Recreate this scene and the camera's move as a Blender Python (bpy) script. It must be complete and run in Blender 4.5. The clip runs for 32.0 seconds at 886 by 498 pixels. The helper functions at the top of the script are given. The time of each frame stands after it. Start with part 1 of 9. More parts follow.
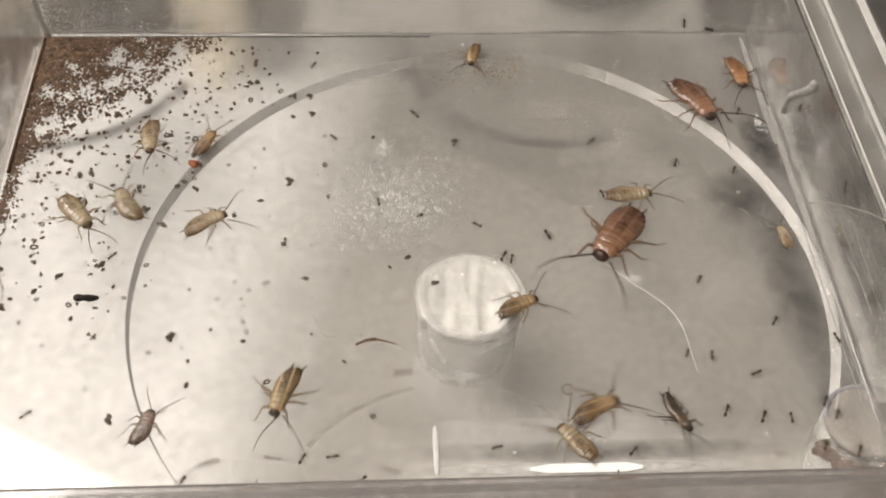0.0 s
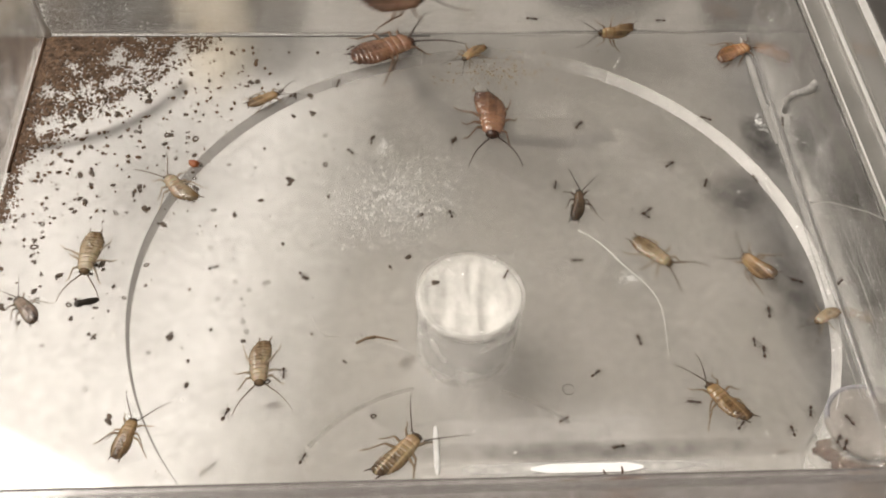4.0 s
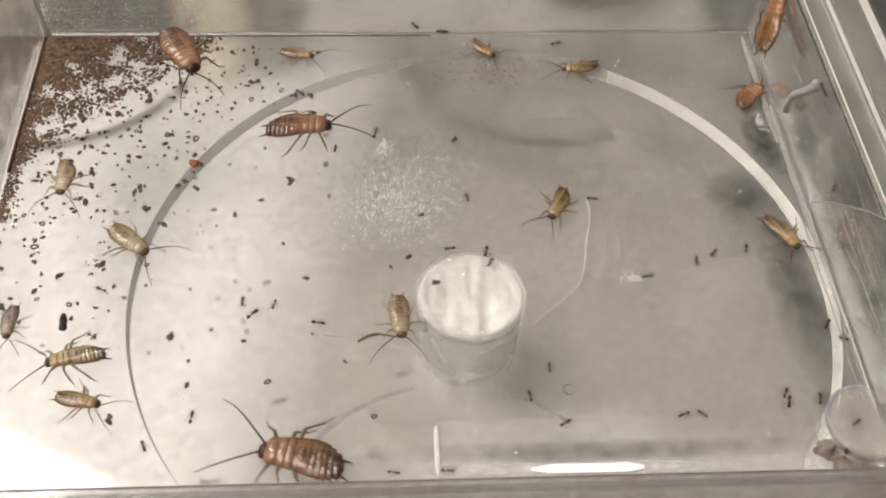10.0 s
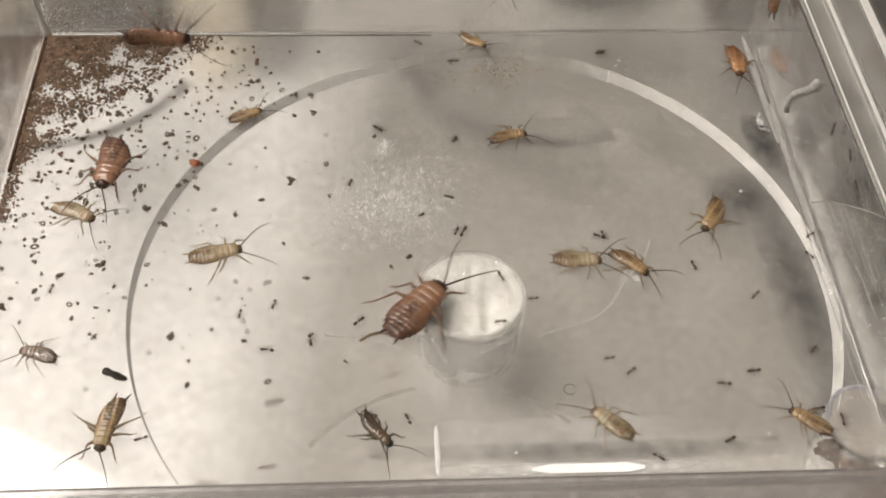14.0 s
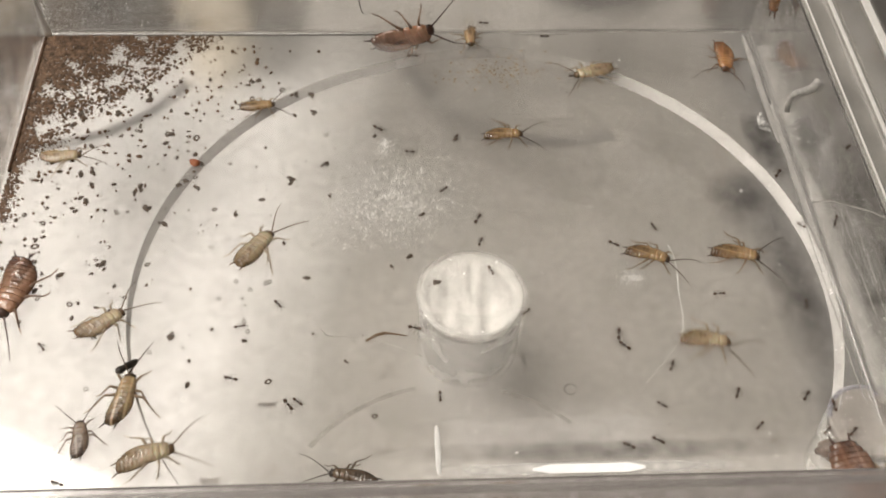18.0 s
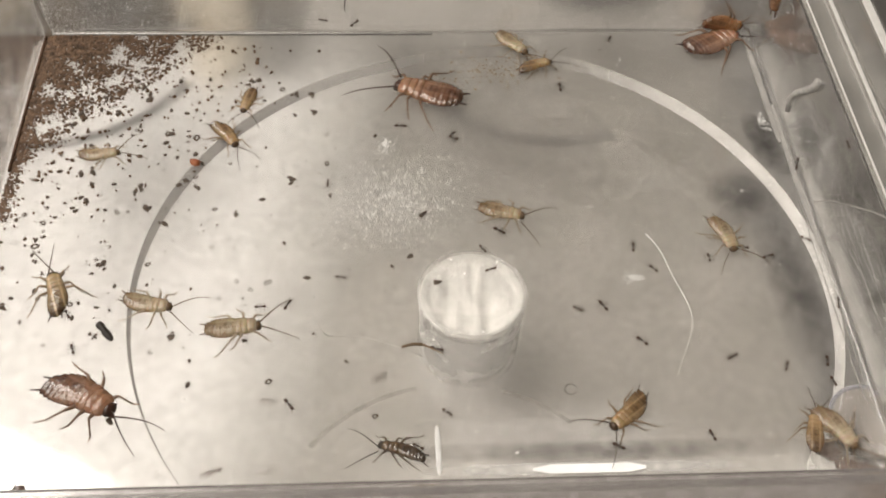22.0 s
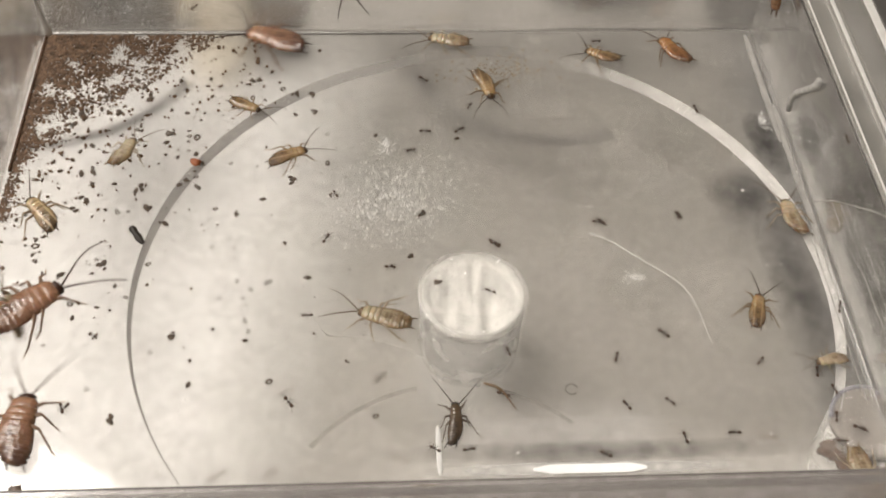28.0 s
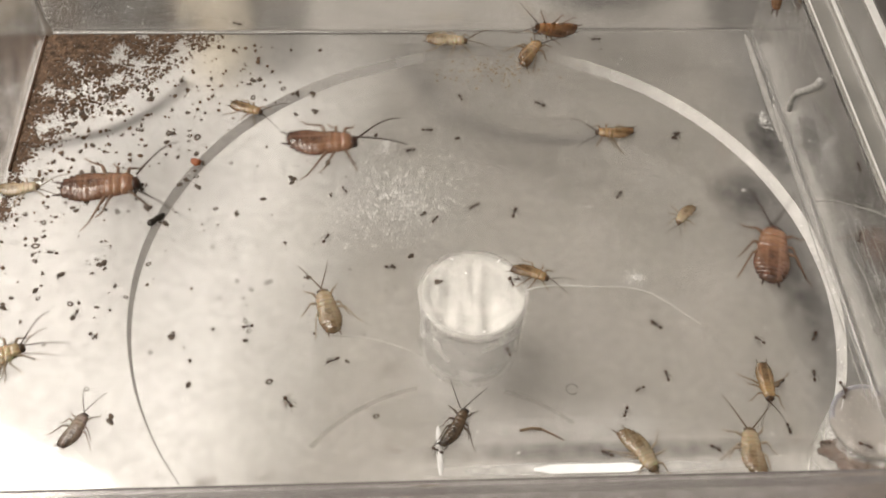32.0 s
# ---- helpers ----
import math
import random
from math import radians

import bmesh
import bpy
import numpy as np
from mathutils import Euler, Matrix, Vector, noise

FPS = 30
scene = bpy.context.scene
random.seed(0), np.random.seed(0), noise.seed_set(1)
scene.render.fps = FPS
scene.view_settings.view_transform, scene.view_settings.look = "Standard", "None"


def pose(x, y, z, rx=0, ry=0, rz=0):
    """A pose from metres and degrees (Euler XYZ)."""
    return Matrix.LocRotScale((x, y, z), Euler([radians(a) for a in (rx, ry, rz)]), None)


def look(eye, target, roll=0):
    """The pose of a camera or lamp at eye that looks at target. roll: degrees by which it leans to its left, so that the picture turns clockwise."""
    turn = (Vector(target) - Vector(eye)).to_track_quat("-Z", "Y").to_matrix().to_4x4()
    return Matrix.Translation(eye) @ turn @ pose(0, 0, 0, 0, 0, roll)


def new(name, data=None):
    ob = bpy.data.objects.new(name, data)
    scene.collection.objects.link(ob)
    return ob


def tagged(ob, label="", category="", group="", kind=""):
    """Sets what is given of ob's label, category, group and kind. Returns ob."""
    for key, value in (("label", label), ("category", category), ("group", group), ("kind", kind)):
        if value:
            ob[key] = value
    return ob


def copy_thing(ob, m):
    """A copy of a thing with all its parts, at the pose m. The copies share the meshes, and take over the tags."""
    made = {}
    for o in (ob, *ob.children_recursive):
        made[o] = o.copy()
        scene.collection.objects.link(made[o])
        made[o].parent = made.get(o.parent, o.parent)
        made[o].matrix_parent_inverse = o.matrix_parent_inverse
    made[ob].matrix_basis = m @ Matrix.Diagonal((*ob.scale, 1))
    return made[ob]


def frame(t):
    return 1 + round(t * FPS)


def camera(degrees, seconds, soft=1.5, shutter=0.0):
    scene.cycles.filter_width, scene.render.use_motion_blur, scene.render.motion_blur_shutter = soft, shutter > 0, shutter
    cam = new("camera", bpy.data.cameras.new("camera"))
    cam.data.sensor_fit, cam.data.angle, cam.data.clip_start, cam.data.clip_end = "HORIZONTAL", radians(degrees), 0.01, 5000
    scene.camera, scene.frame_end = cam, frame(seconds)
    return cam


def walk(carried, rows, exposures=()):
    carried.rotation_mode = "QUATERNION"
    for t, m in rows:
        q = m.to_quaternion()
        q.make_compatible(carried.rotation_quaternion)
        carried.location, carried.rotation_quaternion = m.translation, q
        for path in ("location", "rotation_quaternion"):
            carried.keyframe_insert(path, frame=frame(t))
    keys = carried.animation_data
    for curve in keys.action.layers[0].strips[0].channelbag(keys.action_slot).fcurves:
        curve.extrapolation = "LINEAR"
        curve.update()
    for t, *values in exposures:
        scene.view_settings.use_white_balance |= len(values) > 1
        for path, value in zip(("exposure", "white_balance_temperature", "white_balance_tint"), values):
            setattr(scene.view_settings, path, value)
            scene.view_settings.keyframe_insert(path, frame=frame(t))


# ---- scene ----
cam = camera(43.49, 32.0, soft=1.9, shutter=0.5)
walk(cam, [(0.0, look((-0.01192, -0.13013, 0.15666), (0.0, 0.0, 0.0), 3.2459)),
           (32.0, look((-0.01194, -0.12896, 0.15621), (-0.00057, 0.00054, -0.001), 3.0771))])

# ---- light: a lamp panel over the box, an added overhead fill lamp, a room round it ----
world = bpy.data.worlds.new("room_air")
scene.world = world
world.use_nodes = True
world.node_tree.nodes["Background"].inputs[0].default_value = (0.9, 0.86, 0.8, 1)
world.node_tree.nodes["Background"].inputs[1].default_value = 0.25


def area(name, m, sx, sy, power, colour):
    lamp = bpy.data.lights.new(name, "AREA")
    lamp.shape, lamp.size, lamp.size_y, lamp.energy, lamp.color = "RECTANGLE", sx, sy, power, colour
    ob = new(name, lamp)
    ob.matrix_world = m
    return ob


area("panel_light", pose(-0.353, 0.226, 0.5, 0, 0, -28.7), 0.30, 0.15, 2.0, (1.0, 0.935, 0.858))
# overhead lamp added as general fill
area("ceiling_light", pose(-1.0, -0.45, 1.95), 1.0, 1.0, 24.0, (1.0, 0.917, 0.825))
scene.view_settings.exposure = 0.1


# ---- materials ----
def material(name):
    m = bpy.data.materials.new(name)
    m.use_nodes = True
    nt = m.node_tree
    return m, nt, nt.nodes["Principled BSDF"]


def mottled(name, dark, light, scale, rough=0.6, bump=0.2, detail=6.0, spec=0.5, sss=0.0, coords="Object", dist=0.0002):
    """Two tones broken up by coarse and fine noise, with relief."""
    m, nt, b = material(name)
    tc = nt.nodes.new("ShaderNodeTexCoord")
    big, fine = nt.nodes.new("ShaderNodeTexNoise"), nt.nodes.new("ShaderNodeTexNoise")
    big.inputs["Scale"].default_value, fine.inputs["Scale"].default_value = scale, scale * 7
    big.inputs["Detail"].default_value = fine.inputs["Detail"].default_value = detail
    mixn = nt.nodes.new("ShaderNodeMath")
    mixn.operation = "MULTIPLY_ADD"
    mixn.inputs[1].default_value = 0.35
    ramp = nt.nodes.new("ShaderNodeValToRGB")
    ramp.color_ramp.elements[0].position, ramp.color_ramp.elements[1].position = 0.45, 0.85
    ramp.color_ramp.elements[0].color, ramp.color_ramp.elements[1].color = (*dark, 1), (*light, 1)
    bp = nt.nodes.new("ShaderNodeBump")
    bp.inputs["Strength"].default_value, bp.inputs["Distance"].default_value = bump, dist
    for n in (big, fine):
        nt.links.new(tc.outputs[coords], n.inputs["Vector"])
    nt.links.new(fine.outputs["Fac"], mixn.inputs[0])
    nt.links.new(big.outputs["Fac"], mixn.inputs[2])
    nt.links.new(mixn.outputs[0], ramp.inputs[0])
    nt.links.new(ramp.outputs[0], b.inputs["Base Color"])
    nt.links.new(fine.outputs["Fac"], bp.inputs["Height"])
    nt.links.new(bp.outputs[0], b.inputs["Normal"])
    b.inputs["Roughness"].default_value = rough
    b.inputs["Specular IOR Level"].default_value = spec
    if sss:
        b.inputs["Subsurface Weight"].default_value = sss
        b.inputs["Subsurface Radius"].default_value = (0.0012, 0.0006, 0.0003)
    return m


def plastic(name, rough, film, film_scale, tint=(1, 1, 1), coat=1.0, ior=1.49, wave=0.0, film_colour=(0.72, 0.7, 0.66)):
    """Clear moulded plastic: transmitting, with a thin uneven film of dust and scuffs."""
    m, nt, b = material(name)
    b.inputs["Base Color"].default_value = (*tint, 1)
    b.inputs["Transmission Weight"].default_value = 1.0
    b.inputs["IOR"].default_value = ior
    b.inputs["Roughness"].default_value = rough
    b.inputs["Coat Weight"].default_value, b.inputs["Coat Roughness"].default_value = coat, 0.07
    tc, n1, n2 = nt.nodes.new("ShaderNodeTexCoord"), nt.nodes.new("ShaderNodeTexNoise"), nt.nodes.new("ShaderNodeTexNoise")
    n1.inputs["Scale"].default_value, n2.inputs["Scale"].default_value = film_scale, film_scale * 9
    n1.inputs["Detail"].default_value = n2.inputs["Detail"].default_value = 6
    mul, ramp = nt.nodes.new("ShaderNodeMath"), nt.nodes.new("ShaderNodeMapRange")
    mul.operation = "MULTIPLY"
    ramp.inputs["From Min"].default_value, ramp.inputs["From Max"].default_value = 0.12, 0.5
    ramp.inputs["To Min"].default_value, ramp.inputs["To Max"].default_value = film * 0.3, film * 1.6
    dust, mix = nt.nodes.new("ShaderNodeBsdfDiffuse"), nt.nodes.new("ShaderNodeMixShader")
    dust.inputs["Color"].default_value = (*film_colour, 1)
    for n in (n1, n2):
        nt.links.new(tc.outputs["Object"], n.inputs["Vector"])
    nt.links.new(n1.outputs["Fac"], mul.inputs[0])
    nt.links.new(n2.outputs["Fac"], mul.inputs[1])
    nt.links.new(mul.outputs[0], ramp.inputs["Value"])
    nt.links.new(ramp.outputs[0], mix.inputs[0])
    nt.links.new(b.outputs[0], mix.inputs[1])
    nt.links.new(dust.outputs[0], mix.inputs[2])
    out = nt.nodes["Material Output"]
    nt.links.new(mix.outputs[0], out.inputs["Surface"])
    if wave:
        bp = nt.nodes.new("ShaderNodeBump")
        bp.inputs["Strength"].default_value, bp.inputs["Distance"].default_value = wave, 0.002
        n3 = nt.nodes.new("ShaderNodeTexNoise")
        n3.inputs["Scale"].default_value = 45
        nt.links.new(tc.outputs["Object"], n3.inputs["Vector"])
        nt.links.new(n3.outputs["Fac"], bp.inputs["Height"])
        nt.links.new(bp.outputs[0], b.inputs["Normal"])
    return m


M_FLOOR = plastic("scuffed_clear_plastic", 0.055, 0.12, 60, coat=0.2)
M_FROST, nt, _ = material("frosted_clear_film")
bend = nt.nodes.new("ShaderNodeBsdfRefraction")
bend.inputs["IOR"].default_value = 1.45
nt.links.new(bend.outputs[0], nt.nodes["Material Output"].inputs["Surface"])
tc, sx, fade = nt.nodes.new("ShaderNodeTexCoord"), nt.nodes.new("ShaderNodeSeparateXYZ"), nt.nodes.new("ShaderNodeMapRange")
fade.inputs["From Min"].default_value, fade.inputs["From Max"].default_value = -0.03, 0.03
fade.inputs["To Min"].default_value, fade.inputs["To Max"].default_value = 0.62, 0.50
nt.links.new(tc.outputs["Object"], sx.inputs[0])
nt.links.new(sx.outputs["X"], fade.inputs["Value"])
nt.links.new(fade.outputs[0], bend.inputs["Roughness"])
M_WALL = plastic("clear_wall_plastic", 0.2, 0.14, 90, wave=0.5)
M_WALL_SIDE = plastic("smoky_wall_plastic", 0.12, 0.05, 90, wave=0.5, film_colour=(0.5, 0.48, 0.45))
M_RIM = plastic("clear_rim_plastic", 0.12, 0.22, 120, wave=0.4)


def thin_clear(name, film, film_colour=(0.8, 0.79, 0.76), shine=0.85, spread=None):
    """Thin clear plastic: light passes straight, with a glossy skin and a thin diffuse film, dust in some places and
    painted light or shade in others; spread: half-sizes at which the film has thinned out.
    """
    m, nt, b = material(name)
    clear_part, dust, gloss, fres = (nt.nodes.new(k) for k in ("ShaderNodeBsdfTransparent", "ShaderNodeBsdfDiffuse", "ShaderNodeBsdfGlossy", "ShaderNodeMapRange"))
    edge = nt.nodes.new("ShaderNodeLayerWeight")
    fres.inputs["From Min"].default_value, fres.inputs["From Max"].default_value = 0.55, 1.0
    fres.inputs["To Min"].default_value, fres.inputs["To Max"].default_value = 0.03 * shine, shine
    nt.links.new(edge.outputs["Facing"], fres.inputs["Value"])
    ns, amount, m1, m2 = (nt.nodes.new(k) for k in ("ShaderNodeTexNoise", "ShaderNodeMapRange", "ShaderNodeMixShader", "ShaderNodeMixShader"))
    dust.inputs["Color"].default_value = (*film_colour, 1)
    gloss.inputs["Roughness"].default_value = 0.08
    ns.inputs["Scale"].default_value, ns.inputs["Detail"].default_value = 260, 5
    amount.inputs["From Min"].default_value, amount.inputs["From Max"].default_value = 0.3, 0.7
    amount.inputs["To Min"].default_value, amount.inputs["To Max"].default_value = film * 0.4, film * 1.6
    tc = nt.nodes.new("ShaderNodeTexCoord")
    nt.links.new(tc.outputs["Object"], ns.inputs["Vector"])
    nt.links.new(ns.outputs["Fac"], amount.inputs["Value"])
    density = amount.outputs[0]
    if spread:
        sp = nt.nodes.new("ShaderNodeSeparateXYZ")
        nt.links.new(tc.outputs["Object"], sp.inputs[0])
        for axis, half, power in (("X", spread[0], 1.6), ("Y", spread[1], 1.6)):
            near, bent, thin, times = (nt.nodes.new("ShaderNodeMath") for _ in range(4))
            near.operation, near.inputs[1].default_value = "DIVIDE", half
            near_abs = nt.nodes.new("ShaderNodeMath")
            near_abs.operation = "ABSOLUTE"
            bent.operation, bent.inputs[1].default_value = "POWER", power
            thin.operation, thin.inputs[0].default_value, thin.use_clamp = "SUBTRACT", 1.0, True
            times.operation = "MULTIPLY"
            nt.links.new(sp.outputs[axis], near.inputs[0])
            nt.links.new(near.outputs[0], near_abs.inputs[0])
            nt.links.new(near_abs.outputs[0], bent.inputs[0])
            nt.links.new(bent.outputs[0], thin.inputs[1])
            nt.links.new(density, times.inputs[0])
            nt.links.new(thin.outputs[0], times.inputs[1])
            density = times.outputs[0]
    nt.links.new(density, m1.inputs[0])
    nt.links.new(clear_part.outputs[0], m1.inputs[1])
    nt.links.new(dust.outputs[0], m1.inputs[2])
    nt.links.new(fres.outputs[0], m2.inputs[0])
    nt.links.new(m1.outputs[0], m2.inputs[1])
    nt.links.new(gloss.outputs[0], m2.inputs[2])
    nt.links.new(m2.outputs[0], nt.nodes["Material Output"].inputs["Surface"])
    return m


def faded_out(m, x0, x1):
    """Fades a frosted strip to clear between two places along x, as its brightness does."""
    nt = m.node_tree
    tc, sp, ramp, mix, none = (nt.nodes.new(k) for k in ("ShaderNodeTexCoord", "ShaderNodeSeparateXYZ", "ShaderNodeMapRange", "ShaderNodeMixShader", "ShaderNodeBsdfTransparent"))
    ramp.inputs["From Min"].default_value, ramp.inputs["From Max"].default_value = x0, x1
    nt.links.new(tc.outputs["Object"], sp.inputs[0])
    nt.links.new(sp.outputs["X"], ramp.inputs["Value"])
    nt.links.new(ramp.outputs[0], mix.inputs[0])
    nt.links.new(none.outputs[0], mix.inputs[1])
    nt.links.new(nt.nodes["Principled BSDF"].outputs[0], mix.inputs[2])
    nt.links.new(mix.outputs[0], nt.nodes["Material Output"].inputs["Surface"])
    return m


M_POST = thin_clear("clear_post_plastic", 0.25)
M_WELD_CLEAR = thin_clear("clear_weld", 0.16, shine=1.0)
M_FRONT_GLINT = thin_clear("front_glint_film", 0.75, (0.85, 0.84, 0.82), 0.0, (0.0265, 0.0013))
M_FRONT_PALE = thin_clear("front_pale_film", 0.16, (0.8, 0.79, 0.76), 0.0, (0.026, 0.0032))
M_FRONT_SHADE = thin_clear("front_shade_film", 0.26, (0.20, 0.19, 0.18), 0.0, (0.036, 0.0020))
# feathered dark films that paint soft shade on the floor
M_SHADE_SPOT = {half: thin_clear("shade_spot_film", dust, (0.10, 0.096, 0.092), 0.0, half) for half, dust in (((0.0034, 0.0080), 0.36), ((0.0070, 0.0072), 0.22), ((0.0048, 0.0190), 0.18))}
M_FAINT = thin_clear("faint_shadow_line", 0.16, (0.16, 0.15, 0.14), 0.1)
M_FRONT_RIM = plastic("greyed_rim_plastic", 0.2, 0.3, 70, wave=0.4, film_colour=(0.30, 0.27, 0.27))
# one ring in three materials, faded and dimmed to imitate the light on it
M_RING_LEFT = mottled("left_ring_plastic", (0.42, 0.405, 0.40), (0.53, 0.515, 0.50), 120, 0.6, 0.1)
M_RING_RIGHT = faded_out(mottled("right_ring_plastic", (0.42, 0.41, 0.395), (0.56, 0.55, 0.53), 120, 0.5, 0.1), 0.026, 0.056)
faded_out(M_RING_LEFT, 0.004, -0.026)
M_RING_FAINT = thin_clear("faint_ring_film", 0.14, (0.20, 0.19, 0.18), 0.1)
# dark film for the painted shadow arcs
M_SHADOW_ARC = thin_clear("shadow_arc_film", 0.75, (0.10, 0.095, 0.09), 0.1)
M_SHADE = mottled("shade_lump_dark", (0.012, 0.012, 0.012), (0.05, 0.048, 0.046), 60, 0.95, 0.3, spec=0.1)
M_WELD = mottled("blue_grey_weld", (0.10, 0.10, 0.125), (0.19, 0.185, 0.215), 160, 0.7, 0.2, spec=0.2)
M_SCUM = mottled("brown_scum", (0.038, 0.022, 0.015), (0.12, 0.068, 0.044), 300, 0.8, 0.5, spec=0.2)
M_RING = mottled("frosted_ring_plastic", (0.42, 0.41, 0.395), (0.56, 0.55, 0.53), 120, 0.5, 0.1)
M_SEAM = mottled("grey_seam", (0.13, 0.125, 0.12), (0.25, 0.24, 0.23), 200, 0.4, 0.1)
M_SEAM_PALE = mottled("pale_seam", (0.58, 0.57, 0.55), (0.72, 0.71, 0.68), 200, 0.7, 0.1)
M_LINE = mottled("faint_line", (0.3, 0.29, 0.275), (0.42, 0.41, 0.39), 200, 0.4, 0.1)
M_SMOKE = mottled("grey_resin", (0.10, 0.086, 0.075), (0.23, 0.205, 0.185), 160, 0.5, 0.3)
M_CAP = mottled("white_cotton", (0.36, 0.355, 0.33), (0.60, 0.59, 0.56), 200, 0.85, 0.5, dist=0.0006)
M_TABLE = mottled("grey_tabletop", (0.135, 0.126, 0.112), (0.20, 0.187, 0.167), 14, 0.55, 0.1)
M_BRIGHT_SHEET = mottled("bright_sheet_white", (0.53, 0.52, 0.507), (0.60, 0.589, 0.573), 30, 0.8, 0.1)
M_DARK_TONE = mottled("dark_grey_tone", (0.09, 0.086, 0.083), (0.16, 0.154, 0.148), 25, 0.6, 0.1)
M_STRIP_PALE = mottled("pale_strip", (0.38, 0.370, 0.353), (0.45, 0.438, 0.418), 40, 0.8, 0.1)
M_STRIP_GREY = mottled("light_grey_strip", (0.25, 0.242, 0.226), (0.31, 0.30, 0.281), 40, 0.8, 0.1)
M_TONE_PALE = mottled("pale_card", (0.28, 0.270, 0.254), (0.35, 0.338, 0.32), 40, 0.8, 0.1)
M_TONE_WHITE = mottled("white_tone_sheet", (0.46, 0.443, 0.415), (0.54, 0.52, 0.49), 40, 0.8, 0.1)
M_TONE_GREY = mottled("grey_card", (0.235, 0.225, 0.207), (0.31, 0.296, 0.273), 40, 0.8, 0.1)
M_ROOM = mottled("room_paint", (0.5, 0.48, 0.44), (0.6, 0.58, 0.53), 3, 0.8, 0.1)
M_CLOTH = mottled("beige_cloth", (0.36, 0.31, 0.23), (0.60, 0.54, 0.43), 60, 0.9, 0.5)
M_DARK = mottled("dark_grey_lump", (0.05, 0.05, 0.05), (0.13, 0.125, 0.12), 80, 0.7, 0.3)
M_FRASS = mottled("brown_frass", (0.050, 0.031, 0.020), (0.19, 0.118, 0.072), 900, 0.85, 0.4)
M_DROP = mottled("dark_dropping", (0.014, 0.010, 0.007), (0.13, 0.08, 0.045), 1500, 0.3, 0.6, spec=0.9)
# white of the flecks and dust, and of painted highlights on rims and floor
M_FLECK_GLINT = mottled("white_flecks", (0.82, 0.81, 0.79), (0.95, 0.95, 0.94), 500, 0.6, 0.2)
M_HUSK = mottled("black_husk", (0.008, 0.007, 0.006), (0.05, 0.04, 0.03), 700, 0.35, 0.4)
M_AMBER = mottled("amber_pellet", (0.25, 0.06, 0.02), (0.42, 0.14, 0.05), 500, 0.4, 0.3)
M_AMBER_PALE = mottled("pale_amber", (0.26, 0.18, 0.09), (0.36, 0.27, 0.16), 500, 0.5, 0.2)
M_GLUE = mottled("dried_glue", (0.42, 0.41, 0.40), (0.74, 0.73, 0.70), 420, 0.8, 0.8, dist=0.0008)
M_GLINT_RIBS = mottled("white_glint_plastic", (0.80, 0.80, 0.79), (0.9, 0.9, 0.89), 300, 0.22, 0.05, spec=0.8)
M_THREAD = mottled("white_fibre", (0.6, 0.6, 0.58), (0.85, 0.85, 0.82), 400, 0.4, 0.1)


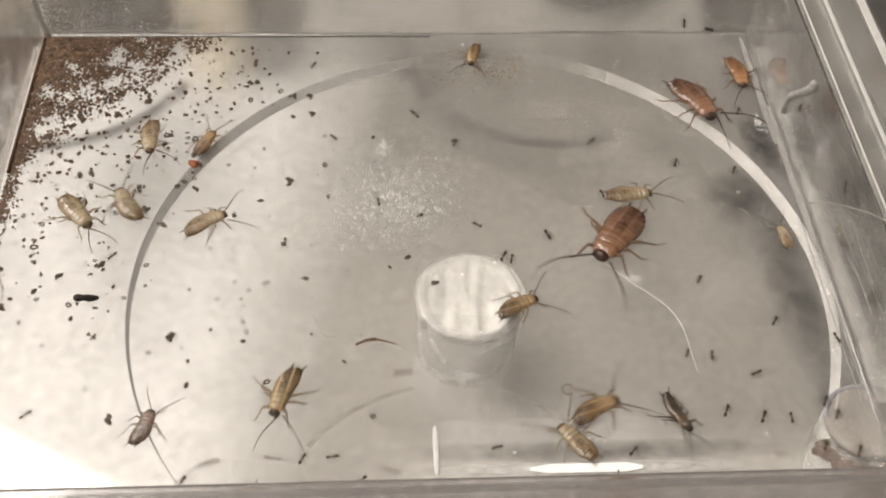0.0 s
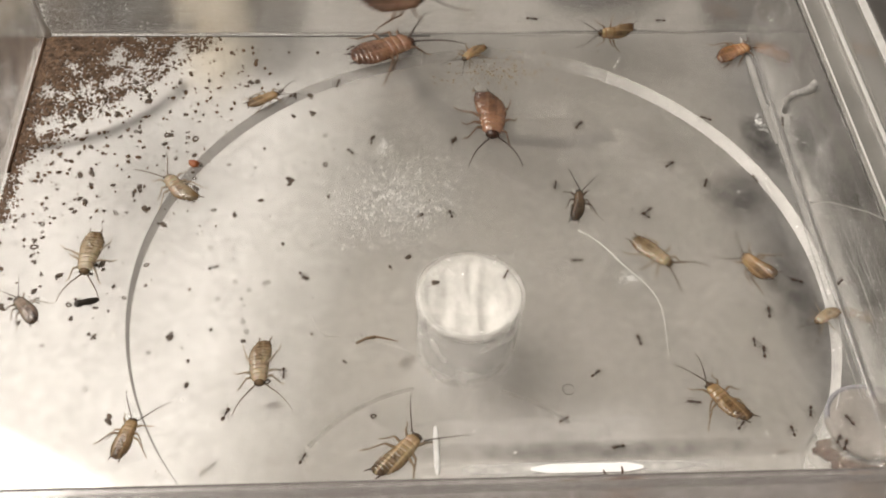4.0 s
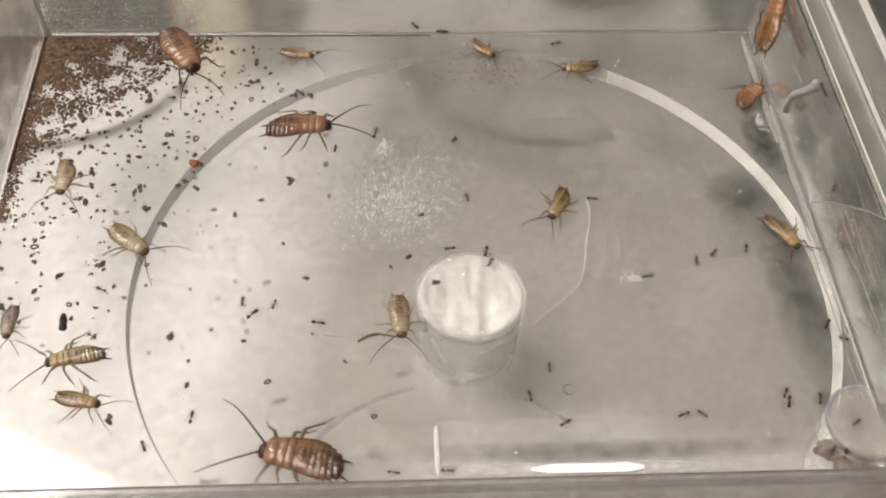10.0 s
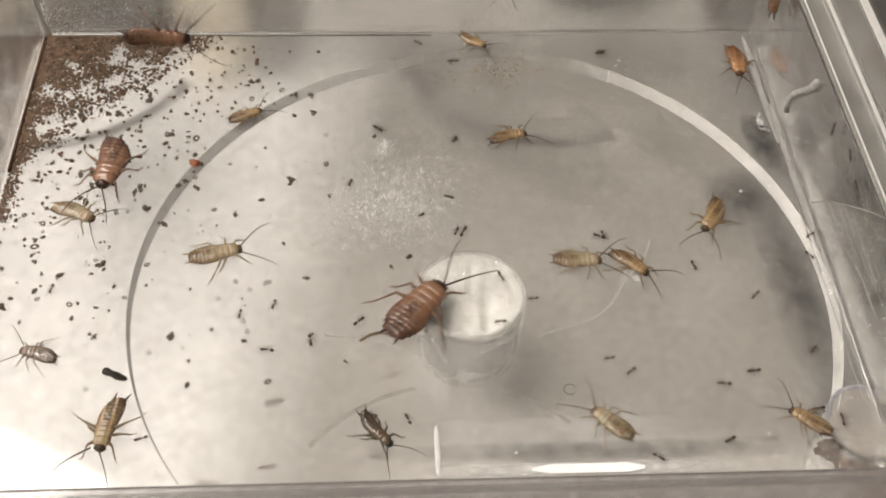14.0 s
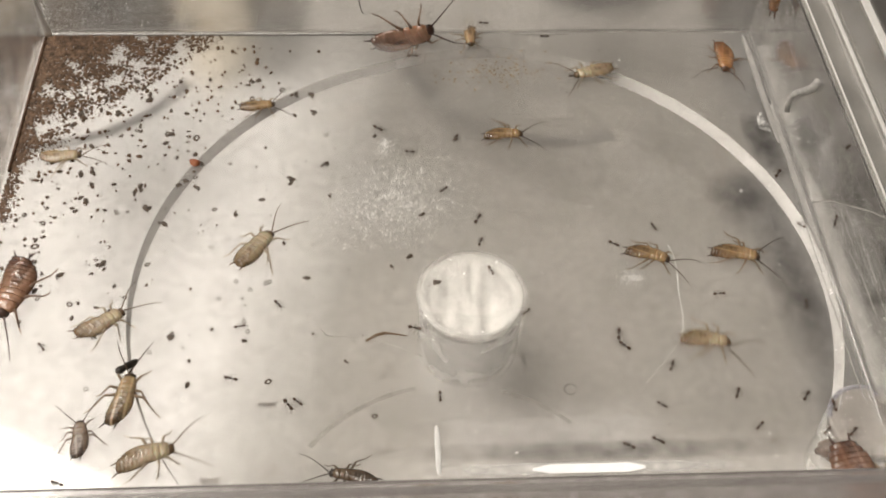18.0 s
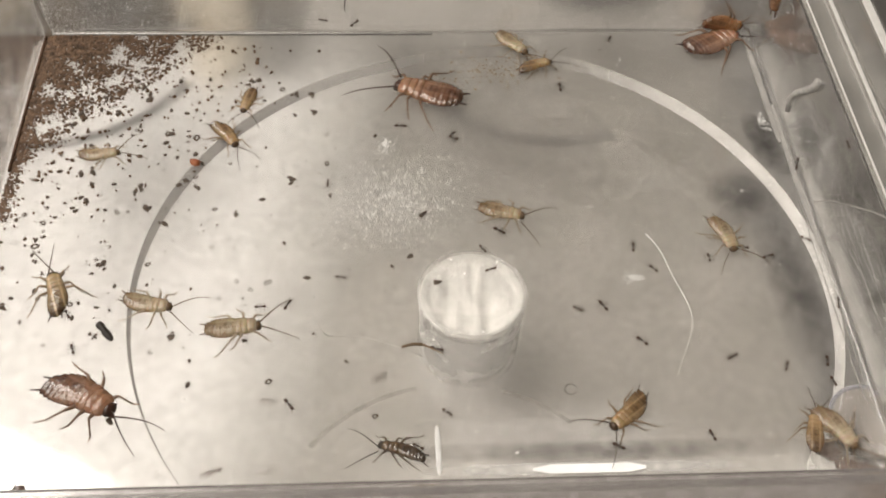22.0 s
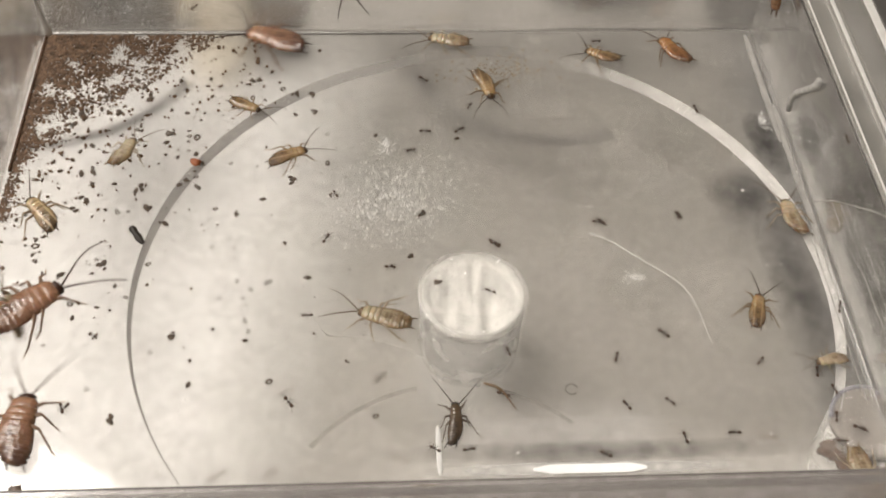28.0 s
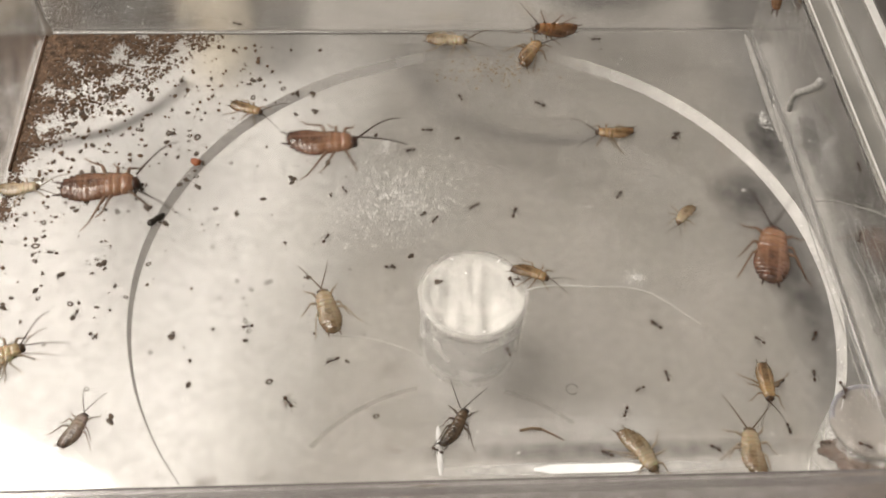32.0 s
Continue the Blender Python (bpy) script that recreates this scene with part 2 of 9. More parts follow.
def shell_skin(name, tail, fore, rough, stripe):
    """Chitin: paler towards the head, darker rims to the body rings, a pale line along each side, mottled."""
    m, nt, b = material(name)
    N, link = nt.nodes.new, nt.links.new
    tc, sep, ns = N("ShaderNodeTexCoord"), N("ShaderNodeSeparateXYZ"), N("ShaderNodeTexNoise")
    link(tc.outputs["Object"], sep.inputs[0])
    link(tc.outputs["Object"], ns.inputs["Vector"])
    ns.inputs["Scale"].default_value, ns.inputs["Detail"].default_value = 6, 3

    def math_node(op, a, c, d=None):
        n = N("ShaderNodeMath")
        n.operation = op
        for k, v in enumerate((a, c, d)):
            if v is None:
                continue
            if isinstance(v, (int, float)):
                n.inputs[k].default_value = v
            else:
                link(v, n.inputs[k])
        return n.outputs[0]

    def ranged(v, a, c, lo=0.0, hi=1.0):
        n = N("ShaderNodeMapRange")
        n.inputs["From Min"].default_value, n.inputs["From Max"].default_value = a, c
        n.inputs["To Min"].default_value, n.inputs["To Max"].default_value = lo, hi
        link(v, n.inputs["Value"])
        return n.outputs[0]

    def tinted(fac, a, c):
        n = N("ShaderNodeMix")
        n.data_type = "RGBA"
        link(fac, n.inputs[0])
        for k, v in ((6, a), (7, c)):
            if isinstance(v, tuple):
                n.inputs[k].default_value = (*v, 1)
            else:
                link(v, n.inputs[k])
        return n.outputs[2]

    along = ranged(sep.outputs["Y"], -0.44, 0.16)
    along = math_node("ADD", along, ranged(ns.outputs["Fac"], 0.3, 0.7, -0.2, 0.2))
    along.node.use_clamp = True
    col = tinted(along, tail, fore)
    ring = ranged(math_node("FRACT", math_node("MULTIPLY_ADD", sep.outputs["Y"], -14.706, 1.4706), 0.0), 0.66, 0.95, 0.0, 0.16)
    col = tinted(ring, col, tuple(c * 0.45 for c in tail))
    side = math_node("ABSOLUTE", sep.outputs["X"], 0.0)
    gut_noise = N("ShaderNodeTexNoise")
    gut_noise.inputs["Scale"].default_value, gut_noise.inputs["Detail"].default_value = 11, 4
    link(tc.outputs["Object"], gut_noise.inputs["Vector"])
    gut = math_node("MULTIPLY", ranged(side, 0.12, 0.02), ranged(sep.outputs["Y"], 0.16, -0.02))
    gut = math_node("MULTIPLY", gut, ranged(gut_noise.outputs["Fac"], 0.42, 0.6, 0.0, 0.6))
    col = tinted(gut, col, tuple(c * 0.5 for c in tail))
    line = math_node("MULTIPLY", ranged(side, 0.055, 0.075), ranged(side, 0.115, 0.09))
    col = tinted(math_node("MULTIPLY", line, stripe), col, tuple(min(0.9, c * 1.5 + 0.06) for c in fore))
    link(col, b.inputs["Base Color"])
    b.inputs["Roughness"].default_value = rough
    b.inputs["Specular IOR Level"].default_value = 0.9
    b.inputs["Coat Weight"].default_value, b.inputs["Coat Roughness"].default_value = 0.6, 0.12
    b.inputs["Subsurface Weight"].default_value = 0.45
    b.inputs["Subsurface Radius"].default_value = (0.0015, 0.0007, 0.0003)
    bp = N("ShaderNodeBump")
    bp.inputs["Strength"].default_value, bp.inputs["Distance"].default_value = 0.15, 0.014
    link(ns.outputs["Fac"], bp.inputs["Height"])
    link(bp.outputs[0], b.inputs["Normal"])
    return m


SKIN = {}
for kind, dark, light, limb, stripe in (
        ("red", (0.105, 0.048, 0.031), (0.41, 0.222, 0.135), (0.36, 0.21, 0.125), 0.15),
        ("brown", (0.16, 0.066, 0.024), (0.46, 0.22, 0.08), (0.32, 0.18, 0.085), 0.15),
        ("gold", (0.13, 0.072, 0.034), (0.50, 0.335, 0.17), (0.40, 0.27, 0.15), 0.3),
        ("striped", (0.13, 0.080, 0.042), (0.54, 0.40, 0.23), (0.42, 0.30, 0.18), 0.6),
        ("pale", (0.28, 0.18, 0.095), (0.70, 0.57, 0.39), (0.60, 0.48, 0.34), 0.1),
        ("grey", (0.15, 0.105, 0.082), (0.46, 0.36, 0.29), (0.36, 0.28, 0.22), 0.2),
        ("dark", (0.055, 0.037, 0.025), (0.14, 0.092, 0.055), (0.12, 0.08, 0.05), 0.1)):
    SKIN[kind] = (shell_skin(kind + "_shell", dark, light, 0.27, stripe),
                  mottled(kind + "_limb", tuple(c * 0.5 for c in limb), tuple(c * 0.8 for c in limb), 9, 0.4, 0.1, 3, dist=0.01),
                  mottled(kind + "_head", tuple(c * 0.25 for c in dark), tuple(c * 0.6 for c in dark), 8, 0.3, 0.1, 3, dist=0.01))
for kind, through_light in (("red", 0.12), ("brown", 0.15), ("gold", 0.2), ("striped", 0.2), ("pale", 0.32), ("grey", 0.32), ("dark", 0.0)):
    SKIN[kind][0].node_tree.nodes["Principled BSDF"].inputs["Transmission Weight"].default_value = through_light
    SKIN[kind][1].node_tree.nodes["Principled BSDF"].inputs["Transmission Weight"].default_value = 0.35
M_ANT = mottled("ant_shell", (0.014, 0.008, 0.005), (0.085, 0.042, 0.022), 6, 0.3, 0.2, 3, 0.6, dist=0.02)


# ---- building blocks ----
def mesh_of(name, bm, mat, smooth=True):
    me = bpy.data.meshes.new(name)
    bm.normal_update()
    bm.to_mesh(me)
    bm.free()
    me.materials.append(mat)
    if smooth:
        me.polygons.foreach_set("use_smooth", [True] * len(me.polygons))
    return me


def part(name, bm, mat, parent=None, label="", smooth=True):
    ob = new(name, mesh_of(name, bm, mat, smooth))
    if parent:
        ob.parent = parent
    if label:
        ob["label"] = label
    return ob


def block(name, bm, mat, parent=None, label=""):
    return part(name, bm, mat, parent, label, False)


def slab(x0, x1, y0, y1, z0, z1, bevel=0.0006):
    bm = bmesh.new()
    bmesh.ops.create_cube(bm, size=1, matrix=Matrix.LocRotScale(((x0 + x1) / 2, (y0 + y1) / 2, (z0 + z1) / 2), None, (x1 - x0, y1 - y0, z1 - z0)))
    if bevel:
        bmesh.ops.bevel(bm, geom=bm.edges[:], offset=bevel, segments=3, affect="EDGES", profile=0.5)
    return bm


def loft(bm, rings):
    """Skins a row of vertex rings into a closed body."""
    loops = [[bm.verts.new(v) for v in ring] for ring in rings]
    for a, b in zip(loops, loops[1:]):
        n = len(a)
        for i in range(n):
            bm.faces.new((a[i], a[(i + 1) % n], b[(i + 1) % n], b[i]))
    bm.faces.new(loops[0][::-1])
    bm.faces.new(loops[-1])
    return bm


def oval(y, rx, rz, z, n=14, flat=0.55):
    """A cross-section of a body: arched back, flatter belly."""
    out = []
    for i in range(n):
        a = 2 * math.pi * i / n
        s = math.sin(a)
        out.append((rx * math.cos(a), y, z + rz * (s if s > 0 else s * flat)))
    return out


def tube(bm, pts, r0, r1, n=6):
    """A tapered rod through points."""
    pts = [Vector(p) for p in pts]
    rings = []
    for i, p in enumerate(pts):
        d = (pts[min(i + 1, len(pts) - 1)] - pts[max(i - 1, 0)]).normalized()
        a = d.orthogonal().normalized()
        b = d.cross(a)
        r = r0 + (r1 - r0) * i / (len(pts) - 1)
        rings.append([p + r * (math.cos(2 * math.pi * k / n) * a + math.sin(2 * math.pi * k / n) * b) for k in range(n)])
    return loft(bm, rings)


def disc_prism(bm, cx, cy, rings, n=48):
    """A turned body from (radius, z) pairs."""
    return loft(bm, [[(cx + r * math.cos(2 * math.pi * i / n), cy + r * math.sin(2 * math.pi * i / n), z) for i in range(n)] for r, z in rings])


def clear(ob):
    ob.visible_shadow = False
    return ob


# ---- the box ----
XL, XR, YF, YB, WALL = -0.0825, 0.0697, -0.0598, 0.0605, 0.0245
T = 0.0012
clear(tagged(block("floor", slab(XL - T, XR + T, YF - T, YB + T, -T, 0.0, 0.0004), M_FLOOR), "clear scuffed plastic floor of the box, dusty", "floor", kind="structure"))
clear(tagged(block("wall_back", slab(XL - T, XR + T, YB, YB + T, 0.0002, WALL), M_WALL), "clear plastic back wall with dust specks", "wall", kind="structure"))
clear(tagged(block("wall_left", slab(XL - T, XL, YF, YB - 0.0002, 0.0002, WALL), M_WALL_SIDE), "clear plastic side wall, stained low down", "wall", kind="structure"))
clear(tagged(block("wall_right", slab(XR, XR + T, YF, YB - 0.0002, 0.0002, WALL), M_WALL_SIDE), "clear plastic side wall with scratches", "wall", kind="structure"))
clear(tagged(block("wall_front", slab(XL, XR, YF - T, YF, 0.0002, WALL - 0.002), M_WALL), "clear plastic front wall", "wall", kind="structure"))

# lower skirt of the moulding and the rims
clear(tagged(block("trim_front_rim", slab(XL - T, XR + T, YF - 0.0065, YF + 0.0002, WALL - 0.0018, WALL + 0.0002, 0.0006), M_FRONT_RIM), "rounded clear plastic rim of the front wall", "rim", kind="structure"))
clear(tagged(block("trim_right_rim", slab(XR - 0.0002, XR + 0.0062, YF + 0.0004, YB + 0.03, WALL + 0.0002, WALL + 0.0016, 0.0005), M_RIM), "glossy clear plastic rim along the side wall", "rim", kind="structure"))
clear(tagged(block("trim_outer_rim", slab(XR + 0.0112, XR + 0.0142, YF, YB + 0.03, WALL - 0.012, WALL + 0.001, 0.0007), M_RIM), "outer clear plastic lip", "rim", kind="structure"))
# rim edges with highlights painted on as pale lines, and strips beside the wall
for x0, x1, z, mat, label in ((XR - 0.0001, XR + 0.0002, WALL + 0.0016, M_FLECK_GLINT, "pale line painting the highlight on the rim edge"),
                              (XR + 0.0034, XR + 0.0037, WALL + 0.0016, M_RING, "pale line painting the highlight on the rim edge"),
                              (XR + 0.0043, XR + 0.0050, WALL + 0.0016, M_FLECK_GLINT, "pale line painting the highlight on the rim edge"),
                              (XR + 0.0112, XR + 0.0128, WALL + 0.001, M_FLECK_GLINT, "white line painting the highlight on the outer lip"),
                              (XR + 0.0131, XR + 0.0137, WALL + 0.001, M_DARK_TONE, "dark line drawn along the outer lip")):
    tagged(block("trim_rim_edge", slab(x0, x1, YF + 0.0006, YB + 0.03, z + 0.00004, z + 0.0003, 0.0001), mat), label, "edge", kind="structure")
# pale and dark strips added to imitate bright and shaded streaks there
tagged(block("trim_channel", slab(XR + T + 0.0021, XR + T + 0.0048, -0.034, 0.058, -0.0020, -0.0010, 0.0003), M_LINE), "pale strip added beside the wall to imitate a bright streak", "channel", kind="structure")
tagged(block("trim_channel_shade", slab(XR + T + 0.0054, XR + T + 0.0105, YF, YB + 0.02, -0.0030, -0.0020, 0.0003), M_SEAM), "dark grey strip added beside the wall to imitate shade", "channel", kind="structure")
tagged(block("trim_back_seam", slab(XL + 0.0014, 0.0, YB - 0.0004, YB - 0.0001, 0.0001, 0.0004, 0), M_SEAM), "thin dark seam along the foot of the back wall", "seam", kind="structure")
tagged(block("trim_back_seam", slab(0.0180, 0.0302, YB - 0.0003, YB - 0.0001, 0.0001, 0.0002, 0), M_LINE), "thin bright seam along the foot of the back wall", "seam", kind="structure")
tagged(block("trim_stained_seam", slab(XL + 0.0001, XL + 0.0006, 0.020, YB - 0.0006, 0.0001, 0.0008, 0.0002), M_SCUM), "brown-stained seam along the foot of the side wall", "seam", kind="structure")
# film added to blur the sheets below, so their brightness edges turn soft
clear(tagged(block("floor_underside", slab(XL - 0.022, XR + 0.022, YF - 0.012, YB + 0.024, -0.0182, -0.0181, 0), M_FROST), "frosted film added under the box floor to blur what lies below", "film", kind="structure"))

# moulded ring under the floor
def ring_point(a, dr, dz):
    """A point of the ring, at an angle in degrees; centre and radius shift to fit the camera's view."""
    k = min(1.0, max(0.0, (a - 74) / 36))
    k = k * k * (3 - 2 * k)
    cx, cy, r = 0.00475 + 0.00265 * k, -0.0073 - 0.0013 * k, 0.0652 - 0.0020 * k
    a = math.radians(a)
    return cx + (r + dr) * math.cos(a), cy + (r + dr) * math.sin(a), -T - 0.0003 + dz


# arcs split where the light on the ring changes
for a0, a1, wide, mat, label in ((-25, 76, 0.00058, M_RING_RIGHT, "right arc of the frosted ring moulded under the floor, faded to imitate light"),
                                 (76.3, 97.7, 0.00042, M_RING_FAINT, "faint stretch of the ring under the floor, dimmed to imitate light"),
                                 (98, 216, 0.00040, M_RING_LEFT, "left arc of the frosted ring moulded under the floor, faded to imitate light")):
    bm = bmesh.new()
    rings = []
    for i in range(97):
        u = i / 96
        a = a0 + (a1 - a0) * u
        taper = min(1.0, 0.25 + (1 - u) * 1.5) if a0 > 90 else 1.0
        w = wide * taper
        rings.append([ring_point(a, dx, dz) for dx, dz in ((-w, -0.0021 * taper), (w, 0), (w * 1.1, -0.0001), (-w * 0.9, -0.0022 * taper))])
    loft(bm, rings)
    tagged(part("trim_ring", bm, mat, smooth=False), label, "ring", kind="structure")

# post under the floor
PX, PY, PR = 0.0044, -0.0097, 0.0095
post = tagged(new("support_post"), "clear hollow plastic post with white cotton under its top", "post")
post.location = (PX, PY, -0.0302)
bm = bmesh.new()
n = 56
prof = [(PR * 0.93, 0.0), (PR * 0.95, 0.001), (PR, 0.0255), (PR * 0.9, 0.0255), (PR * 0.86, 0.001), (PR * 0.85, 0.0)]
loops = [[bm.verts.new((r * math.cos(2 * math.pi * i / n), r * math.sin(2 * math.pi * i / n), z)) for i in range(n)] for r, z in prof]
for k in range(len(prof)):
    a, b = loops[k], loops[(k + 1) % len(prof)]
    for i in range(n):
        bm.faces.new((a[i], a[(i + 1) % n], b[(i + 1) % n], b[i]))
clear(part("tube", bm, M_POST, post, "clear plastic tube"))
bm = bmesh.new()
rings = []
for r, z in ((0.90, 0.0271), (0.98, 0.0274), (0.985, 0.0282), (0.95, 0.02865), (0.85, 0.0287), (0.75, 0.0287), (0.64, 0.0287), (0.52, 0.0287), (0.4, 0.0287), (0.28, 0.0287), (0.15, 0.0287), (0.02, 0.0287)):
    rings.append([(PR * r * math.cos(2 * math.pi * i / n), PR * r * math.sin(2 * math.pi * i / n),
                   z - 0.0022 * (0.5 + 0.5 * noise.noise((PR * r * math.cos(2 * math.pi * i / n) * 560, PR * r * math.sin(2 * math.pi * i / n) * 90, 4.0))) * (r < 0.93)) for i in range(n)])
loft(bm, rings)
part("cotton_plug", bm, M_CAP, post, "white cotton plug with folds")
bm = bmesh.new()
loops = []
for r, z in ((PR * 0.96, 0.0275), (PR * 1.04, 0.0277), (PR * 1.05, 0.0286), (PR * 0.97, 0.0287)):
    loops.append([bm.verts.new((r * math.cos(2 * math.pi * i / n), r * math.sin(2 * math.pi * i / n), z)) for i in range(n)])
for k in range(4):
    a, b = loops[k], loops[(k + 1) % 4]
    for i in range(n):
        bm.faces.new((a[i], a[(i + 1) % n], b[(i + 1) % n], b[i]))
clear(part("weld_ring", bm, M_WELD_CLEAR, post, "clear weld ring"))
# sparkle of the weld painted as white dots
sparkle = random.Random(21)
bm = bmesh.new()
for _ in range(300):
    a, r = sparkle.uniform(0, 6.283), PR * sparkle.gauss(1.04, 0.04)
    bmesh.ops.create_icosphere(bm, subdivisions=1, radius=sparkle.uniform(0.00004, 0.00012), matrix=Matrix.Translation((r * math.cos(a), r * math.sin(a), 0.0288)))
part("bubbles", bm, M_FLECK_GLINT, post, "tiny white dots painting the sparkle of the weld")

# corner post under the floor
corner = tagged(new("corner_post"), "clear plastic corner post with a dull grey top", "post")
corner.location = (0.0690, -0.0374, -0.0302)
bm = bmesh.new()
disc_prism(bm, 0, 0, ((0.0058, 0.0), (0.0060, 0.001), (0.0068, 0.0252), (0.0066, 0.0255)), 48)
clear(part("shaft", bm, M_POST, corner))
bm = bmesh.new()
disc_prism(bm, 0, 0, ((0.0064, 0.0270), (0.0068, 0.0273), (0.0068, 0.0281), (0.0062, 0.0285), (0.003, 0.0283), (0.0005, 0.0282)), 48)
part("top", bm, M_SMOKE, corner, "dull grey top")
bm = bmesh.new()
loops = []
for r, z in ((0.0062, 0.0275), (0.0069, 0.0277), (0.0070, 0.0286), (0.0063, 0.0287)):
    loops.append([bm.verts.new((r * math.cos(math.pi * (0.08 + 0.9 * i / n)), r * math.sin(math.pi * (0.08 + 0.9 * i / n)), z)) for i in range(n)])
for k in range(4):
    a, b = loops[k], loops[(k + 1) % 4]
    for i in range(n - 1):
        bm.faces.new((a[i], a[(i + 1) % n], b[(i + 1) % n], b[i]))
part("weld_ring", bm, M_WELD, corner, "blue-grey weld ring")
scum_seed = random.Random(5)
for k in range(60):
    a, q = math.radians(scum_seed.uniform(200, 372)), scum_seed.uniform(0.0050, 0.0086)
    x, y, r = q * math.cos(a), q * math.sin(a) * 0.85, scum_seed.uniform(0.0007, 0.0018)
    bm = bmesh.new()
    bmesh.ops.create_icosphere(bm, subdivisions=3, radius=1)
    for v in bm.verts:
        k = 1 + 0.5 * noise.noise(v.co * 1.9 + Vector((x * 900, y * 900, 0)))
        v.co = Vector((x + v.co.x * r * 1.25 * k, y + v.co.y * r * 0.75 * k, 0.0248 + v.co.z * 0.0007 * k))
    part("scum", bm, M_SCUM, corner, "reddish-brown crust on the post")

# ---- table, sheets added for brightness, room ----
table = tagged(block("table", slab(-0.9, 0.9, -0.7, 0.9, -0.06, -0.0315, 0.002), M_TABLE), "matt grey tabletop", "table", kind="structure")
for x in (-0.85, 0.85):
    for y in (-0.65, 0.85):
        block("leg", slab(x - 0.03, x + 0.03, y - 0.03, y + 0.03, -0.8, -0.06, 0.003), M_TABLE, table)
# added sheets whose tones imitate brighter and dimmer zones under the box
tagged(block("grey_card", slab(-0.0130, 0.0765, -0.12, -0.0252, -0.0314, -0.0310, 0.0002), M_TONE_GREY), "grey sheet added under the box front to set its brightness", "card")
tagged(block("pale_card", slab(0.0010, 0.0400, -0.0250, -0.0165, -0.0314, -0.0309, 0.0002), M_TONE_PALE), "narrow pale sheet added to brighten a band under the box", "card")
tagged(block("grey_card", slab(-0.0320, -0.0235, -0.1, 0.097, -0.0314, -0.0309, 0.0002), M_STRIP_PALE), "pale strip added to grade the brightness beside the white sheet", "card")
tagged(block("grey_card", slab(-0.0233, -0.0135, -0.1, 0.097, -0.0314, -0.0309, 0.0002), M_STRIP_GREY), "light grey strip added to grade the brightness further", "card")
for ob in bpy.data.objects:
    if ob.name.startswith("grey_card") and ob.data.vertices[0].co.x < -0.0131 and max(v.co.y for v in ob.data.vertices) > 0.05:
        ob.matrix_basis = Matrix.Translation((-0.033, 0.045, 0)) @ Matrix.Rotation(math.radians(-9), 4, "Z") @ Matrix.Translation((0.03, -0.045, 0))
# white sheet stands in for the brighter light on the left
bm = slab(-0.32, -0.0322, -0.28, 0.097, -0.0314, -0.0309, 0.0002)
tagged(block("paper_sheet", bm, M_BRIGHT_SHEET), "plain white sheet added for the brighter left side", "paper").matrix_basis = Matrix.Translation((-0.033, 0.045, 0)) @ Matrix.Rotation(math.radians(-9), 4, "Z") @ Matrix.Translation((0.03, -0.045, 0))
# dark sheet added in place of the dimmer light on the right
tagged(block("desk_mat", slab(0.0765, 0.42, -0.012, 0.3, -0.0314, -0.0302, 0.0004), M_DARK_TONE), "dark grey sheet added to darken the right side", "mat")
R = 1.6
tagged(block("wall_room_north", slab(-R, R, R, R + 0.1, -0.8, 2.0, 0), M_ROOM), kind="structure")
tagged(block("wall_room_south", slab(-R, R, -R - 0.1, -R, -0.8, 2.0, 0), M_ROOM), kind="structure")
tagged(block("wall_room_east", slab(R, R + 0.1, -R, R, -0.8, 2.0, 0), M_ROOM), kind="structure")
tagged(block("wall_room_west", slab(-R - 0.1, -R, -R, R, -0.8, 2.0, 0), M_ROOM), kind="structure")
tagged(block("ceiling", slab(-R, R, -R, R, 2.0, 2.1, 0), M_ROOM), kind="structure")
tagged(block("floor_room", slab(-R, R, -R, R, -0.9, -0.8, 0), M_ROOM), kind="structure")


def lump(name, x, y, z, sx, sy, sz, mat, label, category, seed):
    """A soft crumpled bundle."""
    bm = bmesh.new()
    bmesh.ops.create_icosphere(bm, subdivisions=4, radius=1)
    for v in bm.verts:
        k = 1 + 0.28 * noise.noise(v.co * 1.8 + Vector((seed, 0, 0))) + 0.08 * noise.noise(v.co * 5 + Vector((0, seed, 0)))
        v.co = Vector((v.co.x * sx * k, v.co.y * sy * k, max(v.co.z, -0.75) * sz * k))
    ob = tagged(part(name, bm, mat), label, category)
    ob.location = (x, y, z)
    return ob


lump("cloth_bundle", -0.0505, 0.090, -0.0285, 0.0075, 0.016, 0.003, M_CLOTH, "crumpled beige cloth on the table behind the box", "cloth", 1)
lump("cloth_bundle", -0.056, 0.114, -0.0285, 0.012, 0.012, 0.003, M_CLOTH, "crumpled beige cloth on the table behind the box", "cloth", 9)
lump("cloth_bundle", -0.108, 0.097, -0.0285, 0.018, 0.016, 0.003, M_SMOKE, "crumpled dull grey-brown cloth on the table beside the box", "cloth", 5)
lump("rubber_pad", -0.075, 0.108, -0.0285, 0.014, 0.010, 0.003, M_DARK, "dark grey rubber pad on the table", "pad", 2)
lump("rubber_pad", -0.0375, 0.0895, -0.0285, 0.0065, 0.011, 0.003, M_DARK, "dark grey rubber pad on the table", "pad", 3)
# near-black lumps added in place of soft shade under the right side
lump("felt_strip", 0.0838, 0.056, -0.0285, 0.0035, 0.012, 0.003, M_SHADE, "dark lump standing in for shade beside the box", "felt", 4)
lump("felt_strip", 0.0712, 0.0365, -0.0285, 0.0034, 0.0075, 0.003, M_SHADE, "dark lump standing in for shade under the box", "felt", 14)
lump("felt_strip", 0.0757, 0.0215, -0.0285, 0.0030, 0.0085, 0.003, M_SHADE, "dark lump standing in for shade under the box", "felt", 15)
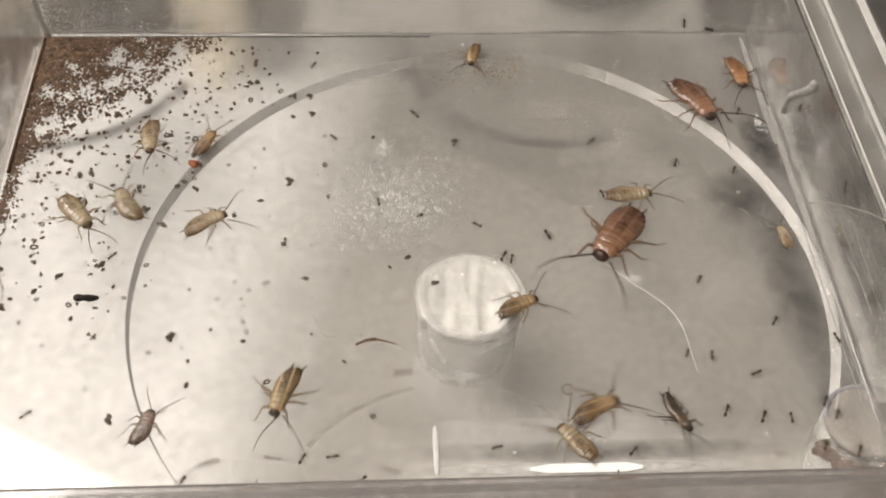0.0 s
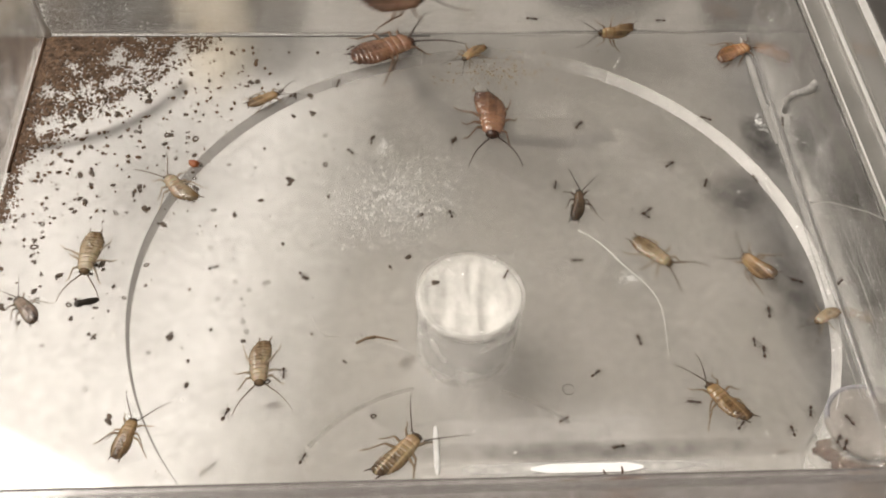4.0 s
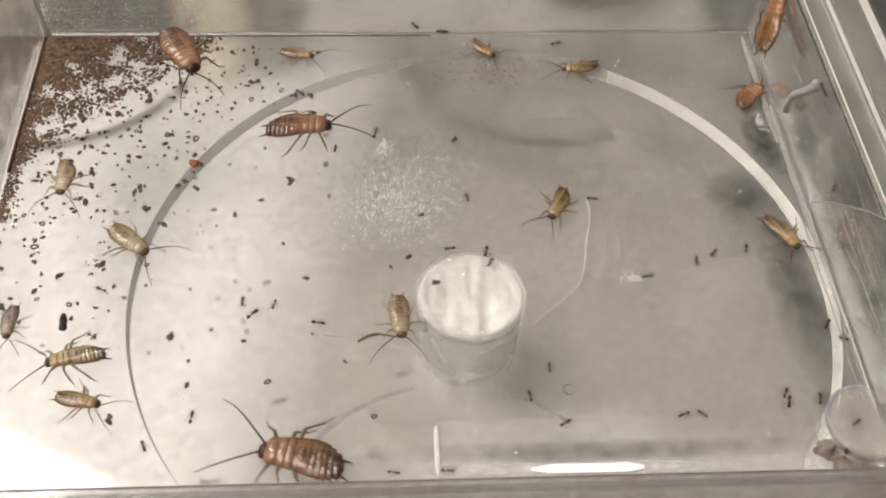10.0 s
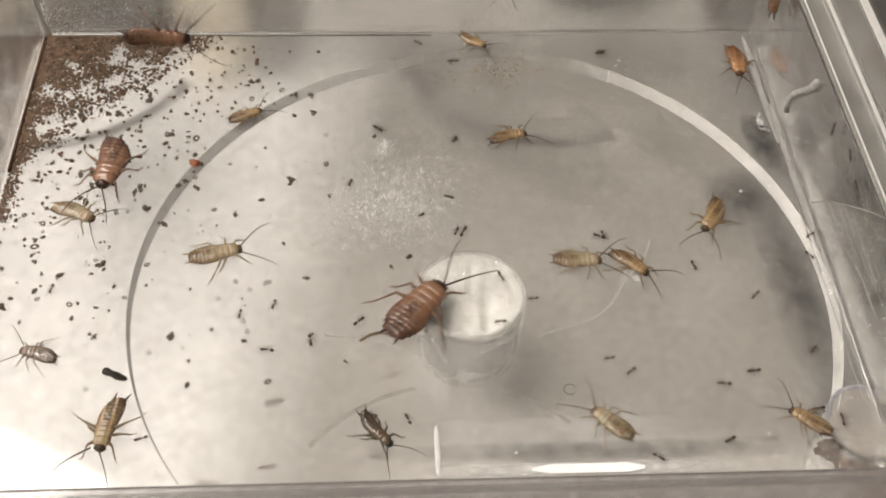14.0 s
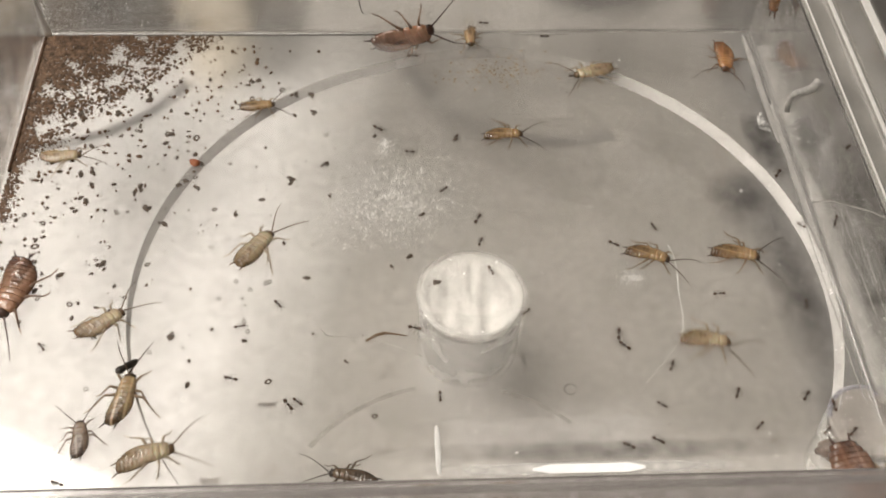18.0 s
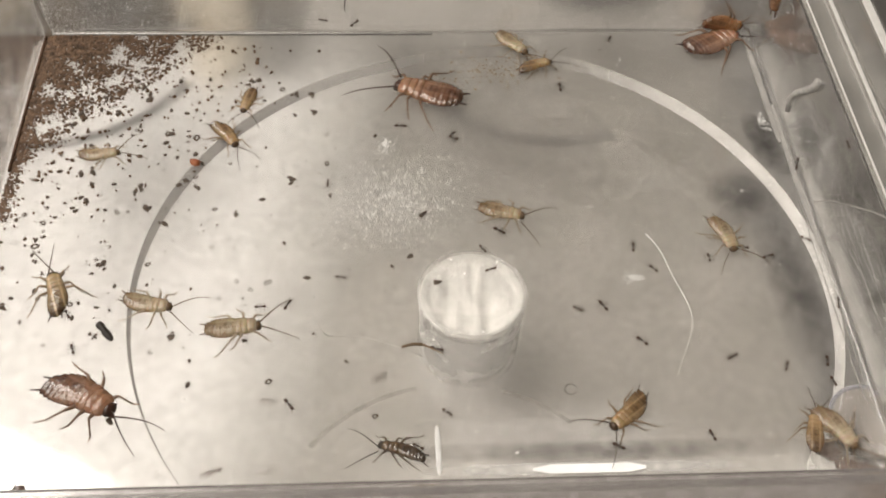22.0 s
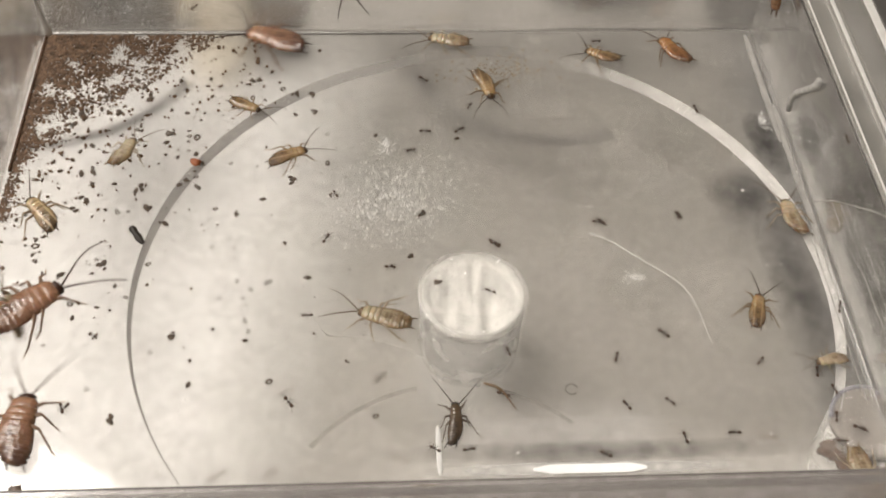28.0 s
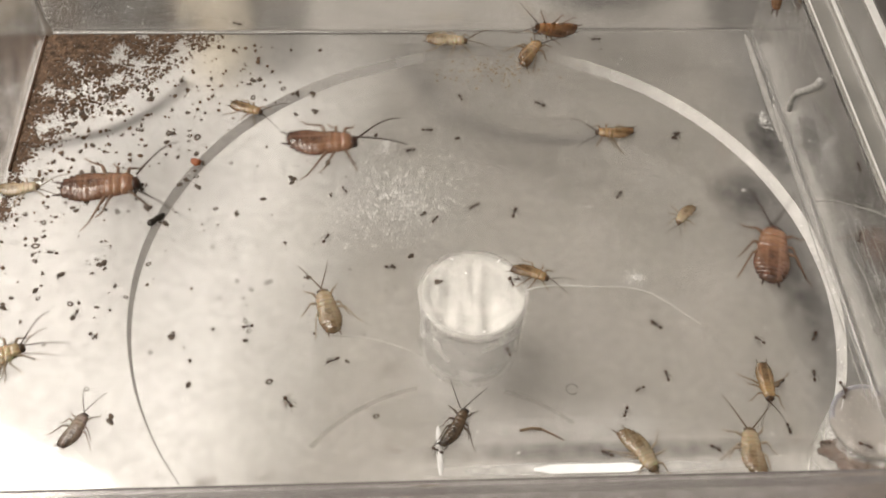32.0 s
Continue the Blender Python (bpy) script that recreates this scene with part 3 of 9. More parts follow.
lump("felt_strip", 0.0772, 0.0030, -0.0285, 0.0028, 0.0100, 0.003, M_SHADE, "dark lump standing in for shade under the box", "felt", 17)
lump("felt_strip", 0.0768, -0.0135, -0.0285, 0.0024, 0.0065, 0.003, M_SHADE, "dark lump standing in for shade under the box", "felt", 18)
lump("felt_strip", 0.0800, 0.0545, -0.0285, 0.0022, 0.0060, 0.003, M_SHADE, "small dark lump standing in for shade under the box", "felt", 19)
lump("felt_strip", 0.0965, 0.040, -0.0285, 0.006, 0.030, 0.003, M_SHADE, "long dark lump standing in for shade beside the box", "felt", 16)
# two dark lumps added behind the wall in place of dark reflections
lump("rubber_pad", 0.0768, 0.024, 0.0010, 0.0026, 0.012, 0.004, M_DARK, "dark grey lump added for dark patches seen through the wall", "pad", 11)
lump("rubber_pad", 0.0775, -0.004, 0.0010, 0.0024, 0.010, 0.003, M_DARK, "dark grey lump added for dark patches seen through the wall", "pad", 12)
lump("rubber_pad", 0.050, 0.115, -0.0285, 0.016, 0.008, 0.003, M_DARK, "dark grey rubber pad behind the box", "pad", 8)
# pale sheets added to brighten what shows above the back wall
tagged(block("pale_card", slab(-0.030, 0.012, 0.0975, 0.17, -0.0314, -0.0309, 0.0002), M_TONE_WHITE), "pale sheet added behind the box to brighten the view there", "card")
tagged(block("pale_card", slab(0.0122, 0.080, 0.0955, 0.17, -0.0314, -0.0309, 0.0002), M_TONE_WHITE), "second pale sheet added behind the box to brighten the view", "card")


def hoop(name, x, y, z, r, w, h, mat, label, category, a0=0.0, a1=360.0, n=72, kind=""):
    """A flat band bent round a circle, or a piece of it."""
    bm = bmesh.new()
    rings = []
    for i in range(n + 1):
        a = math.radians(a0 + (a1 - a0) * i / n)
        rings.append([((r + dx) * math.cos(a), (r + dx) * math.sin(a), dz) for dx, dz in ((-w, 0), (-w * .7, h), (w * .7, h), (w, 0))])
    loft(bm, rings)
    ob = tagged(part(name, bm, mat, smooth=False), label, category, kind=kind)
    ob.location = (x, y, z)
    return ob


# soft shadow arcs drawn as dark films, placed to fit the camera's view
hoop("trim_base_ring", 0.0289, 0.0809, -0.0205, 0.0338, 0.0016, 0.0007, M_SHADOW_ARC, "broad dark arc under the box, drawn as a soft shadow", "ring", -185, -70, 60, "structure")
hoop("trim_base_ring", -0.0892, 0.0837, -0.0205, 0.0369, 0.0013, 0.0007, M_SHADOW_ARC, "broad dark arc under the box, drawn as a soft shadow", "ring", -101, -27, 50, "structure")
# faint shadow lines drawn with a thin dark film
hoop("trim_lower_ring", -0.0007, -0.0577, -T - 0.0006, 0.029, 0.00042, 0.0002, M_FAINT, "faint dark line under the floor, drawn as a shadow", "ring", 101, 142, 40, "structure")
hoop("trim_lower_ring", -0.0007, -0.0577, -T - 0.0006, 0.029, 0.00036, 0.0002, M_FAINT, "faint dark line under the floor, drawn as a shadow", "ring", 47, 72, 24, "structure")


def lens(name, x, y, sx, sy, sz, mat, label):
    """A long flat drop, thin at its ends; serves wall feet and painted light and shade."""
    bm = bmesh.new()
    bmesh.ops.create_uvsphere(bm, u_segments=32, v_segments=10, radius=1)
    for v in bm.verts:
        v.co = Vector((math.copysign(abs(v.co.x) ** 0.7, v.co.x) * sx, math.copysign(abs(v.co.y) ** 0.7, v.co.y) * sy, max(0.0, v.co.z) * sz))
    ob = tagged(part(name, bm, mat), label, "seam", kind="structure")
    ob.location = (x, y, 0.00003)
    return ob


lens("trim_wall_foot", XR - 0.0009, 0.0430, 0.0007, 0.0170, 0.0004, M_LINE, "frosted foot of the side wall")
lens("trim_wall_foot", XR + 0.0002, 0.0180, 0.0009, 0.0200, 0.0004, M_LINE, "frosted foot of the side wall")
lens("trim_wall_foot", XL - 0.0016, 0.0330, 0.0012, 0.0260, 0.0006, M_SEAM_PALE, "frosted foot of the stained side wall")
# highlight along the front, painted as a pale feathered film
lens("trim_front_seam", 0.0205, -0.0455, 0.0265, 0.0013, 0.00012, M_FRONT_GLINT, "pale film painting the highlight along the front of the floor")
# band of shade painted as a dark feathered film
lens("trim_front_groove", 0.0240, -0.0424, 0.0360, 0.0020, 0.0001, M_FRONT_SHADE, "faint dark film painting a band of shade along the front")
# brighter band painted as a thin pale film
lens("trim_front_haze", 0.0170, -0.0388, 0.0260, 0.0032, 0.0001, M_FRONT_PALE, "thin pale film painting a brighter band along the front")
# patches of painted shade between ring and side wall
for (half, mat), x, y, turn in zip(M_SHADE_SPOT.items(), (0.0654, 0.0574, 0.0624), (0.0272, 0.0122, -0.0110), (4, 20, 3)):
    ob = lens("trim_smear", 0, 0, half[0], half[1], 0.0001, mat, "dark feathered patch painting shade on the floor beside the wall")
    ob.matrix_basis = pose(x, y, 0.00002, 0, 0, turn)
bm = bmesh.new()
tube(bm, [(XL + 0.0006, YB - 0.0002, 0.0004), (XL + 0.0004, YB - 0.0001, 0.0022), (XL - 0.0002, YB, 0.0050), (XL - 0.0008, YB, 0.0100), (XL - 0.0012, YB, WALL)], 0.0010, 0.0008, 8)
clear(tagged(part("trim_corner_edge", bm, M_SEAM_PALE), "pale rounded corner edge of the box", "edge", kind="structure"))
# front highlight shaped as white ribs, tilted to mirror the lamp to the camera
bm = bmesh.new()
for k in range(90):
    x0, x1 = 0.0116 + 0.0002 * k, 0.0116 + 0.0002 * (k + 1)
    w = 0.0008 * min(1.0, 0.35 + 0.05 * min(k, 89 - k))
    lo = [bm.verts.new((x0, y, 0.00003)) for y in (-w, w)]
    hi = [bm.verts.new((x1, y, 0.000122)) for y in (-w, w)]
    foot = [bm.verts.new((x1, y, 0.00003)) for y in (-w, w)]
    bm.faces.new((lo[0], hi[0], hi[1], lo[1]))
    bm.faces.new((hi[0], foot[0], foot[1], hi[1]))
    bm.faces.new((lo[0], foot[0], hi[0]))
    bm.faces.new((lo[1], hi[1], foot[1]))
    bm.faces.new((lo[1], foot[1], foot[0], lo[0]))
bmesh.ops.recalc_face_normals(bm, faces=bm.faces[:])
ob = tagged(block("trim_bright_seam", bm, M_GLINT_RIBS), "white ribs tilted to throw the lamp at the camera as a highlight", "seam", kind="structure")
ob.location = (0.0, -0.0457, 0.0003)
# short upright highlight, painted as a white streak
lens("trim_short_seam", -0.0031, -0.0417, 0.0005, 0.0045, 0.0003, M_FLECK_GLINT, "white streak painting a short highlight on the floor")
for dx in (0.0, 0.0011):
    tagged(block("trim_dark_seam", slab(XR - 0.0013 + dx, XR - 0.00118 + dx, -0.034, 0.010, 0.0001, 0.0003, 0), M_LINE), "thin dark seam along the foot of the side wall", "seam", kind="structure")

# ---- loose matter on the floor ----
rnd = random.Random(7)


def scatter(name, count, place, mat, label, category):
    verts, faces = [], []
    base = bmesh.new()
    bmesh.ops.create_icosphere(base, subdivisions=1, radius=1)
    bv, bf = [v.co.copy() for v in base.verts], [[v.index for v in f.verts] for f in base.faces]
    base.free()
    for _ in range(count):
        x, y, r, sq = place()
        a, sx, sy = rnd.uniform(0, 6.3), rnd.uniform(.7, 1.5), rnd.uniform(.6, 1)
        ca, sa = math.cos(a), math.sin(a)
        o = len(verts)
        for v in bv:
            px, py, pz = v.x * sx * r * rnd.uniform(.75, 1.2), v.y * sy * r * rnd.uniform(.75, 1.2), v.z * r * sq
            verts.append((x + ca * px - sa * py, y + sa * px + ca * py, max(0.00003, r * sq * 0.8 + pz)))
        faces += [[o + i for i in f] for f in bf]
    me = bpy.data.meshes.new(name)
    me.from_pydata(verts, [], faces)
    me.materials.append(mat)
    return tagged(new(name, me), label, category, kind="stuff")


def in_corner():
    """Thick against the back-left corner, thinning out along both walls."""
    while True:
        u, v = rnd.random() ** 1.2, rnd.random() ** 1.2
        if u / 0.95 + v / 0.9 < 1 and rnd.random() < 1.15 - u - v and noise.noise((u * 9, v * 9, 3.0)) + 0.66 - 0.5 * (u + v) > rnd.uniform(0, .5):
            return XL + 0.0006 + u * 0.040, YB - 0.0006 - v * 0.044, 0.00008 + 0.00034 * rnd.random() ** 1.8, rnd.uniform(.5, .9)


def sparse():
    while True:
        x, y = rnd.uniform(XL + 0.002, -0.024), rnd.uniform(-0.004, YB - 0.004)
        d = (x - XL) / 0.06 + (YB - y) / 0.062
        if rnd.random() < max(0.0, 1.2 - d) ** 1.0:
            return x, y, rnd.uniform(0.00016, 0.0005), rnd.uniform(.5, .9)


def anywhere():
    return rnd.uniform(XL + 0.004, XR - 0.006), rnd.uniform(-0.045, YB - 0.004), rnd.uniform(0.00008, 0.00018), .6


def fleck_patch():
    while True:
        x, y = rnd.gauss(-0.0085, 0.0075), rnd.gauss(0.0115, 0.006)
        if abs(x + 0.0085) < 0.016 and abs(y - 0.0115) < 0.012:
            return x, y, rnd.uniform(0.00006, 0.00016) * (1 + 1.2 * (rnd.random() < .14)), .5


def fleck_any():
    return rnd.uniform(XL + 0.004, XR - 0.002), rnd.uniform(-0.045, YB - 0.002), rnd.uniform(0.00005, 0.00014) * (1 + 1.4 * (rnd.random() < .10)), .45


scatter("frass_heap", 8600, in_corner, M_FRASS, "heap of fine brown frass in the corner of the box", "frass")
def along_wall():
    v = rnd.random() ** 0.8
    return XL + 0.0004 + abs(rnd.gauss(0, 0.0011)), YB - 0.001 - v * 0.052, rnd.uniform(0.0001, 0.00034), rnd.uniform(.5, .9)


def fine_dust():
    x, y, r, sq = in_corner()
    return x + rnd.gauss(0, 0.0008), y + rnd.gauss(0, 0.0008), rnd.uniform(0.00005, 0.00013), .5


def in_box(place):
    """Keeps a scattered grain inside the walls."""
    def kept():
        while True:
            g = place()
            if XL + 0.0002 < g[0] < XR - 0.0002 and g[1] < YB - 0.0002:
                return g
    return kept


scatter("frass_dust", 5000, in_box(fine_dust), M_FRASS, "fine brown frass dust in the corner of the box", "frass")
scatter("frass_drift", 1300, along_wall, M_FRASS, "brown frass drifted along the foot of the side wall", "frass")
scatter("frass_scatter", 420, sparse, M_FRASS, "scattered brown frass grains on the clear floor", "frass")
scatter("dark_specks", 60, anywhere, M_FRASS, "tiny dark specks on the clear floor", "specks")
scatter("crumbs", 110, lambda: (rnd.uniform(XL + 0.002, -0.022), rnd.uniform(-0.022, 0.042), 0.0001 + 0.0003 * rnd.random() ** 2, .6), M_DROP, "small dark crumbs scattered over the clear floor", "crumbs")
scatter("white_flecks", 2600, fleck_patch, M_FLECK_GLINT, "patch of dried white flecks on the clear floor", "flecks")
scatter("dust_flecks", 800, fleck_any, M_FLECK_GLINT, "white dust flecks on the clear floor", "flecks")
scatter("dust_flecks", 1300, lambda: (rnd.uniform(-0.02, XR - 0.002), rnd.uniform(-0.03, YB - 0.002), 0.00005 + 0.00025 * rnd.random() ** 4, .2), M_RING, "dull grey dust flecks on the clear floor", "flecks")


def dropping(x, y, r, mat=None, label="dark ragged dropping on the clear floor"):
    d = random.Random(int(x * 1e6) * 31 + int(y * 1e6))
    bm = bmesh.new()
    hollow = not mat and d.random() < 0.24
    if hollow:
        loops = []
        for i in range(12):
            a, w = 2 * math.pi * i / 12, d.uniform(0.28, 0.55)
            out, side = 1 + d.uniform(-0.12, 0.12), d.uniform(0.7, 0.8)
            loops.append([bm.verts.new((r * (out + w * math.cos(b)) * math.cos(a), side * r * (out + w * math.cos(b)) * math.sin(a), r * 0.3 * math.sin(b))) for b in (0, 1.57, 3.14, 4.71)])
        for i in range(12):
            for k in range(4):
                bm.faces.new((loops[i][k], loops[(i + 1) % 12][k], loops[(i + 1) % 12][(k + 1) % 4], loops[i][(k + 1) % 4]))
        label = "dark curled hollow dropping on the clear floor"
    for k in range(0 if hollow else 1 if mat else d.choice((1, 2, 3, 4))):
        q = r * (1.0 if k == 0 else d.uniform(0.35, 0.8))
        off = Vector((0, 0, 0)) if k == 0 else Vector((d.uniform(-1, 1), d.uniform(-1, 1), 0)) * r * 1.5
        ret = bmesh.ops.create_icosphere(bm, subdivisions=2, radius=1)
        for v in ret["verts"]:
            g = 1 + 0.5 * noise.noise(v.co * 2.4 + Vector((x * 9000 + k * 5, y * 9000, 0)))
            v.co = off + Vector((v.co.x * q * 1.2 * g, v.co.y * q * 0.75 * g, v.co.z * q * 0.55 * g))
    ob = tagged(part("dropping", bm, mat or M_DROP, smooth=bool(mat)), label, "dropping", "droppings")
    ob.matrix_basis = pose(x, y, r * 0.5, 0, 0, (x * 91000 + y * 47000) % 360)
    return ob


def F(x, y):
    """Millimetres on the floor."""
    return x * 0.001, y * 0.001


DROPS = ((-73.1, 5.2), (-68.8, 10.7), (-53.5, 27.5), (-40.6, 21.8), (-38.6, 8.8), (-51.5, 6.5), (-34.0, 26.1), (-22.0, 21.6),
    (-28.4, 17.3), (-21.3, 13.1), (-33.9, 12.3), (-29.4, 1.7), (-25.0, -6.6), (-72.1, -8.6), (-61.3, -17.9), (-64.8, -14.6),
    (-47.6, -18.8), (-44.0, -23.8), (-30.6, -28.3), (-55.5, -35.2), (-35.1, -19.9), (-43.8, -28.6), (-18.0, -24.4), (-13.1, -35.3),
    (-6.5, -2.0), (-9.8, -4.3), (-3.8, 8.2), (-1.8, -8.1), (-12.6, 29.0), (3.5, 28.0), (-68.3, -5.2), (-74.1, -0.5))
for i, (x, y) in enumerate(DROPS):
    dropping(*F(x, y), 0.00028 + 0.00036 * ((i * 37) % 11) / 11)
strewn = random.Random(33)
left = 118
while left:
    x, y = strewn.uniform(-81.0, -20.0), strewn.uniform(-26.0, 46.0)
    reach = max(0.0, (x + 82) / 75) + max(0.0, (40 - y) / 95)
    if strewn.random() < 1.05 - reach and noise.noise((x * 0.11, y * 0.11, 7.0)) > strewn.uniform(-0.5, 0.25):
        dropping(*F(x, y), 0.00026 + 0.00044 * strewn.random() ** 1.6)
        left -= 1
dropping(*F(-47.3, 21.9), 0.0011, M_AMBER, 'reddish amber pellet beside the moulded ring')




def strand(name, pts, r, mat, label, category):
    bm = bmesh.new()
    tube(bm, [(x * 0.001, y * 0.001, z * 0.001) for x, y, z in pts], r, r * 0.7, 6)
    return tagged(part(name, bm, mat), label, category)


strand("hair", ((-23.7, -14.8, .15), (-22.6, -17.5, .15), (-21.2, -19.1, .15), (-18.8, -19.3, .15), (-14.0, -19.8, .2), (-10.1, -21.3, .2), (-8.4, -22.0, .2), (-4.9, -23.8, .15)), 0.00012, M_THREAD, "fine pale hair stuck to the clear floor", "hair")
strand("glue_trace", ((69.3, 21.6, 20.6), (69.3, 22.1, 18.8), (69.3, 24.9, 15.4), (69.3, 28.2, 11.7), (69.3, 29.6, 9.0), (69.3, 28.9, 6.3)), 0.00085, M_GLUE, "squiggle of dried grey-white glue on the side wall", "glue")
strand("water_mark", ((69.5, 6.9, 3.8), (69.5, 1.2, 10.4), (69.5, -5.1, 16.1), (69.5, -11.0, 21.3), (69.5, -16.2, 25.2)), 0.00012, M_RING, "faint curved water mark on the side wall", "mark")
hoop("curled_fibre", 0.0194, -0.0309, 0.00005, 0.0010, 0.00007, 0.00015, M_SEAM, "small dark fibre curled into a ring", "fibre", 20, 320, 20)
scatter("white_flecks", 420, lambda: (rnd.gauss(0.0425, 0.004), rnd.gauss(0.0160, 0.0035), rnd.uniform(0.00005, 0.00013), .25), M_FLECK_GLINT, "small patch of white flecks on the clear floor", "flecks")
scatter("white_flecks", 60, lambda: (rnd.gauss(0.0335, 0.001), rnd.gauss(-0.0075, 0.0009), rnd.uniform(0.0001, 0.0003), .3), M_FLECK_GLINT, "small white smear on the clear floor", "flecks")
scatter("white_flecks", 70, lambda: (rnd.gauss(-0.0105, 0.0012), rnd.gauss(0.0262, 0.0011), rnd.uniform(0.0001, 0.0003), .3), M_FLECK_GLINT, "small white smear on the clear floor", "flecks")
scatter("white_flecks", 160, lambda: (XR - rnd.random() ** 2 * 0.006, rnd.uniform(-0.03, 0.055), rnd.uniform(0.00006, 0.0002), .3), M_FLECK_GLINT, "white dust along the foot of the side wall", "flecks")

scatter("white_flecks", 60, lambda: (rnd.gauss(0.0665, 0.0006), rnd.gauss(0.0325, 0.0012), rnd.uniform(0.00006, 0.0003), .3), M_FLECK_GLINT, "ragged white smear at the foot of the side wall", "flecks")

scatter("white_flecks", 260, lambda: (rnd.gauss(0.0615, 0.0018), rnd.gauss(0.0045, 0.0028), rnd.uniform(0.00005, 0.00016), .25), M_RING, "hazy whitish smear beside the moulded ring", "flecks")
# dust stuck to the back wall
verts, faces = [], []
for _ in range(1700):
    x, z, r = XL + 0.001 + rnd.random() ** 2.2 * 0.15, rnd.uniform(0.0004, 0.016), 0.00004 + 0.00014 * rnd.random() ** 3
    o = len(verts)
    verts += [(x - r, YB - 0.0001, z), (x, YB - 0.0001, z - r), (x + r, YB - 0.0001, z), (x, YB - 0.0001, z + r), (x, YB - 0.0003, z)]
    faces += [[o, o + 1, o + 4], [o + 1, o + 2, o + 4], [o + 2, o + 3, o + 4], [o + 3, o, o + 4]]
me = bpy.data.meshes.new("wall_dust")
me.from_pydata(verts, [], faces)
me.materials.append(M_FLECK_GLINT)
tagged(new("wall_dust", me), "white dust specks stuck to the clear back wall", "dust", kind="stuff")

verts, faces = [], []
for _ in range(360):
    y, z, r = rnd.uniform(-0.035, YB - 0.001), rnd.random() ** 1.4 * 0.022, rnd.uniform(0.00004, 0.00015)
    o = len(verts)
    x = XR - 0.0001
    verts += [(x, y - r, z), (x, y, z - r), (x, y + r, z), (x, y, z + r), (x - 0.0002, y, z)]
    faces += [[o, o + 4, o + 1], [o + 1, o + 4, o + 2], [o + 2, o + 4, o + 3], [o + 3, o + 4, o]]
me = bpy.data.meshes.new("wall_dust")
me.from_pydata(verts, [], faces)
me.materials.append(M_FLECK_GLINT)
tagged(new("wall_dust", me), "white dust specks stuck to the clear side wall", "dust", kind="stuff")
bm = bmesh.new()
for _ in range(26):
    y, z, l = rnd.uniform(-0.03, 0.05), rnd.uniform(0.001, 0.022), rnd.uniform(0.004, 0.018)
    tube(bm, [((XR - 0.00006) * 1, y, z), (XR - 0.00006, y + l * 0.5, z + rnd.uniform(-.0004, .0004)), (XR - 0.00006, y + l, z + rnd.uniform(-.0012, .0012))], 0.00004, 0.00002, 4)
tagged(part("wall_scratches", bm, M_RING), "fine pale scratches along the clear side wall", "scratches", kind="stuff")
BUBBLES = ((-35.4, -15.8), (-34.7, -17.9), (-31.5, -7.2), (-32.1, -7.5), (-50.8, -21.9), (-40.1, -10.8), (-60.2, -28.9), (-22.2, 29.6), (-37.4, -7.0), (-42.4, 0.9), (-34.8, -9.0), (-47.6, -19.1))
for x, y in BUBBLES:
    hoop("bubble_ring", x * 0.001, y * 0.001, 0.00003, 0.00034, 0.00009, 0.00016, M_LINE, "tiny pale ring of a dried droplet", "droplet ring", n=14)["group"] = "droplet rings"
scatter("amber_stain", 170, lambda: (rnd.gauss(0.0125, 0.006), rnd.gauss(0.0485, 0.003), rnd.uniform(0.00008, 0.0003), .15), M_AMBER_PALE, "faint amber stain flecks on the clear floor", "stain")

# ---- creatures ----
PROTO = {}


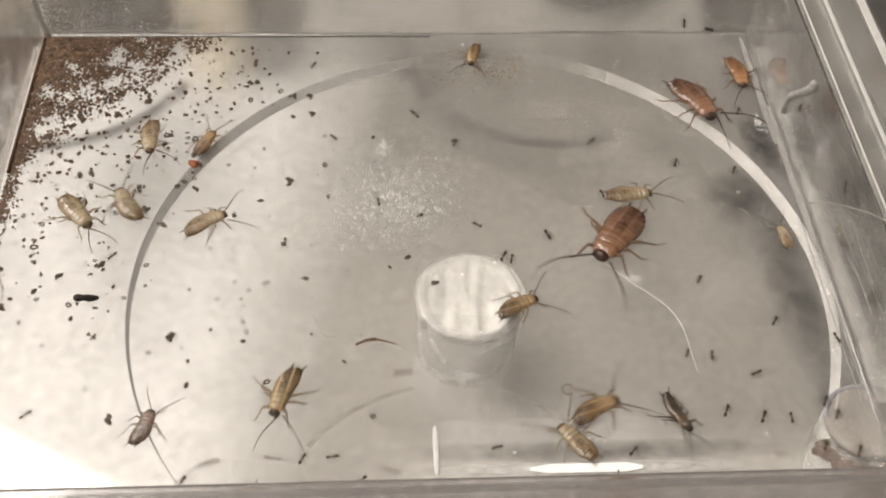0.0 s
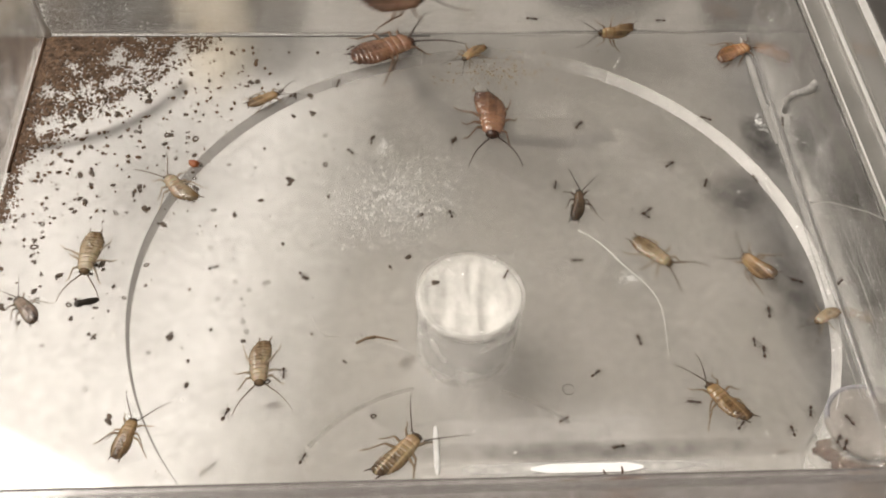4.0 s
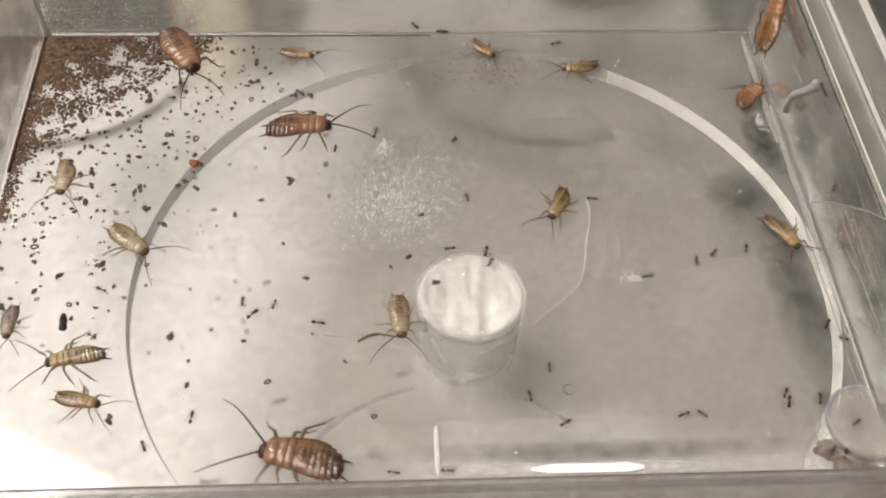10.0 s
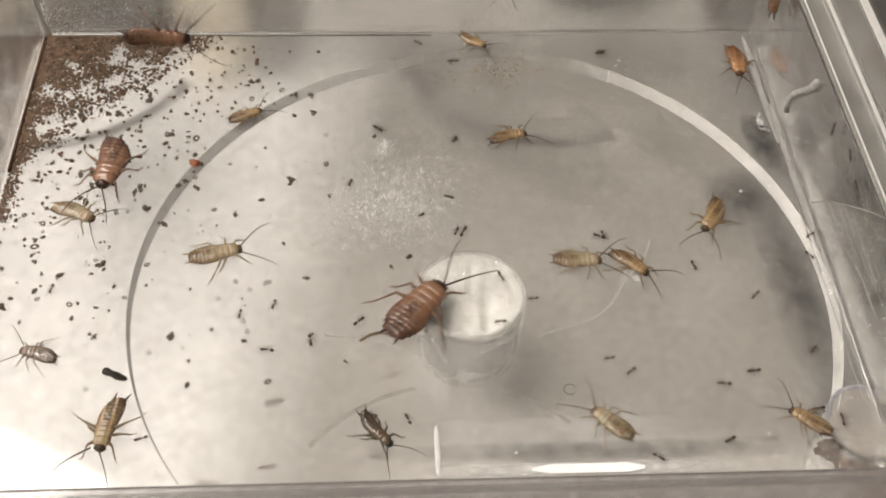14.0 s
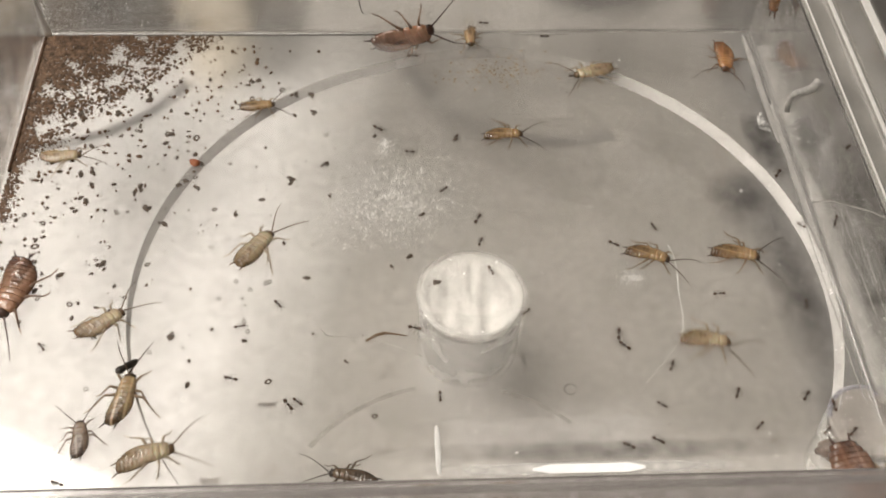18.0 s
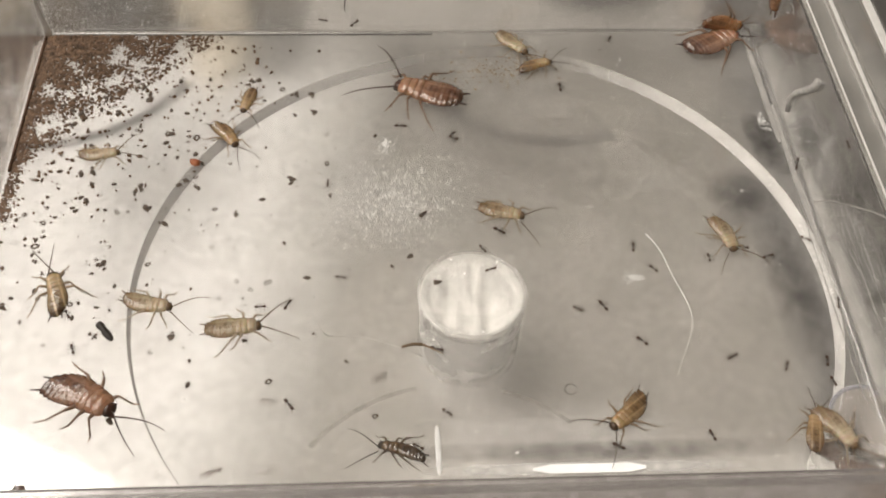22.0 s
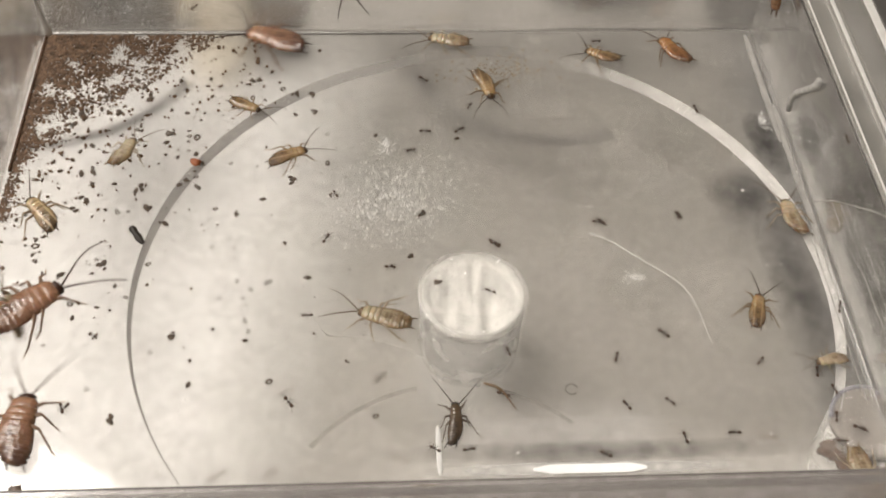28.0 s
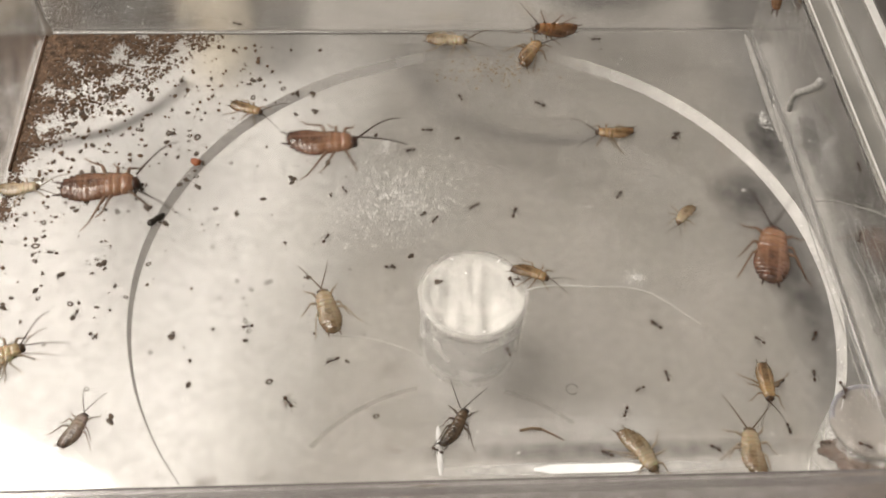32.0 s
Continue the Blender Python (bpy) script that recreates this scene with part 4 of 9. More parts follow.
def nymph_proto(kind, bend=0.0):
    shell, limb, face = SKIN[kind]
    slim = {"red": 1.18, "brown": 1.1, "striped": 0.9, "dark": 0.74, "gold": 0.97, "pale": 1.03, "grey": 1.03}[kind]
    root = tagged(new("cockroach_nymph"), {
        "red": "large reddish-brown cockroach nymph with glossy banded abdomen",
        "brown": "orange-brown cockroach nymph crawling in the box",
        "gold": "small golden-brown cockroach nymph with a dark head",
        "striped": "slender striped amber cockroach nymph with a dark head",
        "pale": "pale straw-coloured cockroach nymph, freshly moulted",
        "grey": "greyish translucent cockroach nymph",
        "dark": "dark brown slender cockroach nymph"}[kind], "cockroach", "cockroach nymphs")
    reach = 0.68 if kind == "dark" else 0.9
    # banded abdomen, each plate stepping out over the next
    bm = bmesh.new()
    rings = []
    wid = [0.176, 0.190, 0.200, 0.205, 0.203, 0.193, 0.172, 0.138]
    for i, w in enumerate(wid):
        y0 = 0.10 - i * 0.068
        w *= slim
        rings += [oval(y0, w * 0.988, 0.0828, 0.1145), oval(y0 - 0.02, w * 0.997, 0.084, 0.115), oval(y0 - 0.05, w * 1.008, 0.0852, 0.1153), oval(y0 - 0.064, w * 1.004, 0.0845, 0.115)]
    rings += [oval(-0.47, 0.085 * slim, 0.05, 0.11), oval(-0.49, 0.04, 0.03, 0.105)]
    loft(bm, rings)
    part("abdomen", bm, shell, root)
    for name, y0, y1, w in (("metathorax", 0.195, 0.09, 0.170), ("mesothorax", 0.290, 0.18, 0.158)):
        bm = bmesh.new()
        w *= slim
        loft(bm, [oval(y0, w * 0.86, 0.06, 0.125), oval(y0 - 0.02, w, 0.084, 0.125), oval(y1 + 0.015, w * 1.05, 0.095, 0.122), oval(y1 - 0.012, w * 1.02, 0.09, 0.12)])
        part(name, bm, shell, root)
    bm = bmesh.new()
    w = 0.142 * slim
    loft(bm, [oval(0.432, w * 0.45, 0.04, 0.125), oval(0.415, w * 0.78, 0.058, 0.126), oval(0.37, w * 1.0, 0.080, 0.127), oval(0.31, w * 1.07, 0.09, 0.126), oval(0.272, w * 1.04, 0.085, 0.125)])
    part("pronotum", bm, shell, root, "shield over the neck")
    bm = bmesh.new()
    hw = 0.098 * (0.5 + 0.5 * slim)
    loft(bm, [oval(0.505, hw * 0.35, 0.03, 0.090), oval(0.490, hw * 0.75, 0.056, 0.095), oval(0.455, hw, 0.072, 0.105), oval(0.415, hw * 0.98, 0.074, 0.112), oval(0.385, hw * 0.6, 0.05, 0.112)])
    head = part("head", bm, face, root, "dark head")
    for s in (-1, 1):
        bm = bmesh.new()
        bmesh.ops.create_icosphere(bm, subdivisions=2, radius=0.022, matrix=Matrix.Translation((s * hw * 0.86, 0.458, 0.12)))
        part("eye", bm, M_HUSK, head, "black eye")
        # antenna: a long whip of many joints
        bm = bmesh.new()
        pts = []
        for i in range(13):
            u = i / 12
            pts.append((s * (0.045 + 0.36 * u + 0.07 * math.sin(u * 2.6)), 0.48 + 0.78 * u - 0.14 * u * u, 0.11 + 0.10 * math.sin(u * 2.6) - 0.07 * u))
        tube(bm, pts, 0.0135, 0.005, 5)
        part("antenna", bm, face, root, "long thin antenna")
        bm = bmesh.new()
        tube(bm, [(s * 0.075, -0.43, 0.11), (s * 0.105, -0.50, 0.125), (s * 0.115, -0.57, 0.13)], 0.022, 0.008, 6)
        part("cercus", bm, face, root)
        for k, (y, fx, fy, tx, ty) in enumerate(((0.30, 0.17, 0.09, 0.28, 0.22), (0.20, 0.22, -0.03, 0.36, -0.13), (0.11, 0.235, -0.15, 0.39, -0.38))):
            bm = bmesh.new()
            hip, knee = Vector((s * 0.0, 0.0, -0.015)), Vector((s * fx * reach, fy, 0.07))
            foot = Vector((s * tx * reach, ty, -0.075))
            toe = foot + Vector((s * 0.07, (0.05, -0.07, -0.12)[k], -0.012))
            tube(bm, [hip, hip.lerp(knee, 0.35) + Vector((0, 0, 0.012)), hip.lerp(knee, 0.8), knee], 0.032, 0.019, 7)
            tube(bm, [knee, knee.lerp(foot, 0.3), foot], 0.016, 0.010, 6)
            tube(bm, [foot, foot.lerp(toe, 0.6), toe], 0.011, 0.006, 5)
            for j in range(6):
                q = knee.lerp(foot, 0.15 + 0.15 * j)
                tube(bm, [q, q + Vector((s * 0.016, (-0.036) if j % 2 else 0.034, -0.012))], 0.0045, 0.001, 4)
            leg = part("leg", bm, limb, root)
            leg.location = (s * 0.07, y, 0.09)
    if bend:
        for o in root.children:
            if o.name.split('.')[0] in ('abdomen', 'cercus'):
                for v in o.data.vertices:
                    u = max(0.0, 0.12 - v.co.y)
                    v.co.x += bend * u * u
    return root


def fresh(ob):
    """A copy that keeps nothing of the first one's path."""
    made = copy_thing(ob, Matrix())
    for o in (made, *made.children_recursive):
        o.animation_data_clear()
    return made


COUNT = [0]


def nymph(kind, length):
    """A nymph of that body length in millimetres, its legs and antennae working."""
    twist = (0.0, 0.42, -0.3)[COUNT[0] % 3]
    if (kind, twist) not in PROTO:
        PROTO[kind, twist] = ob = nymph_proto(kind, twist)
    else:
        ob = fresh(PROTO[kind, twist])
    ob.scale = (length * 0.001,) * 3
    stir(ob, 18, 0.5, 17)
    return ob


def stir(ob, swing, step, feel):
    """Legs swing about the hip, antennae about the brow."""
    COUNT[0] += 1
    r = random.Random(COUNT[0])
    for c in ob.children:
        kind = c.name.split(".")[0]
        if kind == "leg":
            rest = Vector(c.location)
            rows, t, side = [], 0.0, r.choice((-1, 1))
            while t <= 32.0:
                rows.append((t, pose(*rest, 0, r.uniform(-4, 4), side * swing * r.uniform(0.4, 1.1))))
                side = -side
                t += step * 2
            walk(c, rows)
        elif kind == "antenna":
            walk(c, [(t * 1.6, pose(0, 0, 0, r.uniform(-2, 3), 0, r.uniform(-feel, feel))) for t in range(21)])


def ant_proto():
    root = tagged(new("ant"), "tiny dark brown ant on the clear floor", "ant", "ants")
    bm = bmesh.new()
    loft(bm, [oval(0.52, 0.03, 0.03, 0.17, 10, .9), oval(0.47, 0.10, 0.085, 0.175, 10, .9), oval(0.38, 0.125, 0.10, 0.18, 10, .9), oval(0.29, 0.10, 0.085, 0.18, 10, .9), oval(0.245, 0.04, 0.04, 0.18, 10, .9)])
    part("head", bm, M_ANT, root)
    bm = bmesh.new()
    loft(bm, [oval(0.26, 0.03, 0.03, 0.18, 10, .9), oval(0.2, 0.075, 0.075, 0.19, 10, .9), oval(0.08, 0.07, 0.07, 0.19, 10, .9), oval(-0.03, 0.05, 0.055, 0.175, 10, .9), oval(-0.07, 0.02, 0.02, 0.165, 10, .9)])
    part("thorax", bm, M_ANT, root)
    bm = bmesh.new()
    loft(bm, [oval(-0.06, 0.015, 0.015, 0.16, 8, .9), oval(-0.10, 0.03, 0.045, 0.165, 8, .9), oval(-0.14, 0.02, 0.02, 0.16, 8, .9)])
    part("waist", bm, M_ANT, root)
    bm = bmesh.new()
    loft(bm, [oval(-0.13, 0.02, 0.02, 0.16, 10, .9), oval(-0.19, 0.10, 0.09, 0.17, 10, .9), oval(-0.29, 0.135, 0.115, 0.175, 10, .9), oval(-0.40, 0.105, 0.09, 0.17, 10, .9), oval(-0.48, 0.03, 0.03, 0.16, 10, .9)])
    part("gaster", bm, M_ANT, root)
    for s in (-1, 1):
        bm = bmesh.new()
        tube(bm, [(s * 0.05, 0.48, 0.2), (s * 0.16, 0.60, 0.24), (s * 0.20, 0.78, 0.17)], 0.016, 0.012, 5)
        part("antenna", bm, M_ANT, root)
        for y, fx, fy, tx, ty in ((0.19, 0.2, 0.12, 0.36, 0.28), (0.11, 0.22, 0.0, 0.42, -0.04), (0.03, 0.2, -0.12, 0.38, -0.36)):
            bm = bmesh.new()
            tube(bm, [(0, 0, 0), (s * fx, fy, 0.13), (s * fx * 1.35, fy * 1.5, 0.02), (s * tx, ty, -0.15)], 0.018, 0.009, 5)
            leg = part("leg", bm, M_ANT, root)
            leg.location = (s * 0.04, y, 0.16)
    return root


def ant(length):
    if "ant" not in PROTO:
        PROTO["ant"] = ob = ant_proto()
    else:
        ob = fresh(PROTO["ant"])
    ob.scale = (length * 0.00084,) * 3
    return ob


def husk():
    bm = bmesh.new()
    loft(bm, [[(0.0006 * w * math.cos(a) , y, 0.0005 + 0.0005 * w * math.sin(a) + 0.0004 * math.sin(y * 900)) for a in [2 * math.pi * i / 10 for i in range(10)]]
              for y, w in ((0.0021, 0.2), (0.0018, 1.0), (0.0012, 1.25), (0.0004, 0.9), (-0.0004, 1.2), (-0.0012, 1.0), (-0.0019, 0.7), (-0.0022, 0.2))])
    return tagged(part("husk", bm, M_HUSK), "black curled husk dragged about by ants", "husk")


def white_thread():
    bm = bmesh.new()
    pts = []
    for i in range(25):
        u = i / 24 * 2 - 1
        pts.append((0.0042 * (1 - u * u) + 0.0006 * math.sin(u * 5), -0.0155 * u, 0.0003 + 0.0006 * (1 - u * u)))
    tube(bm, pts, 0.00017, 0.0001, 6)
    return tagged(part("thread", bm, M_THREAD), "fine curved white thread lying on the clear floor", "thread")


def carried_leg():
    root = tagged(new("insect_leg"), "amber shed insect leg carried by ants", "insect leg")
    bm = bmesh.new()
    tube(bm, [(0, 0.0035, 0.0004), (0.0004, 0.0016, 0.0008), (0.0003, 0.0, 0.0009)], 0.00022, 0.0003, 6)
    part("femur", bm, SKIN["gold"][1], root)
    bm = bmesh.new()
    tube(bm, [(0.0003, 0.0, 0.0009), (-0.0003, -0.0018, 0.0006), (-0.001, -0.0036, 0.0003)], 0.0002, 0.00008, 6)
    part("tibia", bm, SKIN["brown"][1], root)
    return root


def P(x, y, turn, z=0.0, rx=0.0, ry=0.0):
    """A pose from millimetres and degrees; the floor's top is z = 0."""
    return pose(x * 0.001, y * 0.001, z * 0.001 + 0.00002, rx, ry, turn)


def motions():
    # millimetres and degrees on the floor; the last three only where a wall is climbed
    walk(nymph('red', 14.7), [
    (0,P(32.5,1.8,143)), (0.5,P(22.5,3.5,79)), (1,P(-23.6,16.0,66)), (1.5,P(-24.5,19.4,-3)), (2,P(-25.0,18.1,-48)), (2.5,P(-15.5,24.6,-47)), 
    (3,P(-17.3,56.6,-24)), (3.5,P(-16.7,56.5,-82)), (4.5,P(0.2,48.6,-40)), (5.5,P(17.2,40.6,2)), (6,P(22.2,42.3,39)), (6.5,P(13.1,48.5,7)), 
    (7,P(4.0,55.4,26)), (7.5,P(-15.6,49.1,76)), (8,P(-30.2,50.4,68)), (8.5,P(-51.4,49.4,88)), (9,P(-68.2,51.7,84)), (9.5,P(-60.5,52.7,146)), 
    (10,P(-52.9,53.8,-152)), (11,P(-81.2,35.5,165)), (11.5,P(-71.8,13.3,-165)), (12,P(-64.8,-8.0,-130)), (12.2,P(-47.6,-18.9,-73)), 
    (12.5,P(-42.9,-17.4,-86)), (13,P(-33.0,-25.4,-147)), (13.5,P(-23.0,-23.1,-75)), (14,P(-5.7,-14.9,-40)), (14.5,P(4.4,-11.9,-44)), 
    (16.5,P(62.6,16.5,-113)), (17,P(66.9,-20.3,-137)), (17.5,P(64.9,-49.9,-171)), (18.4,P(59.4,-49.7,-171)), (18.6,P(56.8,-43.9,-121)), 
    (18.8,P(54.2,-38.1,-70)), (19,P(51.6,-32.4,-20)), (19.25,P(56.2,-32.3,-80)), (19.5,P(60.9,-32.2,-140)), (19.67,P(54.1,-21.0,-84)), 
    (19.83,P(47.4,-9.7,-28)), (20,P(40.6,1.5,28)), (20.5,P(12.8,37.3,10)), (21,P(3.5,44.9,37)), (21.5,P(1.8,44.3,70)), (22,P(-1.5,40.2,72)), 
    (22.5,P(-18.8,46.7,60)), (23,P(-15.3,48.2,51)), (23.5,P(-33.9,55.3,76)), (24,P(-34.8,53.2,75)), (24.5,P(-31.5,55.1,74)), (25,P(-33.5,38.1,141)), 
    (25.25,P(-45.3,36.4,103)), (25.5,P(-57.0,34.6,65)), (27.5,P(-71.8,-22.6,-6)), (28,P(-73.0,-13.2,-52)), (28.5,P(-71.1,-2.1,-1)), 
    (29,P(-72.7,-1.3,-35)), (29.5,P(-65.6,3.7,-61)), (30,P(-66.6,10.9,-94)), (30.5,P(-66.0,12.0,-94)), (31,P(-66.4,12.4,-33)), 
    (31.5,P(-64.0,14.9,-33)), (32,P(-64.2,14.6,-85)), ])
    walk(nymph('red', 12.9), [
    (0,P(54.4,38.5,-159)), (0.5,P(57.5,37.8,173)), (1,P(52.4,-27.1,180)), (1.17,P(54.6,-24.7,-122)), (1.33,P(56.9,-22.3,-64)), (1.5,P(59.1,-19.9,-6)), 
    (2,P(31.3,5.8,37)), (2.5,P(11.4,36.9,11)), (3,P(12.6,35.6,4)), (3.17,P(12.5,37.0,62)), (3.33,P(12.3,38.4,119)), (3.5,P(12.1,39.8,177)), 
    (5.5,P(10.7,-3.1,168)), (6,P(13.4,-5.0,-162)), (6.5,P(19.9,-8.5,-136)), (6.75,P(21.4,-8.9,-65)), (7,P(23.0,-9.3,6)), (7.5,P(30.5,20.5,-0)), 
    (7.75,P(11.4,13.2,65)), (8,P(-7.6,5.9,130)), (8.5,P(-25.0,-10.0,87)), (9,P(-32.3,2.4,21)), (9.5,P(-27.2,32.7,-10)), (9.75,P(-27.3,32.0,-52)), 
    (10,P(-27.5,31.4,-93)), (10.25,P(-27.5,37.0,-54)), (10.5,P(-27.5,42.7,-14)), (11,P(-23.8,46.5,-66)), (11.25,P(-22.6,43.2,-126)), 
    (11.5,P(-21.3,39.9,174)), (12,P(-25.4,30.1,178)), (12.5,P(-30.6,26.8,111)), (13,P(-37.1,25.6,81)), (13.5,P(-51.2,23.9,100)), 
    (14,P(-62.5,21.2,168)), (14.5,P(-59.3,9.2,154)), (16.5,P(-70.8,3.9,123)), (16.67,P(-72.3,2.2,68)), (16.83,P(-73.8,0.5,12)), (17,P(-75.3,-1.2,-43)), 
    (17.25,P(-76.0,-1.8,-110)), (17.5,P(-76.6,-2.3,-176)), (18,P(-74.8,-8.6,165)), (18.25,P(-73.3,-8.9,-150)), (18.5,P(-71.7,-9.1,-105)), 
    (19,P(-70.9,-9.6,-147)), (19.25,P(-71.0,-9.9,162)), (19.5,P(-71.0,-10.2,111)), (19.67,P(-73.2,-10.9,54)), (19.83,P(-75.4,-11.6,-4)), 
    (20,P(-77.6,-12.2,-62)), (20.5,P(-78.0,-18.4,-134)), (21,P(-66.7,-22.9,-95)), (21.5,P(-59.8,-26.0,-140)), (22,P(-60.2,-30.6,-124)), 
    (22.5,P(-59.4,-30.8,-156)), (23,P(-56.3,-41.5,-97)), (23.5,P(-56.0,-45.2,-97)), (23.75,P(-56.4,-46.2,-37)), (24,P(-56.8,-47.0,22)), 
    (24.5,P(-57.2,-46.0,22)), (25,P(-57.6,-46.4,24)), (25.25,P(-57.6,-46.0,81)), (25.5,P(-57.6,-45.5,137)), (27,P(-64.7,-49.9,-171)), 
    (27.33,P(-66.4,-45.6,-117)), (27.67,P(-68.0,-41.2,-62)), (28,P(-69.6,-36.9,-8)), (28.17,P(-71.1,-39.6,43)), (28.33,P(-72.6,-42.2,94)), 
    (28.5,P(-74.2,-44.9,146)), (32,P(-75.7,-45.8,-171)), ])
    walk(nymph('red', 13.9), [
    (0,P(-82.0,-4.6,-90,9.0,-90,28)), (0.5,P(-79.9,-2.3,-41,4.5,-37,30)), (1,P(-77.8,0.0,-8)), (1.5,P(-70.9,12.3,-58)), (2,P(-64.0,24.5,-108)), 
    (2.25,P(-59.9,25.0,-69)), (2.5,P(-55.7,25.5,-31)), (3,P(-44.8,51.4,-10)), (3.5,P(-41.3,53.9,-80)), (3.85,P(-18.6,57.0,-83,7.9,3,45)), 
    (4.2,P(4.1,60.0,-90,15.8,0,90)), (4.85,P(29.2,55.3,-83,7.9,3,45)), (5.5,P(54.2,50.6,-80)), (6,P(56.8,30.2,-148)), (6.5,P(60.9,1.8,-169)), 
    (7,P(60.6,-19.2,-155)), (7.5,P(65.3,-33.2,-136)), (7.75,P(67.3,-30.6,-108,0.1,47,-4)), (8,P(69.2,-28.1,-90,0.1,90,-27)), 
    (8.25,P(64.8,-40.9,-125,0.1,50,4)), (8.5,P(60.4,-53.7,-171)), (9.5,P(-10.0,-53.5,-171)), (9.75,P(-17.1,-48.2,134)), (10,P(-24.3,-42.9,80)), 
    (10.5,P(-31.0,-40.1,85)), (11,P(-39.5,-36.3,66)), (11.25,P(-46.2,-43.3,127)), (11.5,P(-52.8,-50.3,-171)), (11.7,P(-65.3,-43.1,115)), 
    (11.9,P(-77.8,-35.9,42)), (12.05,P(-79.9,-26.8,30,0.0,12,44)), (12.2,P(-82.0,-17.8,-0,0.0,0,90)), (12.3,P(-72.0,-14.9,-37,0.0,-16,44)), 
    (12.4,P(-62.0,-12.1,-53)), (12.5,P(-54.6,4.7,-11)), (12.75,P(-64.6,32.3,9,1.6,39,-30)), (13,P(-74.7,60.0,0,3.3,90,-65)), 
    (13.33,P(-69.3,60.0,0,2.3,90,-14)), (13.67,P(-64.0,60.0,-0,1.3,90,36)), (14,P(-58.6,60.0,-0,0.3,90,86)), (14.25,P(-49.0,58.9,-90,0.1,1,45)), 
    (14.5,P(-39.3,57.8,-94)), (16.5,P(-6.6,56.1,-91)), (17,P(-3.3,57.0,-62)), (17.25,P(-4.7,58.5,-69,0.9,9,45)), (17.5,P(-6.0,60.0,-0,1.9,90,88)), 
    (18,P(-6.1,60.0,0,0.3,90,64)), (18.5,P(1.0,60.0,180,0.0,-90,88)), (18.75,P(2.0,59.2,-82,0.0,3,45)), (19,P(3.1,58.3,-78)), 
    (19.5,P(3.7,59.2,-74,0.0,11,44)), (20,P(4.4,60.0,0,0.0,90,79)), (20.25,P(3.9,59.5,-71,0.0,12,44)), (20.5,P(3.3,59.0,-74)), (21,P(3.3,59.2,-85)), 
    (21.5,P(47.7,58.5,-90)), (22,P(60.9,55.7,-59)), (22.25,P(59.6,57.9,-44,0.9,33,33)), (22.5,P(58.3,60.0,0,1.9,90,46)), (23,P(65.6,60.0,0,4.6,90,26)), 
    (23.25,P(66.4,60.0,180,11.4,-90,86)), (23.5,P(67.2,60.0,180,18.2,-90,19)), (23.75,P(67.2,55.9,-106,9.1,-36,38)), (24,P(67.2,51.8,-46)), 
    (24.25,P(59.4,54.4,18)), (24.5,P(51.6,57.1,83)), (25,P(41.4,54.9,67)), (25.5,P(41.0,57.1,83)), (26.5,P(20.8,58.6,85,2.3,2,-45)), 
    (27.5,P(0.6,60.0,90,4.7,0,-90)), (27.75,P(-16.4,58.7,79,2.3,4,-45)), (28,P(-33.5,57.3,75)), (28.5,P(-58.9,59.0,107)), (28.75,P(-64.0,52.7,157)), 
    (29,P(-69.1,46.4,-153)), (29.5,P(-78.2,7.7,-154)), (29.75,P(-61.3,1.5,-113)), (30,P(-44.4,-4.7,-72)), (30.5,P(-43.4,2.8,-12)), 
    (31,P(-40.5,13.9,-16)), (31.5,P(-36.4,16.2,-87)), (32,P(-23.2,25.5,-87)), ])
    walk(nymph('red', 13.7), [
    (0,P(-18.9,60.0,-0,22.8,90,37)), (14.1,P(-19.2,60.0,-180,22.4,-90,73)), (28.2,P(-19.5,60.0,180,22.1,-90,3)), (28.6,P(-18.7,59.5,-131,11.0,-44,22)), 
    (29,P(-17.9,58.9,-83)), (29.5,P(0.2,52.5,-124)), (30,P(3.2,32.9,-152)), (30.5,P(7.2,22.0,-170)), (30.75,P(23.0,14.6,-131)), (31,P(38.9,7.3,-92)), 
    (31.5,P(68.2,-22.0,-119)), (31.75,P(63.7,-12.9,-67)), (32,P(59.3,-3.9,-16)), ])
